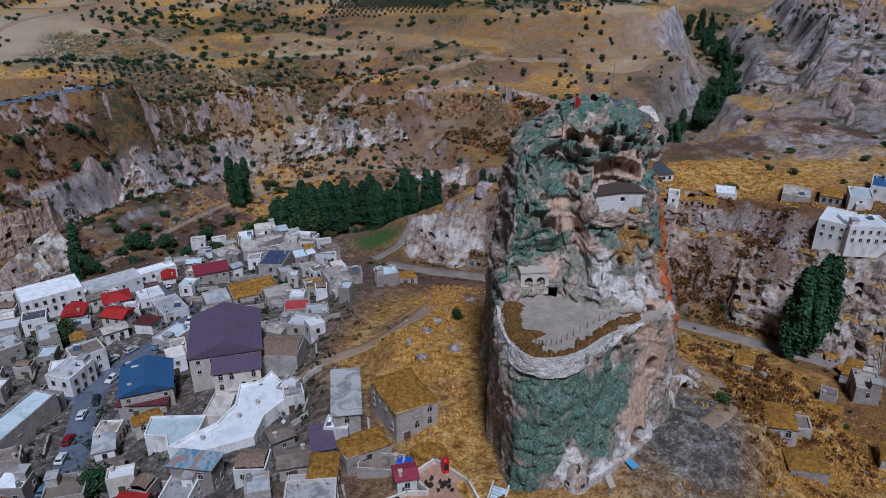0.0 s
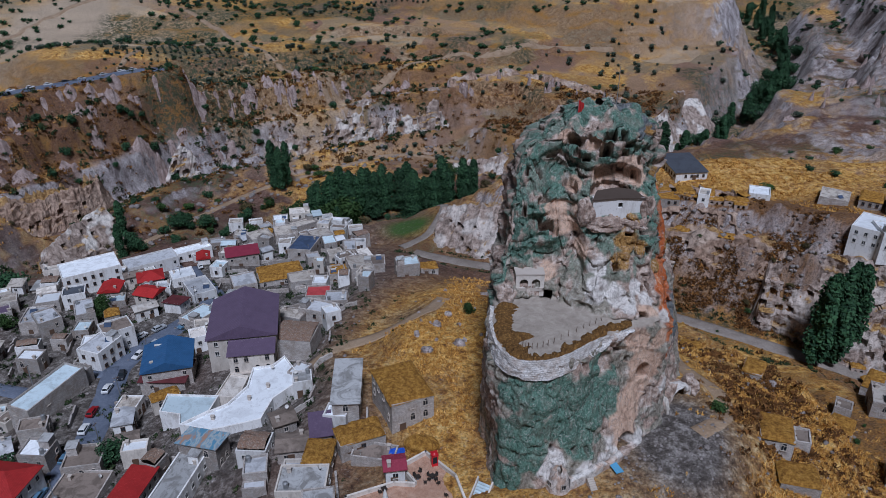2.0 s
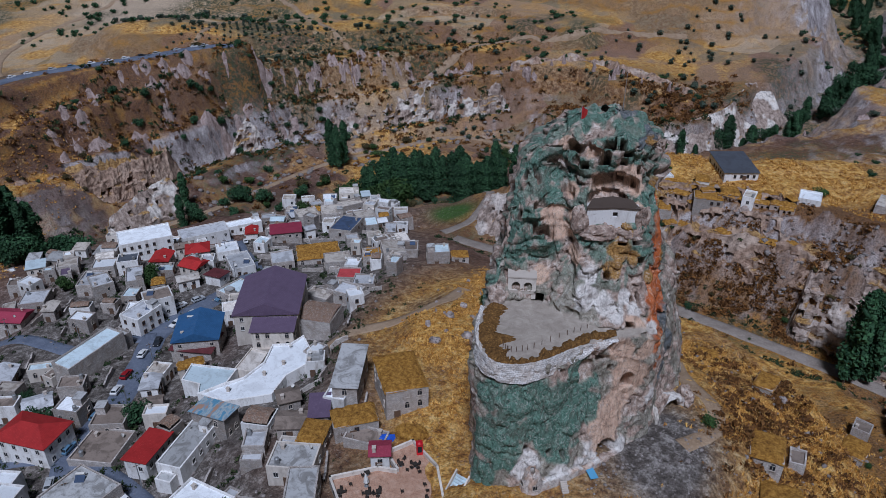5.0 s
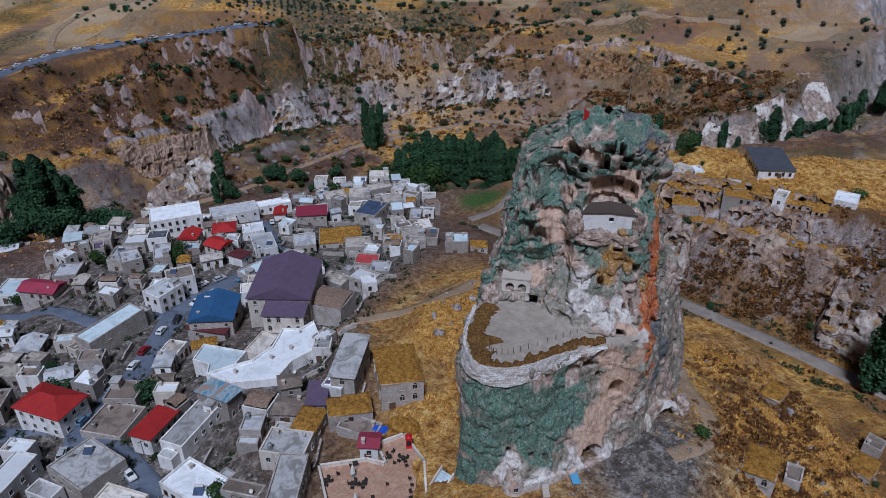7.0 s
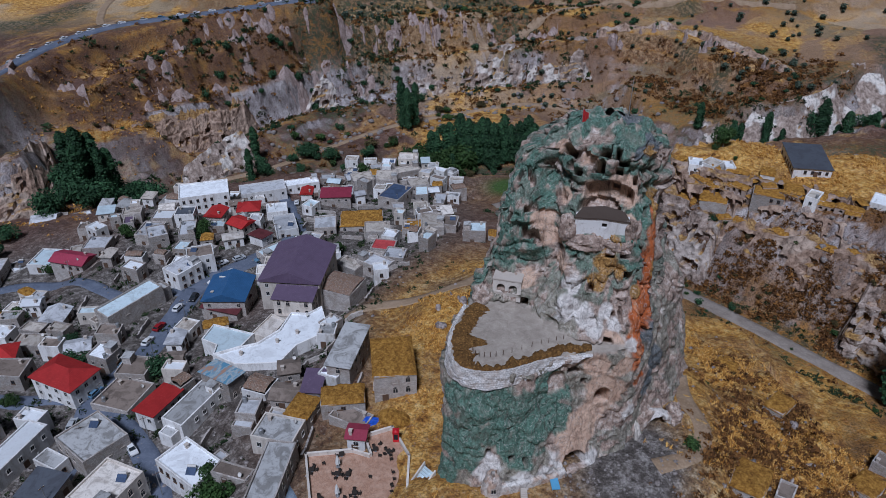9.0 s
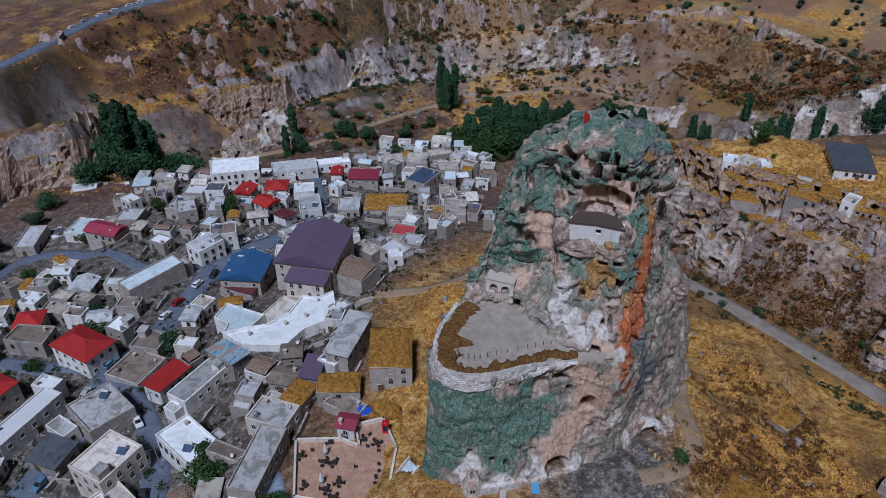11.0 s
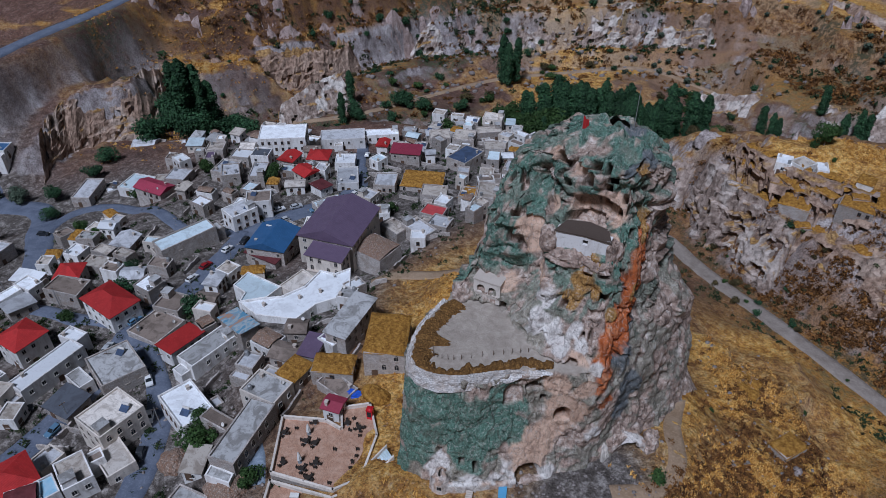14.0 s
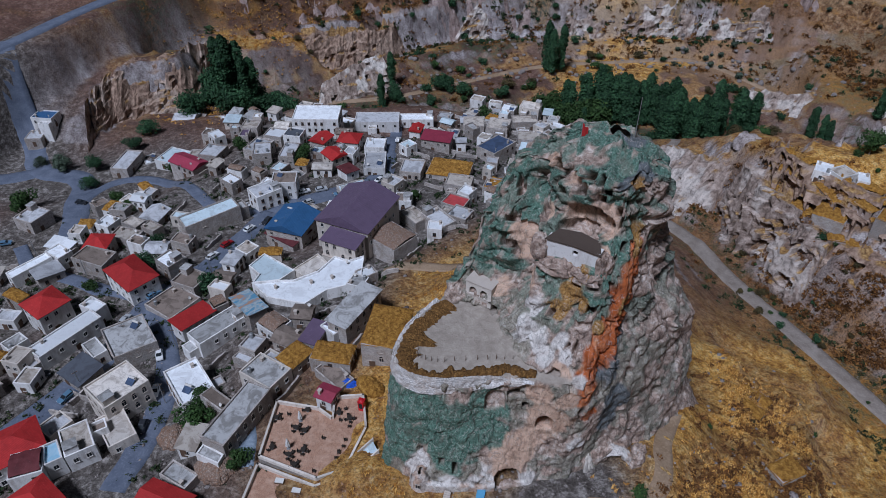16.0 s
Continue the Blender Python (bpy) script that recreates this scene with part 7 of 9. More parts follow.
    # blue tarpaulin heap and straw stack behind the terrace
    t = tagged(new("tarpaulin"), "crumpled bright blue tarpaulin over a heap", "tarpaulin")
    t.matrix_world = pose(-7.5, 104.5, ground_z(-7.5, 104.5), 0, 0, 25)
    part("sheet", rock_mesh("sheet", 2.4, 1.1, 1.0, 3, plain("blue_sheet", (0.015, 0.09, 0.5), 0.5), 0.6, 4), t)
    s = tagged(new("straw_stack"), "rounded stack of golden straw", "straw stack")
    s.matrix_world = pose(-2.5, 106.0, ground_z(-2.5, 106.0))
    part("straw", rock_mesh("straw", 3.4, 2.6, 2.2, 9, DRY_GRASS, 0.25, 4), s)
    for x, y, r, mat, word, name in ((-13.7, 73.5, 4.6, ROOFS["rubble"], "heap of broken clay roof tiles", "tile_heap"), (-32.0, 74.0, 3.6, ROOFS["rubble"], "pile of firewood and broken boards", "wood_pile")):
        h = tagged(new(name), word, "heap")
        h.matrix_world = pose(x, y, ground_z(x, y))
        part("mound", rock_mesh("mound", r, r * 0.9, 2.6, 12, mat, 0.3, 5), h)
    steps = tagged(new("terrace_steps"), "grey stone steps between pale walls beside the terrace", "steps")
    steps.matrix_world = pose(9.2, 92.0, -5.4, 0, 0, -25)
    for i in range(14):
        part("step", Shape().box(-1.3, -4 + i * 0.45, -2, 1.3, -3.55 + i * 0.45, i * 0.32).mesh("step", ROOFS["paleblue"]), steps)
    for sx in (-1.6, 1.3):
        v = [(sx, -4, -2), (sx + 0.3, -4, -2), (sx + 0.3, 2.4, -2), (sx, 2.4, -2), (sx, -4, 0.9), (sx + 0.3, -4, 0.9), (sx + 0.3, 2.4, 5.2), (sx, 2.4, 5.2)]
        part("side_wall", mesh_of("side_wall", v, [(3, 2, 1, 0), (4, 5, 6, 7), (0, 1, 5, 4), (1, 2, 6, 5), (2, 3, 7, 6), (3, 0, 4, 7)], WALLS["cream"]), steps)


white_house()
arcade()
terrace()


# ---- tuff fangs and crags, grass tufts, low scrub: joined, for nobody could count them ----
def crag_mat(name, dark, mid, pale):
    n = Nodes(name, 0.95)
    fine = n.noise(0.5, 7, 0.72, stretch=(1, 1, 0.45))
    c = n.ramp(fine, (0.33, dark), (0.46, mid), (0.64, pale))
    c = n.mix(n.span(n.noise(1.6, 5, 0.75), 0.38, 0.47, 0.75, 0.0), c, tuple(k * 0.35 for k in dark))
    g = n.add("ShaderNodeNewGeometry")
    c = n.mix(n.span(g.outputs["Random Per Island"], 0, 1, 0.0, 0.3), c, tuple(k * 0.8 for k in mid))
    return n.done(c, n.noise(1.3, 6, 0.7), 0.9, 0.5)


CRAG = crag_mat("pale_crag", (0.10, 0.078, 0.072), (0.33, 0.275, 0.26), (0.62, 0.55, 0.53))
CRAG_LILAC = crag_mat("lilac_crag", (0.15, 0.10, 0.09), (0.36, 0.265, 0.24), (0.56, 0.45, 0.42))


def join_many(name, label, kind_word, pieces, material):
    """One mesh out of (vertices, quads) pieces."""
    V, Q, k = [], [], 0
    for v, f in pieces:
        V.append(v)
        Q.append(f + k)
        k += len(v)
    V, Q = np.concatenate(V), np.concatenate(Q)
    me = bpy.data.meshes.new(name)
    me.vertices.add(len(V))
    me.vertices.foreach_set("co", V.astype(np.float32).ravel())
    w = Q.shape[1]
    me.loops.add(len(Q) * w)
    me.loops.foreach_set("vertex_index", Q.astype(np.int32).ravel())
    me.polygons.add(len(Q))
    me.polygons.foreach_set("loop_start", np.arange(0, len(Q) * w, w, dtype=np.int32))
    me.update(calc_edges=True)
    me.materials.append(material)
    tagged(new(name, me), label, kind_word, kind="stuff")


ROCKS = {}


def crags(name, line, count, spread, low, high, seed, blocky=0.3, line_b=None):
    rng = random.Random(seed)
    a = smooth_line(line, 1.0)
    b = smooth_line(line_b, 1.0) if line_b else a
    n, m = 21, 12
    ang = np.linspace(0, 2 * np.pi, n)
    u = np.linspace(0, 1, m)
    idx = np.arange(m * n).reshape(m, n)
    quads = np.stack([idx[:-1, :-1], idx[:-1, 1:], idx[1:, 1:], idx[1:, :-1]], -1).reshape(-1, 4)
    spots = []
    for _ in range(count):
        t = rng.random()
        w = rng.random()
        p = a[int(t * (len(a) - 1))] * (1 - w) + b[int(t * (len(b) - 1))] * w
        spots.append((p[0] + rng.gauss(0, spread), p[1] + rng.gauss(0, spread)))
    zs = surface(np.array([s[0] for s in spots]), np.array([s[1] for s in spots]))
    pieces = []
    for k, ((x, y), z) in enumerate(zip(spots, zs)):
        h = rng.uniform(low, high) * rng.uniform(0.6, 1)
        flat = rng.random() < blocky
        prof = np.where(u < 1, 1 - (0.3 * u ** 2.5 if flat else 0.9 * u ** 1.2), 0.01)
        r = h * rng.uniform(0.26, 0.4) * (1.7 if flat else 1.0)
        A, U = np.meshgrid(ang, u)
        P = np.meshgrid(ang, prof)[1]
        rough = 1 + 0.95 * (fbm(np.cos(A) * 1.4 + k * 7.3, np.sin(A) * 1.4, U * 2.6, 3, seed) - 0.5) + 0.55 * (ridged(np.cos(A) * 2.6 + k, np.sin(A) * 2.6, U * 0.9, 2, seed + 4) - 0.6)
        jag = (fbm(np.cos(A) * 1.6 + k * 3.1, np.sin(A) * 1.6, A * 0, 2, seed + 6) - 0.5) * (0.6 if flat else 0.4)
        sx, sy, turn = rng.uniform(0.7, 1.4), rng.uniform(0.7, 1.1), rng.uniform(0, 3.1)
        lx, ly = r * P * rough * np.cos(A) * sx, r * P * rough * np.sin(A) * sy
        lean = U * U * h * 0.15
        X = x + lx * math.cos(turn) - ly * math.sin(turn) + lean * rng.uniform(-1, 1)
        Y = y + lx * math.sin(turn) + ly * math.cos(turn) + lean * rng.uniform(-1, 1)
        Z = z - 0.55 * h + 1.15 * h * U * (1 + jag * U)
        pieces.append((np.stack([X, Y, Z], -1).reshape(-1, 3), quads))
    ROCKS[name] = ROCKS.get(name, []) + pieces


def fang_row(line, count, low, high, seed):
    """A row of tuff fangs that grow out of the slope, each a long triangular face turned downhill."""
    rng = random.Random(seed)
    p = smooth_line(line, 0.55)
    d = np.gradient(p, axis=0)
    d /= np.linalg.norm(d, axis=1)[:, None]
    o = np.stack([d[:, 1], -d[:, 0]], 1)
    run = np.concatenate([[0], np.cumsum(np.linalg.norm(np.diff(p, axis=0), axis=1))])
    tall, shift = np.zeros(len(p)), np.zeros(len(p))
    for _ in range(count):
        mid, h = rng.uniform(0, run[-1]), rng.uniform(low, high) * rng.uniform(0.45, 1.0)
        k = h * np.clip(1.12 - np.abs(run - mid) / (h * rng.uniform(0.55, 1.0)), 0, 1) ** 0.9
        shift = np.where(k > tall, rng.uniform(-4, 4), shift)
        tall = np.maximum(tall, k)
    tall = tall * (0.75 + 0.5 * fbm(run / 1.2, run * 0, run * 0, 2, seed))
    offs = np.array([-4.0, -2.4, -1.2, -0.5, 0.0, 0.6, 1.4, 2.4, 3.6, 5.0, 6.6, 8.4])
    rise = np.array([-0.5, 0.1, 0.6, 0.9, 1.0, 0.93, 0.78, 0.6, 0.42, 0.25, 0.08, -0.2])
    reach = (0.4 + 0.035 * tall)[None]
    wave = (fbm(np.tile(run / 1.6, (12, 1)), offs[:, None] / 5 + run[None] * 0, run[None] * 0 + offs[:, None] * 0, 3, seed + 2) - 0.5) * 1.6
    X = p[:, 0] + o[:, 0] * (offs[:, None] * reach + shift[None] + wave)
    Y = p[:, 1] + o[:, 1] * (offs[:, None] * reach + shift[None] + wave)
    Z = surface(X, Y) - 0.5 + tall[None] * rise[:, None] + wave * 0.4 * (tall[None] > 0.5)
    me = sheet_mesh("tuff_fangs", X, Y, Z)
    me.materials.append(CRAG_LILAC)
    tagged(new("tuff_fangs", me), "row of pale pink tuff fangs on the earth slope", "rocks", kind="stuff")


def cliff_material(name, dark, mid, light, chalk):
    n = Nodes(name, 0.95)
    fine, tall = n.noise(0.42, 7, 0.72), n.noise(0.5, 6, 0.65, stretch=(1, 1, 0.22), distort=0.5)
    c = n.ramp(n.mix(0.5, fine, tall), (0.36, dark), (0.47, mid), (0.62, light))
    c = n.mix(n.attr("chalk"), c, n.ramp(fine, (0.36, tuple(0.45 * k for k in chalk)), (0.52, chalk)))
    c = n.mix(n.span(n.noise(1.4, 6, 0.75, stretch=(1, 1, 0.6)), 0.34, 0.43, 0.75, 0.0), c, tuple(k * 0.4 for k in dark))
    c = n.mix(n.attr("straw"), c, n.ramp(n.noise(0.9, 5, 0.7), (0.34, (0.10, 0.05, 0.022)), (0.5, (0.32, 0.18, 0.065)), (0.66, (0.58, 0.39, 0.17))))
    return n.done(c, n.mix(0.5, fine, n.noise(1.8, 5, 0.7)), 0.9, 0.6)


CLIFF_GREY = cliff_material("grey_cliff", (0.08, 0.058, 0.048), (0.27, 0.202, 0.168), (0.53, 0.43, 0.375), (0.72, 0.66, 0.61))
CLIFF_PINK = cliff_material("pink_cliff", (0.075, 0.046, 0.034), (0.27, 0.178, 0.132), (0.52, 0.375, 0.29), (0.64, 0.53, 0.45))


def cliff(foot, top, material, seed, label, rough=1.0, caves=30, big=1.5, pale=0.5, back=7.0, teeth=1.0):
    """A rock face between two lines, fluted and ledged, with dark caves cut into it."""
    rng = random.Random(seed)
    f, t = smooth_line(foot, 0.5), smooth_line(top, 0.5)
    n = int(sum(np.linalg.norm(np.diff(f, axis=0), axis=1)) / 0.65)
    u = np.linspace(0, 1, n)
    pick = lambda q: np.stack([np.interp(u, np.linspace(0, 1, len(q)), q[:, k]) for k in (0, 1)], 1)
    f, t = pick(f), pick(t)
    fz, tz = line_level(f[:, 0], f[:, 1], foot)[1] - 3.0, line_level(t[:, 0], t[:, 1], top)[1]
    run = u * n * 0.65
    o = f - t
    o /= np.linalg.norm(o, axis=1)[:, None]
    ends = step01(0, 0.06, u) * step01(0, 0.06, 1 - u)
    tz = fz + (tz - fz) * (0.35 + 0.65 * ends) + teeth * ((fbm(run / 11, u * 0, u * 0, 3, seed) - 0.5) * 6 + (ridged(run / 5, u * 0, u * 0, 2, seed + 1) - 0.6) * 3.5)
    rows = int(np.mean(tz - fz) / 0.5) + 6
    V = np.linspace(0, 1, rows)[:, None]
    Z = fz + (tz - fz) * V
    P = f + 0 * V[..., None] + (t - f) * (V ** 1.4)[..., None]
    S = run + 0 * V
    warp = (fbm(S / 9, Z / 9, S * 0, 3, seed + 2) - 0.5) * 6
    out = (fbm(S / 15, Z / 40, S * 0, 3, seed + 3) - 0.5) * 8 + (ridged((S + warp) / 5.5, Z / 26, S * 0, 3, seed + 4) - 0.6) * 3.4
    out += (((Z + warp) / 4.6) % 1.0 - 0.5) * 1.7 * step01(0.4, 0.55, fbm(S / 7, Z / 7, S * 0, 2, seed + 5)) + (fbm(S / 1.6, Z / 1.6, S * 0, 3, seed + 6) - 0.5) * 1.3
    out = 1.2 + out * rough
    for _ in range(caves):
        s0, v0 = rng.uniform(2, run[-1] - 2), rng.uniform(0.22, 0.85)
        k = int(s0 / run[-1] * (n - 1))
        z0, w, h = fz[k] + (tz[k] - fz[k]) * v0, rng.uniform(0.5, 1.0) * big, rng.uniform(0.6, 1.1) * big
        r = np.maximum(np.abs(S - s0) / w, np.abs(Z - z0) / h)
        out -= (1 - step01(0.88, 1.02, r)) * rng.uniform(3.0, 5.0)
    X, Y = P[..., 0] + o[:, 0] * out, P[..., 1] + o[:, 1] * out
    gx, gy, gz, grass = [X], [Y], [Z], [np.zeros_like(Z)]
    for step, drop in ((0.25, 0.1), (0.55, -0.2), (1.0, 0.0)):
        x, y = X[-1] - o[:, 0] * back * step, Y[-1] - o[:, 1] * back * step
        z = (tz - drop + (fbm(x / 3, y / 3, x * 0, 3, seed + 8) - 0.5) * 1.6) * (1 - step ** 2) + (surface(x, y) - 0.6 * step) * step ** 2
        gx.append(x[None]), gy.append(y[None]), gz.append(z[None]), grass.append(np.full((1, n), 0.9) * step01(0.4, 0.5, fbm(x / 5, y / 5, x * 0, 3, seed + 9)))
    gx, gy, gz, grass = (np.concatenate(k) for k in (gx, gy, gz, grass))
    chalk = pale * step01(0.52, 0.6, fbm(gx / 7, gy / 7, gz / 7, 4, seed + 10)) * (1 - grass)
    shelf = step01(0.53, 0.6, fbm(gx / 6, gy / 6, gz / 3, 3, seed + 11)) * step01(0.35, 0.7, np.gradient(np.vstack([out, out[-1:], out[-1:], out[-1:]]), axis=0) * -1.6)
    me = sheet_mesh("cliff", gx, gy, gz, dict(chalk=chalk, straw=np.maximum(grass, shelf)))
    me.polygons.foreach_set("use_smooth", np.zeros(len(me.polygons), dtype=bool))
    me.materials.append(material)
    return tagged(new("cliff", me), label, "cliff", kind="structure")


def between(a, b, k, dz=0.0):
    return [tuple(p + (q - p) * k for p, q in zip(u, v))[:2] + (u[2] + (v[2] - u[2]) * k + dz,) for u, v in zip(a, b)]


def shifted(line, dx, dy):
    return [(p[0] + dx, p[1] + dy) for p in line]


crags("tuff_fangs", [(-18, 480), (10, 489), (38, 478), (66, 458), (92, 442)], 16, 4, 6, 12, 9, 0.1)
crags("tuff_fangs", [(180, 415), (215, 420), (262, 480), (300, 560), (330, 660)], 150, 24, 6, 16, 17, 0.1, [(235, 380), (300, 420), (360, 520), (390, 650), (400, 720)])
crags("crags", [(64, 108), (74, 116), (82, 130), (76, 150), (66, 168)], 14, 5, 1.0, 2.8, 19, 0.3)
crags("crags", [(-14, 146), (-6, 156), (-2, 172), (4, 190), (-2, 128)], 30, 5, 0.8, 2.4, 21, 0.7)
crags("crags", [(14, 292), (24, 288), (34, 290), (50, 300), (80, 308), (110, 315)], 24, 4, 2, 6, 27, 0.5)
fang_row([(-238, 286), (-218, 320), (-198, 356), (-174, 384), (-152, 406)], 17, 4, 7.5, 5)
fang_row([(-247, 284), (-230, 318), (-207, 358), (-186, 386)], 15, 3, 5.5, 6)
fang_row([(-246, 304), (-228, 338), (-202, 374), (-178, 400)], 12, 2.5, 5, 8)
fang_row([(-176, 404), (-150, 428), (-118, 456), (-84, 474), (-52, 490)], 30, 3.5, 6.5, 12)
fang_row([(-285, 244), (-262, 252), (-248, 270)], 11, 4, 7, 14)

join_many("crags", "pale broken crags of the tuff cliffs", "rocks", ROCKS["crags"], CRAG)
join_many("tuff_fangs", "pale pointed tuff fangs and cones on the slopes", "rocks", ROCKS["tuff_fangs"], CRAG_LILAC)

cliff(LAND["north_cliff_foot"][1:], LAND["north_cliff_top"][1:], CLIFF_GREY, 31, "pale grey tuff cliff with cave openings above the valley", 1.0, 110, 1.8, 0.8)
cliff([(-270, 224, -48), (-240, 238, -54), (-216, 262, -58), (-204, 292, -60), (-190, 330, -60)], [(-286, 236, -26), (-250, 254, -32), (-228, 274, -37), (-214, 300, -40), (-198, 342, -42)], CLIFF_PINK, 41, "rounded pink-grey tuff cliff on the western slope", 1.2, 14, 1.6, 0.15, 9.0)
cliff(LAND["spur_foot"], LAND["spur_top"] + [(-246, 240, -30)], CLIFF_PINK, 51, "pink-grey rock spur with caves beside the road", 1.0, 40, 1.5, 0.5)
cliff(LAND["white_cliff_foot"] + [(150, 462, -40)], LAND["white_cliff_top"][:3] + [(142, 484, -22)], CLIFF_GREY, 61, "smooth pale wall of tuff under the far bowl", 0.35, 4, 1.2, 1.0, 6.0, 0.12)
cliff([(-30, 474, -33), (-6, 480, -33), (20, 484, -33), (52, 464, -35), (84, 444, -38)], [(-32, 486, -22), (-8, 494, -20), (22, 499, -18), (60, 478, -21), (94, 452, -25)], CLIFF_PINK, 71, "low weathered tuff ledge along the far terrace", 0.9, 10, 1.2, 0.6)
cliff([(-24, 398, -64), (16, 396, -62), (58, 392, -59)], [(-20, 410, -53), (20, 410, -50), (62, 408, -46)], CLIFF_GREY, 81, "low pale tuff cliff behind the poplars", 0.9, 14, 1.3, 0.7)
cliff(LAND["east_cliff_foot"][:3] + [(60, 233, -39)], LAND["east_terrace_edge"][:3] + [(63, 243, -18)], CLIFF_GREY, 91, "grey and rust-stained cliff above the gravel lane", 0.9, 40, 1.5, 0.45)
cliff([(56, 241, -29), (76, 232, -28), (94, 225, -25), (108, 218, -21)], [(60, 245, -18), (78, 238, -17), (97, 229, -15), (112, 221, -12)], CLIFF_PINK, 95, "weathered pink cliff above the rust-brown slope", 0.8, 24, 1.5, 0.4)
cliff(between(LAND["east_terrace_edge"], LAND["east_cliff_top"], 0.25, -1.0)[:6], between(LAND["east_terrace_edge"], LAND["east_cliff_top"], 0.62, 1.0)[:6], CLIFF_PINK, 101, "honeycombed pink cliff of old cave dwellings", 0.6, 130, 1.5, 0.3, 6.0, 0.35)
cliff(between(LAND["east_terrace_edge"], LAND["east_cliff_top"], 0.75, 0.0)[:6], between(LAND["east_terrace_edge"], LAND["east_cliff_top"], 1.05, 2.2)[:6], CLIFF_PINK, 111, "upper row of old cave dwellings under the plateau", 0.5, 60, 1.3, 0.3, 6.0, 0.3)
cliff([(-190, 262, -62), (-182, 282, -60), (-170, 304, -58)], [(-197, 268, -56), (-191, 284, -48), (-182, 304, -42)], CLIFF_GREY, 131, "leaning pale tuff slab with an old arch above the valley path", 0.7, 10, 1.5, 1.0, 5.0, 0.6)
cliff([(-20, 274, -44), (-6, 266, -43), (8, 261, -43), (18, 264, -43)], [(-16, 290, -34), (-2, 286, -28), (10, 281, -26), (22, 284, -26)], CLIFF_GREY, 141, "pale rock outcrop beside the gravel lane", 0.9, 10, 1.2, 0.6)
cliff([(96, 208, -41), (116, 199, -41), (140, 186, -42)], [(104, 230, -18), (124, 217, -13), (148, 200, -9)], CLIFF_GREY, 121, "broken grey rock slope above the lane", 1.5, 24, 1.2, 0.4)


def tufts(name, label, lines, count, spread, low, high, material, seed, grass=True, clear=None):
    """Tussocks of grass blades, or low scrub of small leaf sprays."""
    rng = np.random.default_rng(seed)
    ps = np.concatenate([smooth_line(l, 1.0) for l in lines])
    xy = ps[rng.integers(0, len(ps), count)] + rng.normal(0, spread, (count, 2))
    if clear is not None:
        xy = xy[line_distance(xy[:, 0], xy[:, 1], clear) > 4.5]
    patchy = fbm(xy[:, 0] / 9, xy[:, 1] / 9, xy[:, 0] * 0, 3, seed) > 0.44
    xy = xy[patchy]
    base = np.column_stack([xy, surface(xy[:, 0], xy[:, 1])])
    s = rng.uniform(low, high, len(xy)) * rng.uniform(0.5, 1, len(xy))
    k = 12 if grass else 24
    base, s = np.repeat(base, k, 0), np.repeat(s, k)
    n = len(base)
    a, b = rng.uniform(0, 2 * np.pi, n), rng.uniform(0, 2 * np.pi, n)
    if grass:
        root = base + np.column_stack([np.cos(a), np.sin(a), a * 0]) * (s * rng.uniform(0, 0.8, n))[:, None]
        tip = root + np.column_stack([np.cos(b) * 0.55, np.sin(b) * 0.55, rng.uniform(0.35, 0.9, n)]) * s[:, None]
        side = np.column_stack([-np.sin(b), np.cos(b), b * 0]) * (0.17 * s)[:, None]
        V = np.stack([root - side, root + side, tip], 1)
    else:
        up = rng.uniform(0, 1, n)
        flat = np.sqrt(1 - up * up)
        mid = base + np.column_stack([np.cos(a) * flat, np.sin(a) * flat, up * 0.8]) * (s * rng.uniform(0.6, 1.0, n))[:, None]
        V = mid[:, None] + rng.normal(0, 0.3, (n, 3, 3)) * s[:, None, None]
    join_many(name, label, "grass" if grass else "scrub", [(V.reshape(-1, 3), np.arange(n * 3).reshape(-1, 3))], material)


def tuft_mat(name, dark, mid, light):
    n = Nodes(name, 1.0)
    g = n.add("ShaderNodeNewGeometry")
    c = n.ramp(g.outputs["Random Per Island"], (0.0, dark), (0.5, mid), (1.0, light))
    return n.done(n.mix(n.span(n.noise(0.4, 4), 0.4, 0.6, 0.5, 0.0), c, dark))


GOLD_TUFT = tuft_mat("gold_tuft", (0.26, 0.10, 0.02), (0.64, 0.32, 0.07), (0.88, 0.58, 0.20))
RUST_TUFT = tuft_mat("rust_tuft", (0.06, 0.028, 0.012), (0.19, 0.08, 0.025), (0.34, 0.16, 0.05))
MOSS_TUFT = tuft_mat("green_tuft", (0.010, 0.022, 0.009), (0.03, 0.055, 0.022), (0.08, 0.095, 0.04))
LANE = LAND["lane"]
HILL = [[(62, 112), (68, 120), (71, 140), (66, 160), (62, 178)], [(74, 108), (80, 128), (78, 150), (70, 172)], [(88, 108), (92, 130), (86, 156)], [(62, 98), (70, 101), (76, 104)]]
tufts("grass_tufts", "golden dry grass tufts on the hillside east of the castle", HILL, 9000, 5.5, 0.3, 1.1, GOLD_TUFT, 1, True, LANE)
tufts("grass_tufts", "golden dry grass tufts on the ridge beside the village", [[(-14, 142), (-8, 152), (-2, 166), (0, 184), (5, 205)], [(-2, 112), (0, 126), (-4, 140)], [(12, 78), (24, 82), (40, 87)]], 3600, 5, 0.3, 1.0, GOLD_TUFT, 2, True)
tufts("scrub_tufts", "rust-brown scrub on the slopes beside the gravel lane", [[(80, 224), (96, 214), (114, 204), (136, 192)], [(58, 244), (86, 234), (108, 222), (132, 208)], LAND["east_cliff_foot"], [(66, 112), (74, 130), (72, 155)], [(66, 236), (96, 226), (122, 210)]], 6000, 6, 0.3, 1.7, RUST_TUFT, 3, False, LANE)
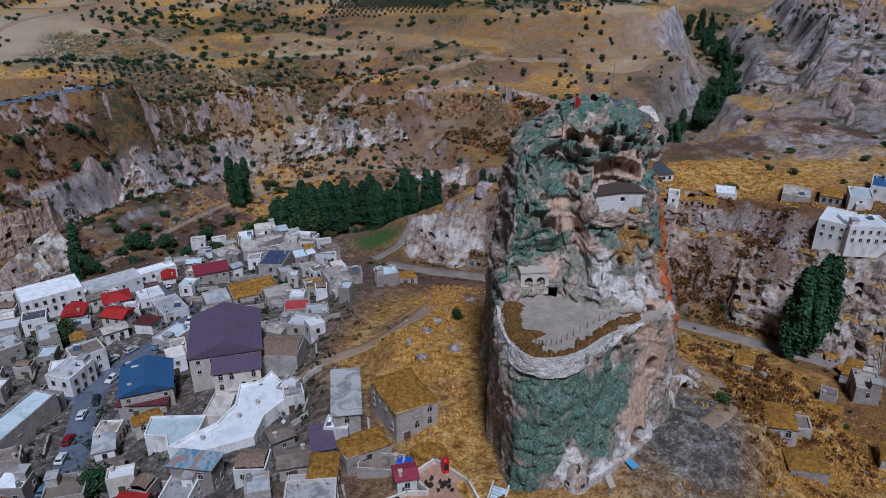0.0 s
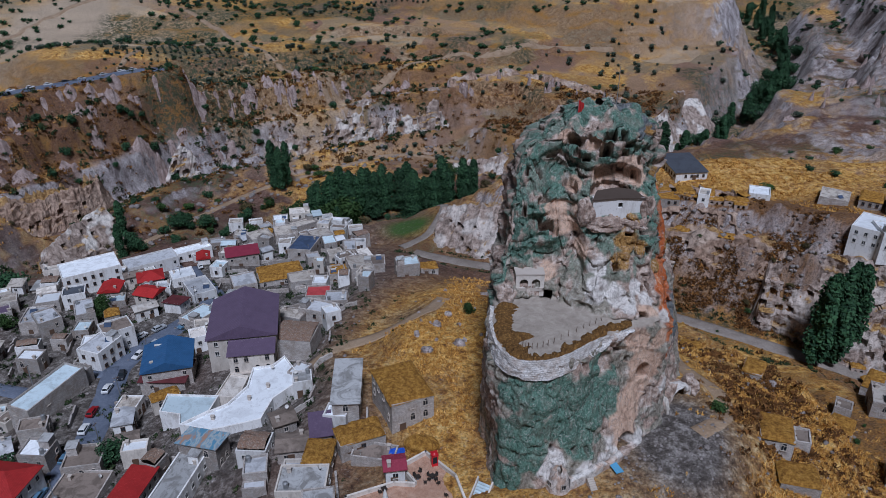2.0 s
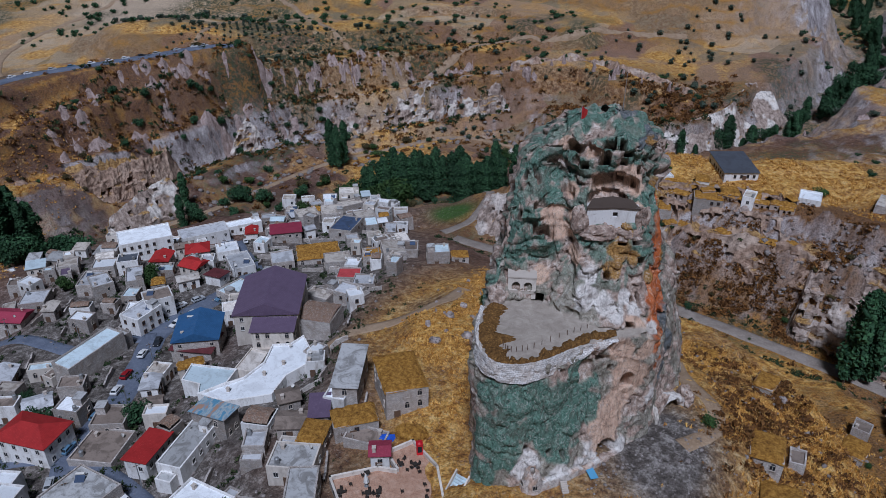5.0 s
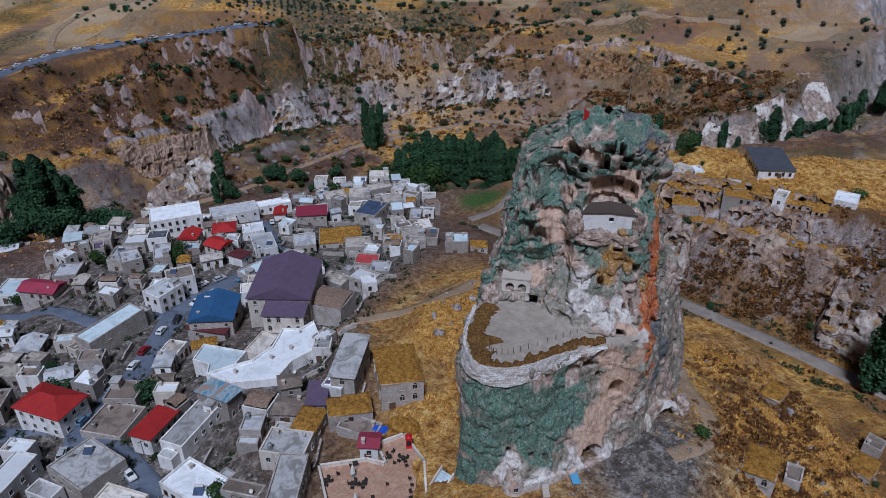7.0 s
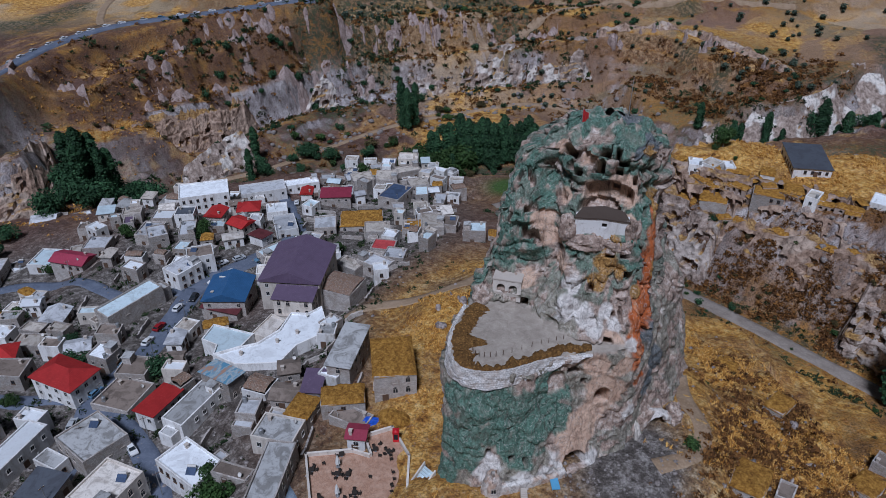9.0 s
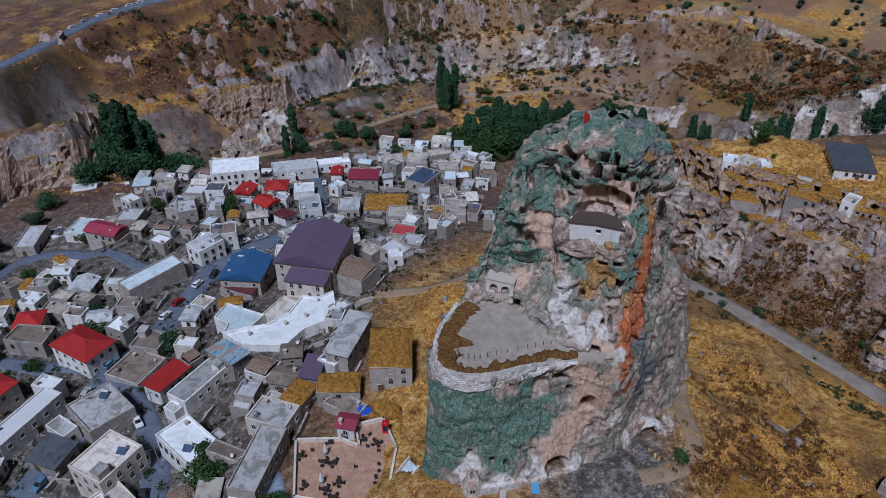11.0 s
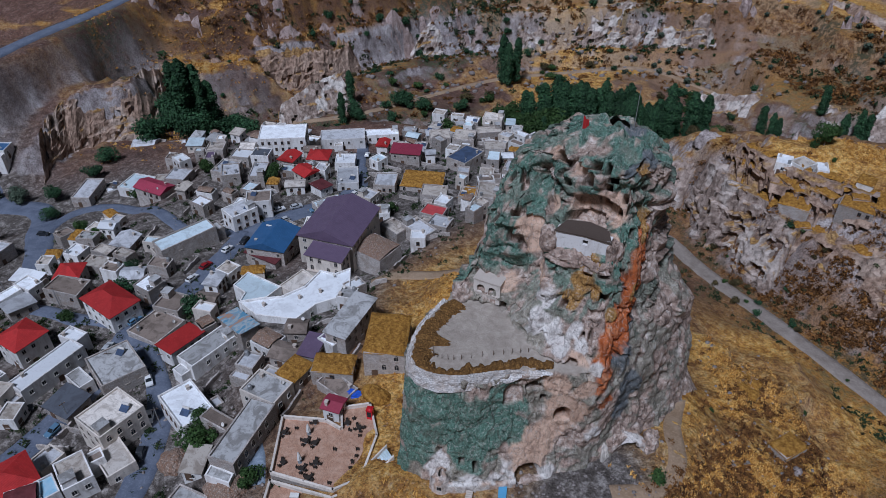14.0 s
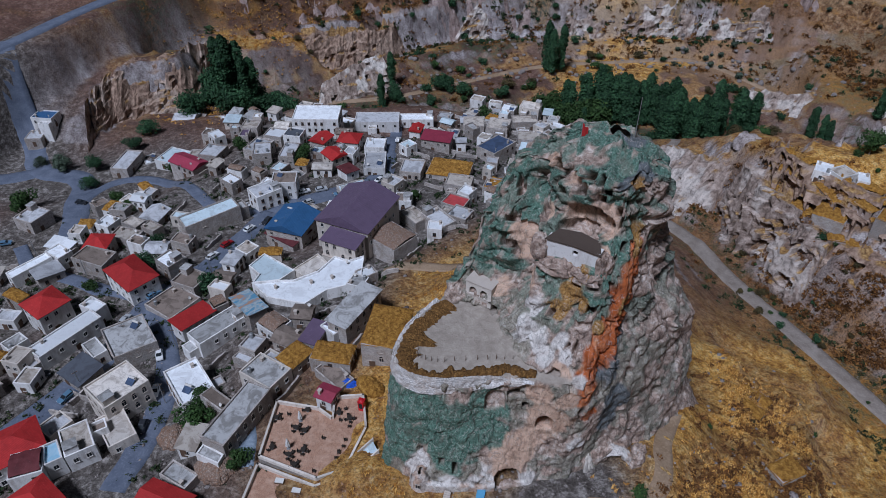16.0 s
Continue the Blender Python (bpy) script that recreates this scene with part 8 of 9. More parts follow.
tufts("scrub_tufts", "rust-brown scrub on the golden hillside", HILL, 1700, 6, 0.3, 1.3, RUST_TUFT, 12, False, LANE)
tufts("scrub_tufts", "low green scrub along lane and gully", [shifted(LANE, -5, -6), shifted(LANE, 5, 6), [(90, 194), (106, 186), (122, 178)]], 700, 3, 0.4, 1.6, MOSS_TUFT, 4, False, LANE)
tufts("scrub_tufts", "brown and green scrub on the northern slopes", [LAND["north_cliff_top"], LAND["slope_rim"], LAND["north_cliff_foot"], LAND["valley_path"]], 3200, 11, 0.6, 2.6, RUST_TUFT, 5, False, LAND["valley_path"])
tufts("scrub_tufts", "dark green scrub on the northern slopes", [LAND["north_cliff_top"], LAND["slope_rim"], LAND["north_cliff_foot"], LAND["valley"][2:9], [(10, 450), (40, 430), (80, 420)], [(60, 400), (110, 420)]], 1500, 11, 0.8, 3.4, MOSS_TUFT, 6, False, LAND["valley_path"])
tufts("grass_tufts", "golden dry grass on the eastern plateau", [[(50, 286), (80, 276), (110, 268), (140, 250), (160, 240)], [(60, 296), (110, 290), (160, 270)]], 3000, 9, 0.4, 1.4, GOLD_TUFT, 7)
tufts("scrub_tufts", "brown scrub on the eastern cliff terraces", [LAND["east_terrace_edge"], LAND["east_cliff_top"][:6]], 900, 4, 0.4, 1.5, RUST_TUFT, 9, False)
tufts("scrub_tufts", "dark scrub in the far bowl above the white cliff", [[(0, 452), (40, 436), (80, 428), (120, 452)], [(20, 466), (70, 452), (110, 470)]], 1100, 11, 0.8, 3.2, RUST_TUFT, 10, False)
tufts("grass_tufts", "dry grass on the western slopes", [LAND["west_slope"], [(-250, 262), (-232, 300), (-215, 340)], [(-200, 190), (-215, 215)]], 2500, 12, 0.5, 1.6, GOLD_TUFT, 11)
tufts("weeds", "weeds and vines between the village houses", VILLAGE_LINES, 3000, 14, 0.4, 1.5, MOSS_TUFT, 8, False)


# ---- rock-cut fronts in the cliffs ----
FACE = plain("cut_tuff", (0.42, 0.33, 0.285), 0.95, amount=0.6)


def facing(x, y):
    """The way downhill, as a turn, and the height there."""
    e = 3.0
    h = surface(np.array([x - e, x + e, x, x, x]), np.array([y, y, y - e, y + e, y]))
    return math.degrees(math.atan2(-(h[1] - h[0]), h[3] - h[2])), float(h[4])


def cave_front(x, y, rng, size=1.0):
    turn, z = facing(x, y)
    thing = tagged(new("cave_house"), "rock-cut cave front with dark arched openings in the cliff", "cave house", "cave houses")
    thing.matrix_world = pose(x, y, z - 0.6, rng.uniform(-3, 2), rng.uniform(-2, 2), turn + rng.uniform(-12, 12)) @ Matrix.Diagonal((size, size, size, 1))
    n = rng.choice((1, 2, 2, 3))
    w = n * 2.1 + rng.uniform(0.6, 2.0)
    h = rng.uniform(2.5, 3.1)
    arches = [((k - (n - 1) / 2) * 2.1, rng.uniform(0.9, 1.4), 0.2 + rng.choice((0, 0, 0.8)), rng.uniform(1.3, 1.7)) for k in range(n)]
    part("facade", arched_wall(w, h, 1.1, arches, -2.0).mesh("facade", FACE, weld=True), thing, pose(0, -0.5, 0))
    # a solid block closes the arches; its dark colour imitates a deep hollow's shade
    part("recess", Shape().box(-w / 2, 0.58, -2.0, w / 2, 2.5, h - 0.05).mesh("recess", DARK), thing, label="near-black block painted as the shade behind the arches")
    roof = hay_roof(w, 3.4, h, rng, x, y)
    roof.materials.append(DRY_GRASS)
    part("roof", roof, thing, pose(0, 1.2, 0), label="dry grass over the earth roof")


def cave_rows():
    rng = random.Random(17)

    def along(a, b, count, low, high, size):
        a, b = smooth_line(a, 1.0), smooth_line(b, 1.0)
        for k in range(count):
            u, t = (k + rng.random()) / count, rng.uniform(low, high)
            p = a[int(u * (len(a) - 1))] * (1 - t) + b[int(u * (len(b) - 1))] * t
            cave_front(p[0], p[1], rng, size * rng.uniform(0.75, 1.2))
    along(LAND["east_terrace_edge"][1:6], LAND["east_cliff_top"][1:6], 14, 0.05, 0.25, 0.9)
    along(LAND["east_terrace_edge"][1:6], LAND["east_cliff_top"][1:6], 16, 0.62, 0.8, 0.9)
    along(LAND["east_cliff_top"][1:6], shifted(LAND["east_cliff_top"][1:6], 3, 10), 16, 0.1, 0.9, 0.9)
    along([(105, 150), (120, 175), (128, 200)], [(112, 150), (130, 175), (138, 200)], 9, 0, 1, 1.0)
    along([(60, 178), (64, 160)], [(64, 178), (70, 160)], 3, 0, 1, 0.9)


cave_rows()


# ---- parked cars ----
TYRE = plain("tyre", (0.02, 0.02, 0.02), 0.9)
CAR_GLASS = plain("car_glass", (0.02, 0.025, 0.03), 0.15)
CAR_PAINT = {"white": plain("white_car", (0.70, 0.71, 0.72), 0.35), "red": plain("red_car", (0.30, 0.015, 0.02), 0.35), "blue": plain("blue_car", (0.10, 0.20, 0.30), 0.35),
             "dark": plain("dark_car", (0.03, 0.033, 0.04), 0.35), "silver": plain("silver_car", (0.42, 0.44, 0.46), 0.35)}


def extrude(profile, y0, y1):
    n = len(profile)
    v = [(x, y0, z) for x, z in profile] + [(x, y1, z) for x, z in profile]
    return v, [tuple(range(n)), tuple(range(2 * n - 1, n - 1, -1))] + [(i, n + i, n + (i + 1) % n, (i + 1) % n) for i in range(n)]


def car(colour, x, y, turn):
    thing = tagged(new("car"), colour + " hatchback car parked at the side of the road", "car", "parked cars")
    p = smooth_slope(x, y, turn)
    thing.matrix_world = p
    s = Shape()
    s.add(*extrude([(-2.1, 0.35), (-2.15, 0.8), (-1.95, 0.95), (1.1, 0.98), (2.05, 0.85), (2.15, 0.6), (2.1, 0.35)], -0.86, 0.86))
    v, f = extrude([(-1.9, 0.94), (-1.55, 1.4), (-1.3, 1.47), (0.2, 1.47), (1.0, 0.97)], -0.74, 0.74)
    v = [(a, b * (0.88 if c > 1.2 else 1.0), c) for a, b, c in v]
    s.add(v, f)
    part("body", s.mesh("body", CAR_PAINT[colour]), thing)
    for y0, y1 in ((-0.755, -0.6), (0.6, 0.755)):
        w, f2 = extrude([(-1.78, 1.0), (-1.5, 1.36), (0.15, 1.36), (0.82, 1.0)], y0, y1)
        w = [(a, b * (0.915 if c > 1.2 else 1.0), c) for a, b, c in w]
        part("side_window", mesh_of("side_window", w, f2, CAR_GLASS), thing, label="dark side window")
    part("windscreen", mesh_of("windscreen", [(0.28, -0.6, 1.45), (0.28, 0.6, 1.45), (1.02, 0.68, 1.0), (1.02, -0.68, 1.0)], [(3, 2, 1, 0)], CAR_GLASS), thing)
    part("rear_window", mesh_of("rear_window", [(-1.6, -0.58, 1.4), (-1.6, 0.58, 1.4), (-1.93, 0.66, 1.0), (-1.93, -0.66, 1.0)], [(0, 1, 2, 3)], CAR_GLASS), thing)
    tyre = Shape().tube(0, 0, -0.1, 0.1, 0.32, 0.32, 14, pose(0, 0, 0, 90, 0, 0)).mesh("wheel", TYRE)
    rim = Shape().tube(0, 0, -0.11, 0.11, 0.19, 0.19, 10, pose(0, 0, 0, 90, 0, 0)).mesh("rim", METAL)
    for wx in (-1.35, 1.35):
        for wy in (-0.8, 0.8):
            part("rim", rim, part("wheel", tyre, thing, pose(wx, wy, 0.32)))
    lamp = Shape().box(-0.04, -0.16, -0.07, 0.04, 0.16, 0.07).mesh("headlight", FRAME_W)
    for wy in (-0.6, 0.6):
        part("headlight", lamp, thing, pose(2.1, wy, 0.72))
    return thing


def smooth_slope(x, y, turn):
    c, s = math.cos(radians(turn)), math.sin(radians(turn))
    zf, zb = ground_z(x + 1.4 * c, y + 1.4 * s), ground_z(x - 1.4 * c, y - 1.4 * s)
    zl, zr = ground_z(x - 0.8 * s, y + 0.8 * c), ground_z(x + 0.8 * s, y - 0.8 * c)
    pitch = math.degrees(math.atan2(zf - zb, 2.8))
    return pose(x, y, max((zf + zb) / 2, (zl + zr) / 2) + 0.36, 0, -pitch, turn)


car("white", -85.9, 123.3, 100)
car("red", -87.6, 130.0, 96)
car("blue", -83.3, 101.3, 92)
car("white", -81.0, 81.8, 118)
car("dark", -77.2, 66.0, 60)
car("white", -104.1, 150.4, 160)
car("white", -94.0, 168.0, 68)
car("silver", -90.6, 173.0, 62)
car("white", -89.3, 140.2, 100)
car("dark", -119.5, 244.0, 40)
car("white", -98.3, 222.5, 120)
car("dark", -171.1, 123.3, 30)
car("blue", -164.7, 92.5, 50)
car("white", -151.6, 111.7, 35)
car("blue", -84.3, 113.0, 94)
car("silver", -79.5, 90.2, 118)
car("dark", -72.5, 84.5, 150)


def parked_row(line, first, last, gap, side, seed):
    """Cars parked along a road, nose to tail with gaps."""
    rng = random.Random(seed)
    p = smooth_line(line, 0.5)
    taken = [o.matrix_world.translation for o in bpy.data.objects if o.name.startswith("car") and o.parent is None]
    k = int(first * (len(p) - 2))
    while k < last * (len(p) - 2):
        d = p[k + 1] - p[k]
        d /= np.linalg.norm(d)
        x, y = p[k] + np.array([-d[1], d[0]]) * side
        if all(math.hypot(x - q.x, y - q.y) > 5.0 for q in taken):
            car(rng.choice(("white", "white", "silver", "dark", "blue", "white")), float(x), float(y), math.degrees(math.atan2(d[1], d[0])) + rng.uniform(-4, 4))
        k += int((gap + rng.uniform(0, gap)) / 0.5)


parked_row(LAND["street"], 0.15, 0.95, 6.0, 2.2, 3)
parked_row(LAND["side_street"], 0.2, 0.9, 8.0, -1.8, 5)
parked_row(LAND["north_road"], 0.45, 0.95, 6.0, 2.4, 7)


# ---- poles along the village streets ----
def utility_pole(x, y, tall):
    thing = tagged(new("utility_pole"), "thin grey utility pole beside the street", "utility pole", "utility poles")
    thing.matrix_world = pose(x, y, ground_z(x, y), 0, 0, (x * 7) % 90)
    part("pole", Shape().tube(0, 0, -0.5, tall, 0.13, 0.08, 8).mesh("pole", METAL), thing)
    part("cross_arm", Shape().box(-0.7, -0.05, tall - 0.7, 0.7, 0.05, tall - 0.58).mesh("cross_arm", FRAME_B), thing)
    for k in (-0.6, 0.6):
        part("insulator", Shape().tube(k, 0, tall - 0.58, tall - 0.4, 0.05, 0.03, 6).mesh("insulator", FRAME_W), thing)


for px_, py_ in ((-86, 190), (-88, 160), (-84, 137), (-79, 118), (-78, 99), (-71, 86), (-65, 70), (-58, 92), (-43, 79), (-112, 96), (-135, 92), (-118, 150), (-148, 154), (-100, 210)):
    utility_pole(px_, py_, 7.5)


# ---- trees and bushes ----
def leaf_material(name, dark, light):
    n = Nodes(name, 0.75)
    g = n.add("ShaderNodeNewGeometry")
    c = n.mix(g.outputs["Random Per Island"], dark, light)
    c = random_tone(n, c, 0.25)
    return n.done(c)


LEAF_DEEP = leaf_material("poplar_leaf", (0.006, 0.026, 0.012), (0.045, 0.115, 0.05))
LEAF_GREEN = leaf_material("garden_leaf", (0.012, 0.034, 0.008), (0.05, 0.10, 0.028))
LEAF_GREY = leaf_material("olive_leaf", (0.03, 0.048, 0.032), (0.09, 0.12, 0.085))
LEAF_BROWN = leaf_material("scrub_leaf", (0.035, 0.03, 0.012), (0.10, 0.075, 0.03))
BARK = plain("bark", (0.11, 0.085, 0.07), 0.95)


def leaves(points, sizes, out, rng):
    """Small bent leaf sprays, one at each point, facing roughly outward."""
    v, f = [], []
    for p, s, o in zip(points, sizes, out):
        n = Vector(o) + Vector((rng.gauss(0, 0.6), rng.gauss(0, 0.6), rng.gauss(0, 0.6)))
        n.normalize()
        a = n.orthogonal().normalized()
        a.rotate(Matrix.Rotation(rng.uniform(0, 6.28), 3, n))
        b = n.cross(a)
        p = Vector(p)
        k = len(v)
        v += [p - a * s, p + b * s * 0.7 - n * s * 0.25, p + a * s, p - b * s * 0.7 - n * s * 0.25]
        f += [(k, k + 1, k + 2), (k, k + 2, k + 3)]
    return v, f


def crown_mesh(kind, seed, material):
    rng = random.Random(seed)
    pts, sizes, outs = [], [], []
    if kind == "poplar":
        for _ in range(2600):
            t = rng.random() ** 0.8
            prof = 0.088 * min(1, (t + 0.04) / 0.16) ** 0.6 * (1 - max(0, (t - 0.5) / 0.5) ** 3.2) ** 0.6 + 0.004
            a = rng.uniform(0, 2 * math.pi)
            lump = 1 + 0.3 * math.sin(a * 3 + t * 6 + seed) + 0.15 * math.sin(t * 23 + seed)
            r = prof * lump * rng.uniform(0.55, 1.05)
            pts.append((r * math.cos(a), r * math.sin(a), 0.06 + 0.94 * t))
            sizes.append(rng.uniform(0.014, 0.028))
            outs.append((math.cos(a), math.sin(a), 0.5))
    else:
        count = {"tree": 1500, "bush": 420, "shrub": 70}[kind]
        big = {"tree": 0.05, "bush": 0.085, "shrub": 0.2}[kind]
        blobs = [(rng.uniform(-0.28, 0.28), rng.uniform(-0.28, 0.28), rng.uniform(0.3, 0.72), rng.uniform(0.2, 0.36)) for _ in range(9)]
        for _ in range(count):
            bx, by, bz, br = rng.choice(blobs)
            d = Vector((rng.gauss(0, 1), rng.gauss(0, 1), rng.gauss(0, 1))).normalized()
            r = br * rng.uniform(0.65, 1.05)
            pts.append((bx + d.x * r, by + d.y * r, max(0.04, bz + d.z * r * 0.9)))
            sizes.append(rng.uniform(0.6, 1.2) * big)
            outs.append((d.x, d.y, d.z + 0.3))
    v, f = leaves(pts, sizes, outs, rng)
    return mesh_of("crown", v, f, material)


def trunk_mesh(kind, seed):
    rng = random.Random(seed)
    s = Shape()
    if kind == "poplar":
        s.tube(0, 0, -0.03, 0.5, 0.016, 0.008, 8)
        s.tube(0, 0, 0.5, 0.95, 0.008, 0.002, 6)
        for k in range(7):
            s.tube(0, 0, 0, 0.28, 0.004, 0.001, 5, pose(0, 0, 0.15 + k * 0.09, 14, 0, k * 77))
    else:
        s.tube(0, 0, -0.06, 0.36, 0.035, 0.024, 8)
        for k in range(6):
            s.tube(0, 0, 0, 0.42, 0.018, 0.004, 6, pose(0, 0, 0.28 + 0.03 * k, rng.uniform(25, 50), 0, k * 61))
    return s.mesh("trunk", BARK)


CROWNS = {}
for kind_, mats_ in (("poplar", (LEAF_DEEP,)), ("tree", (LEAF_GREEN, LEAF_GREY, LEAF_DEEP)), ("bush", (LEAF_GREEN, LEAF_GREY, LEAF_DEEP, LEAF_BROWN))):
    for mat_ in mats_:
        CROWNS[kind_, mat_.name] = [crown_mesh(kind_, 10 * k + len(CROWNS), mat_) for k in range(3)]
TRUNKS = {k: trunk_mesh(k, 5) for k in ("poplar", "tree", "bush")}
TREE_WORDS = {"poplar": ("tall dense dark green columnar poplar tree", "tree", "poplars"), "tree": ("broad leafy green tree", "tree", "broad trees"), "bush": ("low rounded leafy bush on the slope", "bush", "bushes")}


def tree(kind, x, y, tall, wide=None, leaf=None, sink=0.0):
    leaf = leaf or {"poplar": LEAF_DEEP, "tree": LEAF_GREEN, "bush": LEAF_GREEN}[kind]
    rng = random.Random(int(x * 31 + y * 17))
    words = TREE_WORDS[kind]
    thing = tagged(new("poplar" if kind == "poplar" else kind), *words)
    wide = wide or tall * (1.0 if kind != "bush" else 1.3)
    m = pose(x, y, ground_z(x, y) - sink, rng.uniform(-2, 2), rng.uniform(-2, 2), rng.uniform(0, 360))
    thing.matrix_world = m @ Matrix.Diagonal((wide, wide, tall, 1))
    part("trunk", TRUNKS[kind], thing)
    part("crown", rng.choice(CROWNS[kind, leaf.name]), thing)
    return thing


TREE_RNG = random.Random(12)


def grove(kind, line, count, spread, low, high, leaf=None, slim=None):
    """Trees scattered along a line."""
    p = smooth_line(line, 1.0)
    for k in range(count):
        q = p[int((k + TREE_RNG.random()) / count * (len(p) - 1))]
        h = TREE_RNG.uniform(low, high)
        tree(kind, q[0] + TREE_RNG.gauss(0, spread), q[1] + TREE_RNG.gauss(0, spread), h, (slim or 1.0) * h, leaf)


grove("poplar", [(-84, 347), (-60, 357), (-36, 368), (-8, 380)], 70, 5.5, 15, 30, slim=1.2)
grove("tree", [(-96, 341), (-80, 340), (-66, 346)], 11, 4.0, 12, 20)
grove("tree", [(-196, 224), (-208, 216), (-222, 228), (-206, 238), (-190, 244)], 22, 5.0, 9, 15, LEAF_DEEP)
grove("tree", [(-176, 262), (-160, 288), (-150, 312), (-128, 336)], 14, 6.0, 6, 11, LEAF_DEEP)
grove("bush", [(-226, 318), (-206, 348), (-180, 378), (-150, 400), (-120, 420)], 34, 9.0, 2.5, 6, LEAF_DEEP)
for px_, py_, h_ in ((-118, 372, 30), (-113, 370, 27), (-112, 377, 28)):
    tree("poplar", px_, py_, h_, h_ * 0.9)
grove("poplar", [(-206, 236), (-214, 222), (-222, 232)], 9, 3.0, 26, 36, slim=1.2)
grove("tree", [(-204, 196), (-214, 210), (-198, 222), (-188, 236)], 9, 4.0, 9, 14, LEAF_DEEP)
tree("poplar", -172, 300, 22)
tree("poplar", -166, 285, 20)
grove("poplar", [(104, 408), (130, 428), (158, 462), (200, 520), (232, 580), (258, 690), (268, 800)], 36, 5.0, 15, 24, slim=1.4)
grove("tree", [(110, 412), (150, 455), (190, 505), (228, 570), (256, 660), (262, 760), (262, 860)], 18, 8.0, 10, 17, LEAF_DEEP)
grove("poplar", [(20, 392), (60, 397), (92, 405)], 12, 4.0, 13, 18, slim=1.2)
for px_, py_, h_ in ((112, 193, 34), (118, 194, 37), (124, 198, 33)):
    tree("poplar", px_, py_, h_, h_ * 1.0)
tree("tree", 57, 289, 9.0)
tree("bush", 56, 115, 2.6)
for px_, py_, h_, l_ in ((-199, 171, 8, LEAF_DEEP), (-194, 160, 7, LEAF_DEEP), (-194, 142, 7.5, LEAF_DEEP), (-206, 134, 8, LEAF_GREY), (-218, 130, 5, LEAF_GREY), (-183, 108, 9, LEAF_GREEN),
                         (-29, 79, 7, LEAF_GREEN), (-34, 82, 6.5, LEAF_GREEN), (-120, 190, 7, LEAF_GREEN), (-117, 186, 6, LEAF_GREEN), (-73, 113, 6.5, LEAF_DEEP), (-86, 231, 5, LEAF_GREEN),
                         (-183, 133, 6, LEAF_DEEP), (-162, 133, 5, LEAF_GREEN), (-141, 128, 5, LEAF_GREEN), (-146, 181, 6, LEAF_GREEN), (-98, 109, 6, LEAF_DEEP), (-10, 76, 4.5, LEAF_GREEN),
                         (-61, 190, 4, LEAF_GREEN), (-24, 99, 3.2, LEAF_GREEN), (-165, 160, 5, LEAF_GREEN), (-134, 106, 4.5, LEAF_GREEN), (4, 165, 3.5, LEAF_GREEN), (-112, 120, 4.5, LEAF_DEEP), (-104, 93, 4, LEAF_GREEN)):
    tree("tree", px_, py_, h_, h_ * 1.1, l_)


def scatter(count, box, test, kinds, low, high):
    """Single bushes strewn where the ground suits them."""
    done = 0
    while done < count:
        x, y = TREE_RNG.uniform(box[0], box[1]), TREE_RNG.uniform(box[2], box[3])
        if not test(x, y):
            done += 0.02
            continue
        h = TREE_RNG.uniform(low, high)
        tree("bush", x, y, h, h * TREE_RNG.uniform(1.1, 1.7), TREE_RNG.choice(kinds))
        done += 1


def clumped(seed, level):
    return lambda x, y: float(fbm(np.array([x / 45]), np.array([y / 45]), np.array([0.0]), 3, seed)[0]) > level


scatter(110, (-225, 30, 265, 425), lambda x, y: float(line_distance(np.array([x]), np.array([y]), LAND["valley"])[0]) < 55 and x < 20, (LEAF_DEEP, LEAF_GREEN, LEAF_BROWN), 2.0, 5.5)
scatter(70, (-260, 130, 395, 520), clumped(2, 0.5), (LEAF_DEEP, LEAF_GREY, LEAF_GREEN, LEAF_BROWN), 1.5, 4.0)
scatter(26, (40, 230, 255, 345), lambda x, y: y > 262 + max(0, 100 - x) * 0.1, (LEAF_GREEN, LEAF_DEEP), 1.2, 3.6)
scatter(60, (170, 420, 330, 640), clumped(5, 0.5), (LEAF_DEEP, LEAF_GREY), 2.0, 5.5)
scatter(46, (34, 130, 205, 258), lambda x, y: float(line_distance(np.array([x]), np.array([y]), LAND["east_cliff_foot"])[0]) < 12, (LEAF_BROWN, LEAF_BROWN, LEAF_DEEP, LEAF_GREEN), 0.8, 2.6)
scatter(40, (-240, -60, 250, 420), lambda x, y: float(line_distance(np.array([x]), np.array([y]), LAND["slope_rim"])[0]) < 40, (LEAF_DEEP, LEAF_BROWN), 1.5, 4.0)
scatter(18, (56, 105, 95, 190), lambda x, y: True, (LEAF_BROWN, LEAF_GREEN), 0.6, 1.4)


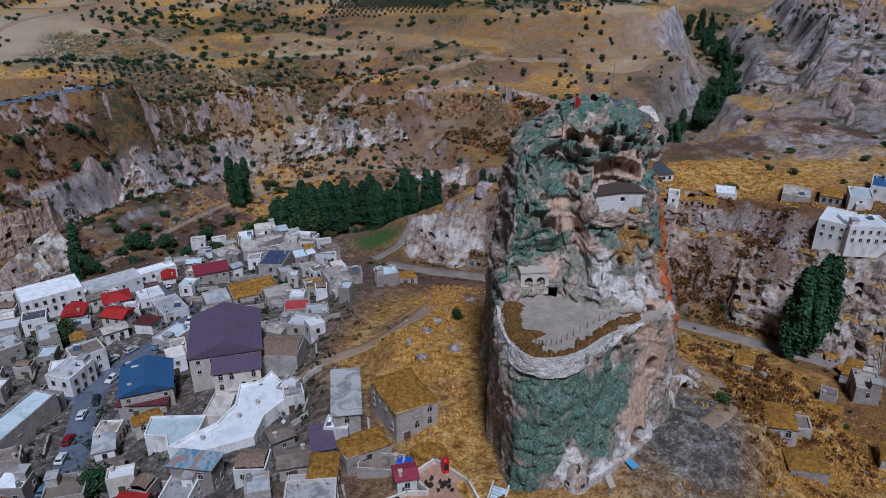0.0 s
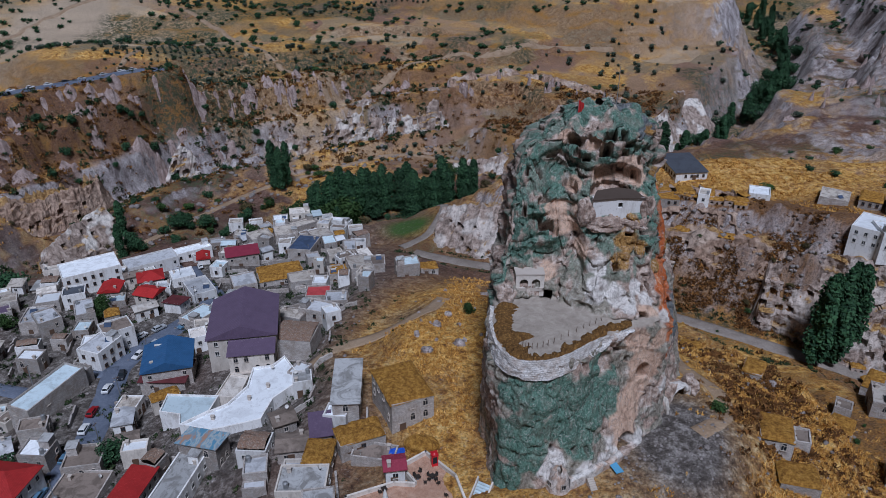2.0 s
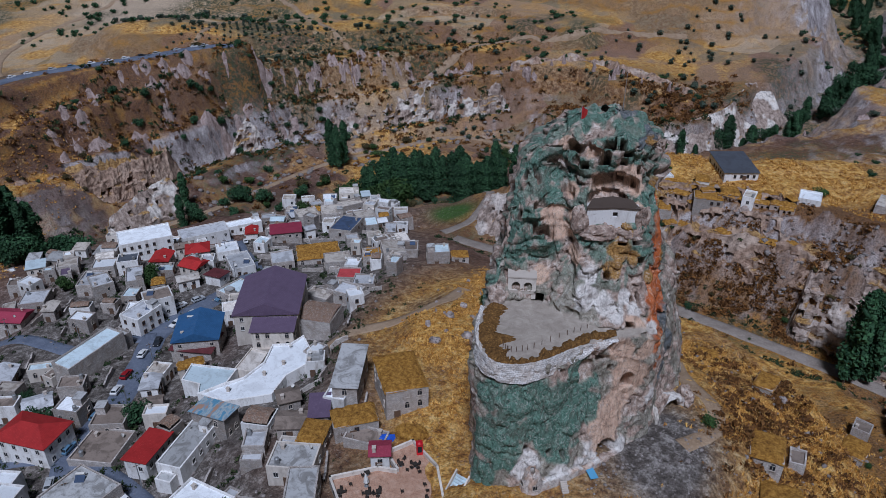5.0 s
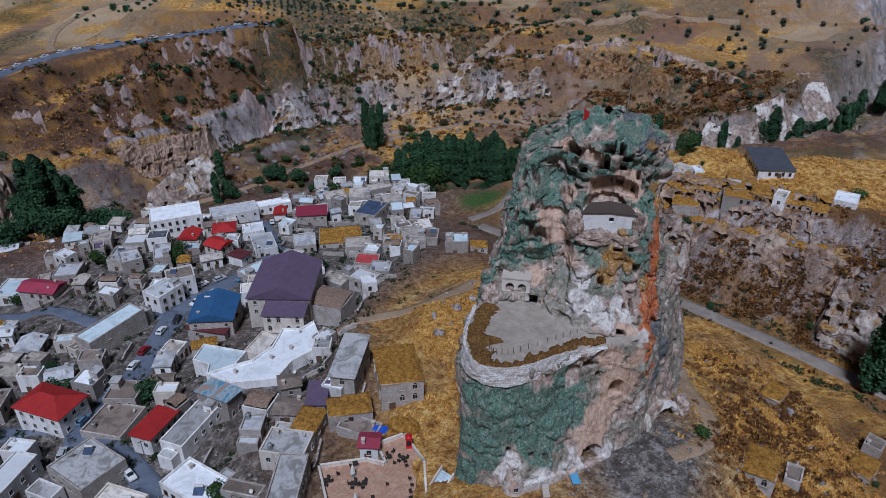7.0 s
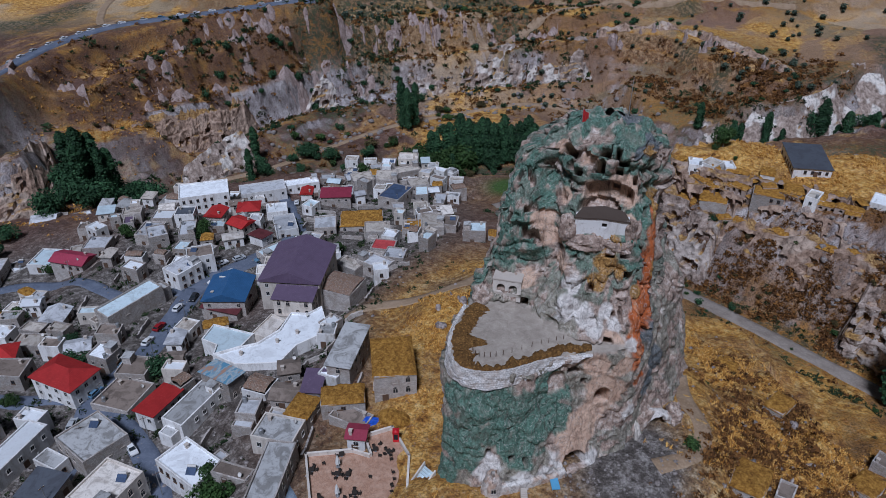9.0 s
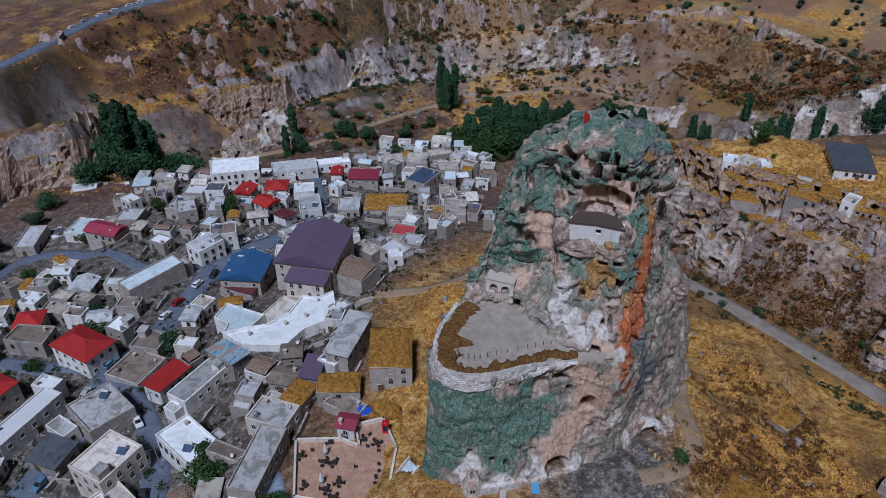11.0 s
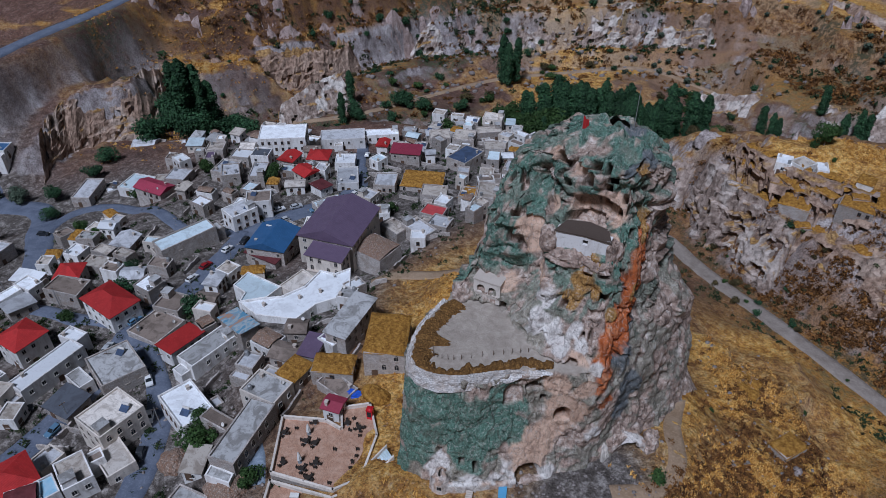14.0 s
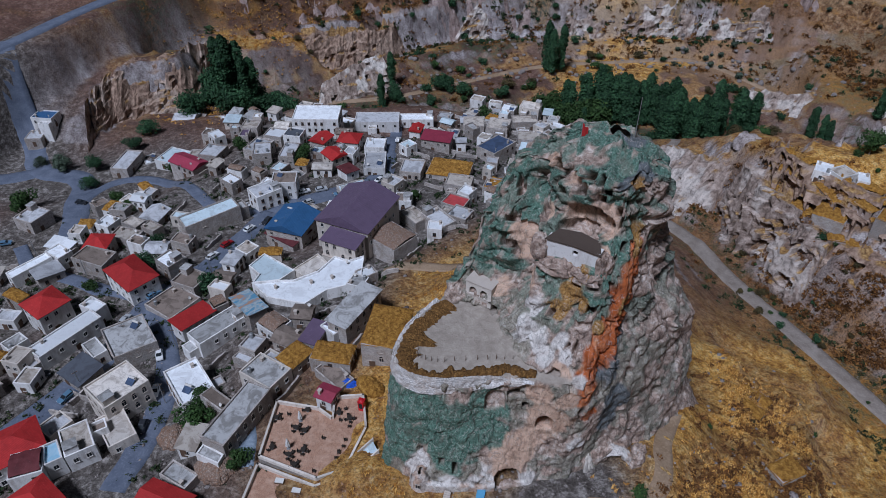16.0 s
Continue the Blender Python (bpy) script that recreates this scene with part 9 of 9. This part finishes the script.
def far_scrub():
    """Far bushes and orchard rows, joined: nobody could count them."""
    rng = random.Random(4)
    base = {m.name: crown_mesh("shrub", k, m) for k, m in enumerate((LEAF_DEEP, LEAF_GREY))}
    for m in (LEAF_DEEP, LEAF_GREY):
        src = np.array([v.co[:] for v in base[m.name].vertices])
        tri = np.array([p.vertices[:] for p in base[m.name].polygons])
        xs, ys, hs = [], [], []
        for _ in range(2400):
            x, y = rng.uniform(-450, 330), rng.uniform(430, 950)
            if float(fbm(np.array([x / 60]), np.array([y / 60]), np.array([0.0]), 3, 7 if m is LEAF_DEEP else 8)[0]) > 0.52:
                xs.append(x), ys.append(y), hs.append(rng.uniform(1.5, 4.5))
        if m is LEAF_GREY:
            for r in range(16):
                for c in range(24):
                    xs.append(-105 + c * 4.6 + r * 1.2 + rng.uniform(-0.5, 0.5)), ys.append(640 + r * 6.5 + rng.uniform(-0.5, 0.5)), hs.append(2.2)
            for r in range(12):
                for c in range(16):
                    xs.append(-240 + c * 5 + r * 2 + rng.uniform(-0.5, 0.5)), ys.append(415 + r * 6 + rng.uniform(-0.6, 0.6)), hs.append(rng.uniform(1.4, 2.2))
        xs, ys, hs = np.array(xs), np.array(ys), np.array(hs)
        zs = surface(xs, ys)
        V = (src[None] * hs[:, None, None] * np.array([1.3, 1.3, 1.0]) + np.stack([xs, ys, zs - 0.1], -1)[:, None]).reshape(-1, 3)
        Fc = (tri[None] + (np.arange(len(xs)) * len(src))[:, None, None]).reshape(-1, 3)
        me = bpy.data.meshes.new("scrub")
        me.vertices.add(len(V))
        me.vertices.foreach_set("co", V.astype(np.float32).ravel())
        me.loops.add(len(Fc) * 3)
        me.loops.foreach_set("vertex_index", Fc.astype(np.int32).ravel())
        me.polygons.add(len(Fc))
        me.polygons.foreach_set("loop_start", np.arange(0, len(Fc) * 3, 3, dtype=np.int32))
        me.update(calc_edges=True)
        me.materials.append(m)
        tagged(new("scrub", me), "far scrub and orchard rows on the hills", "scrub", kind="stuff")


far_scrub()
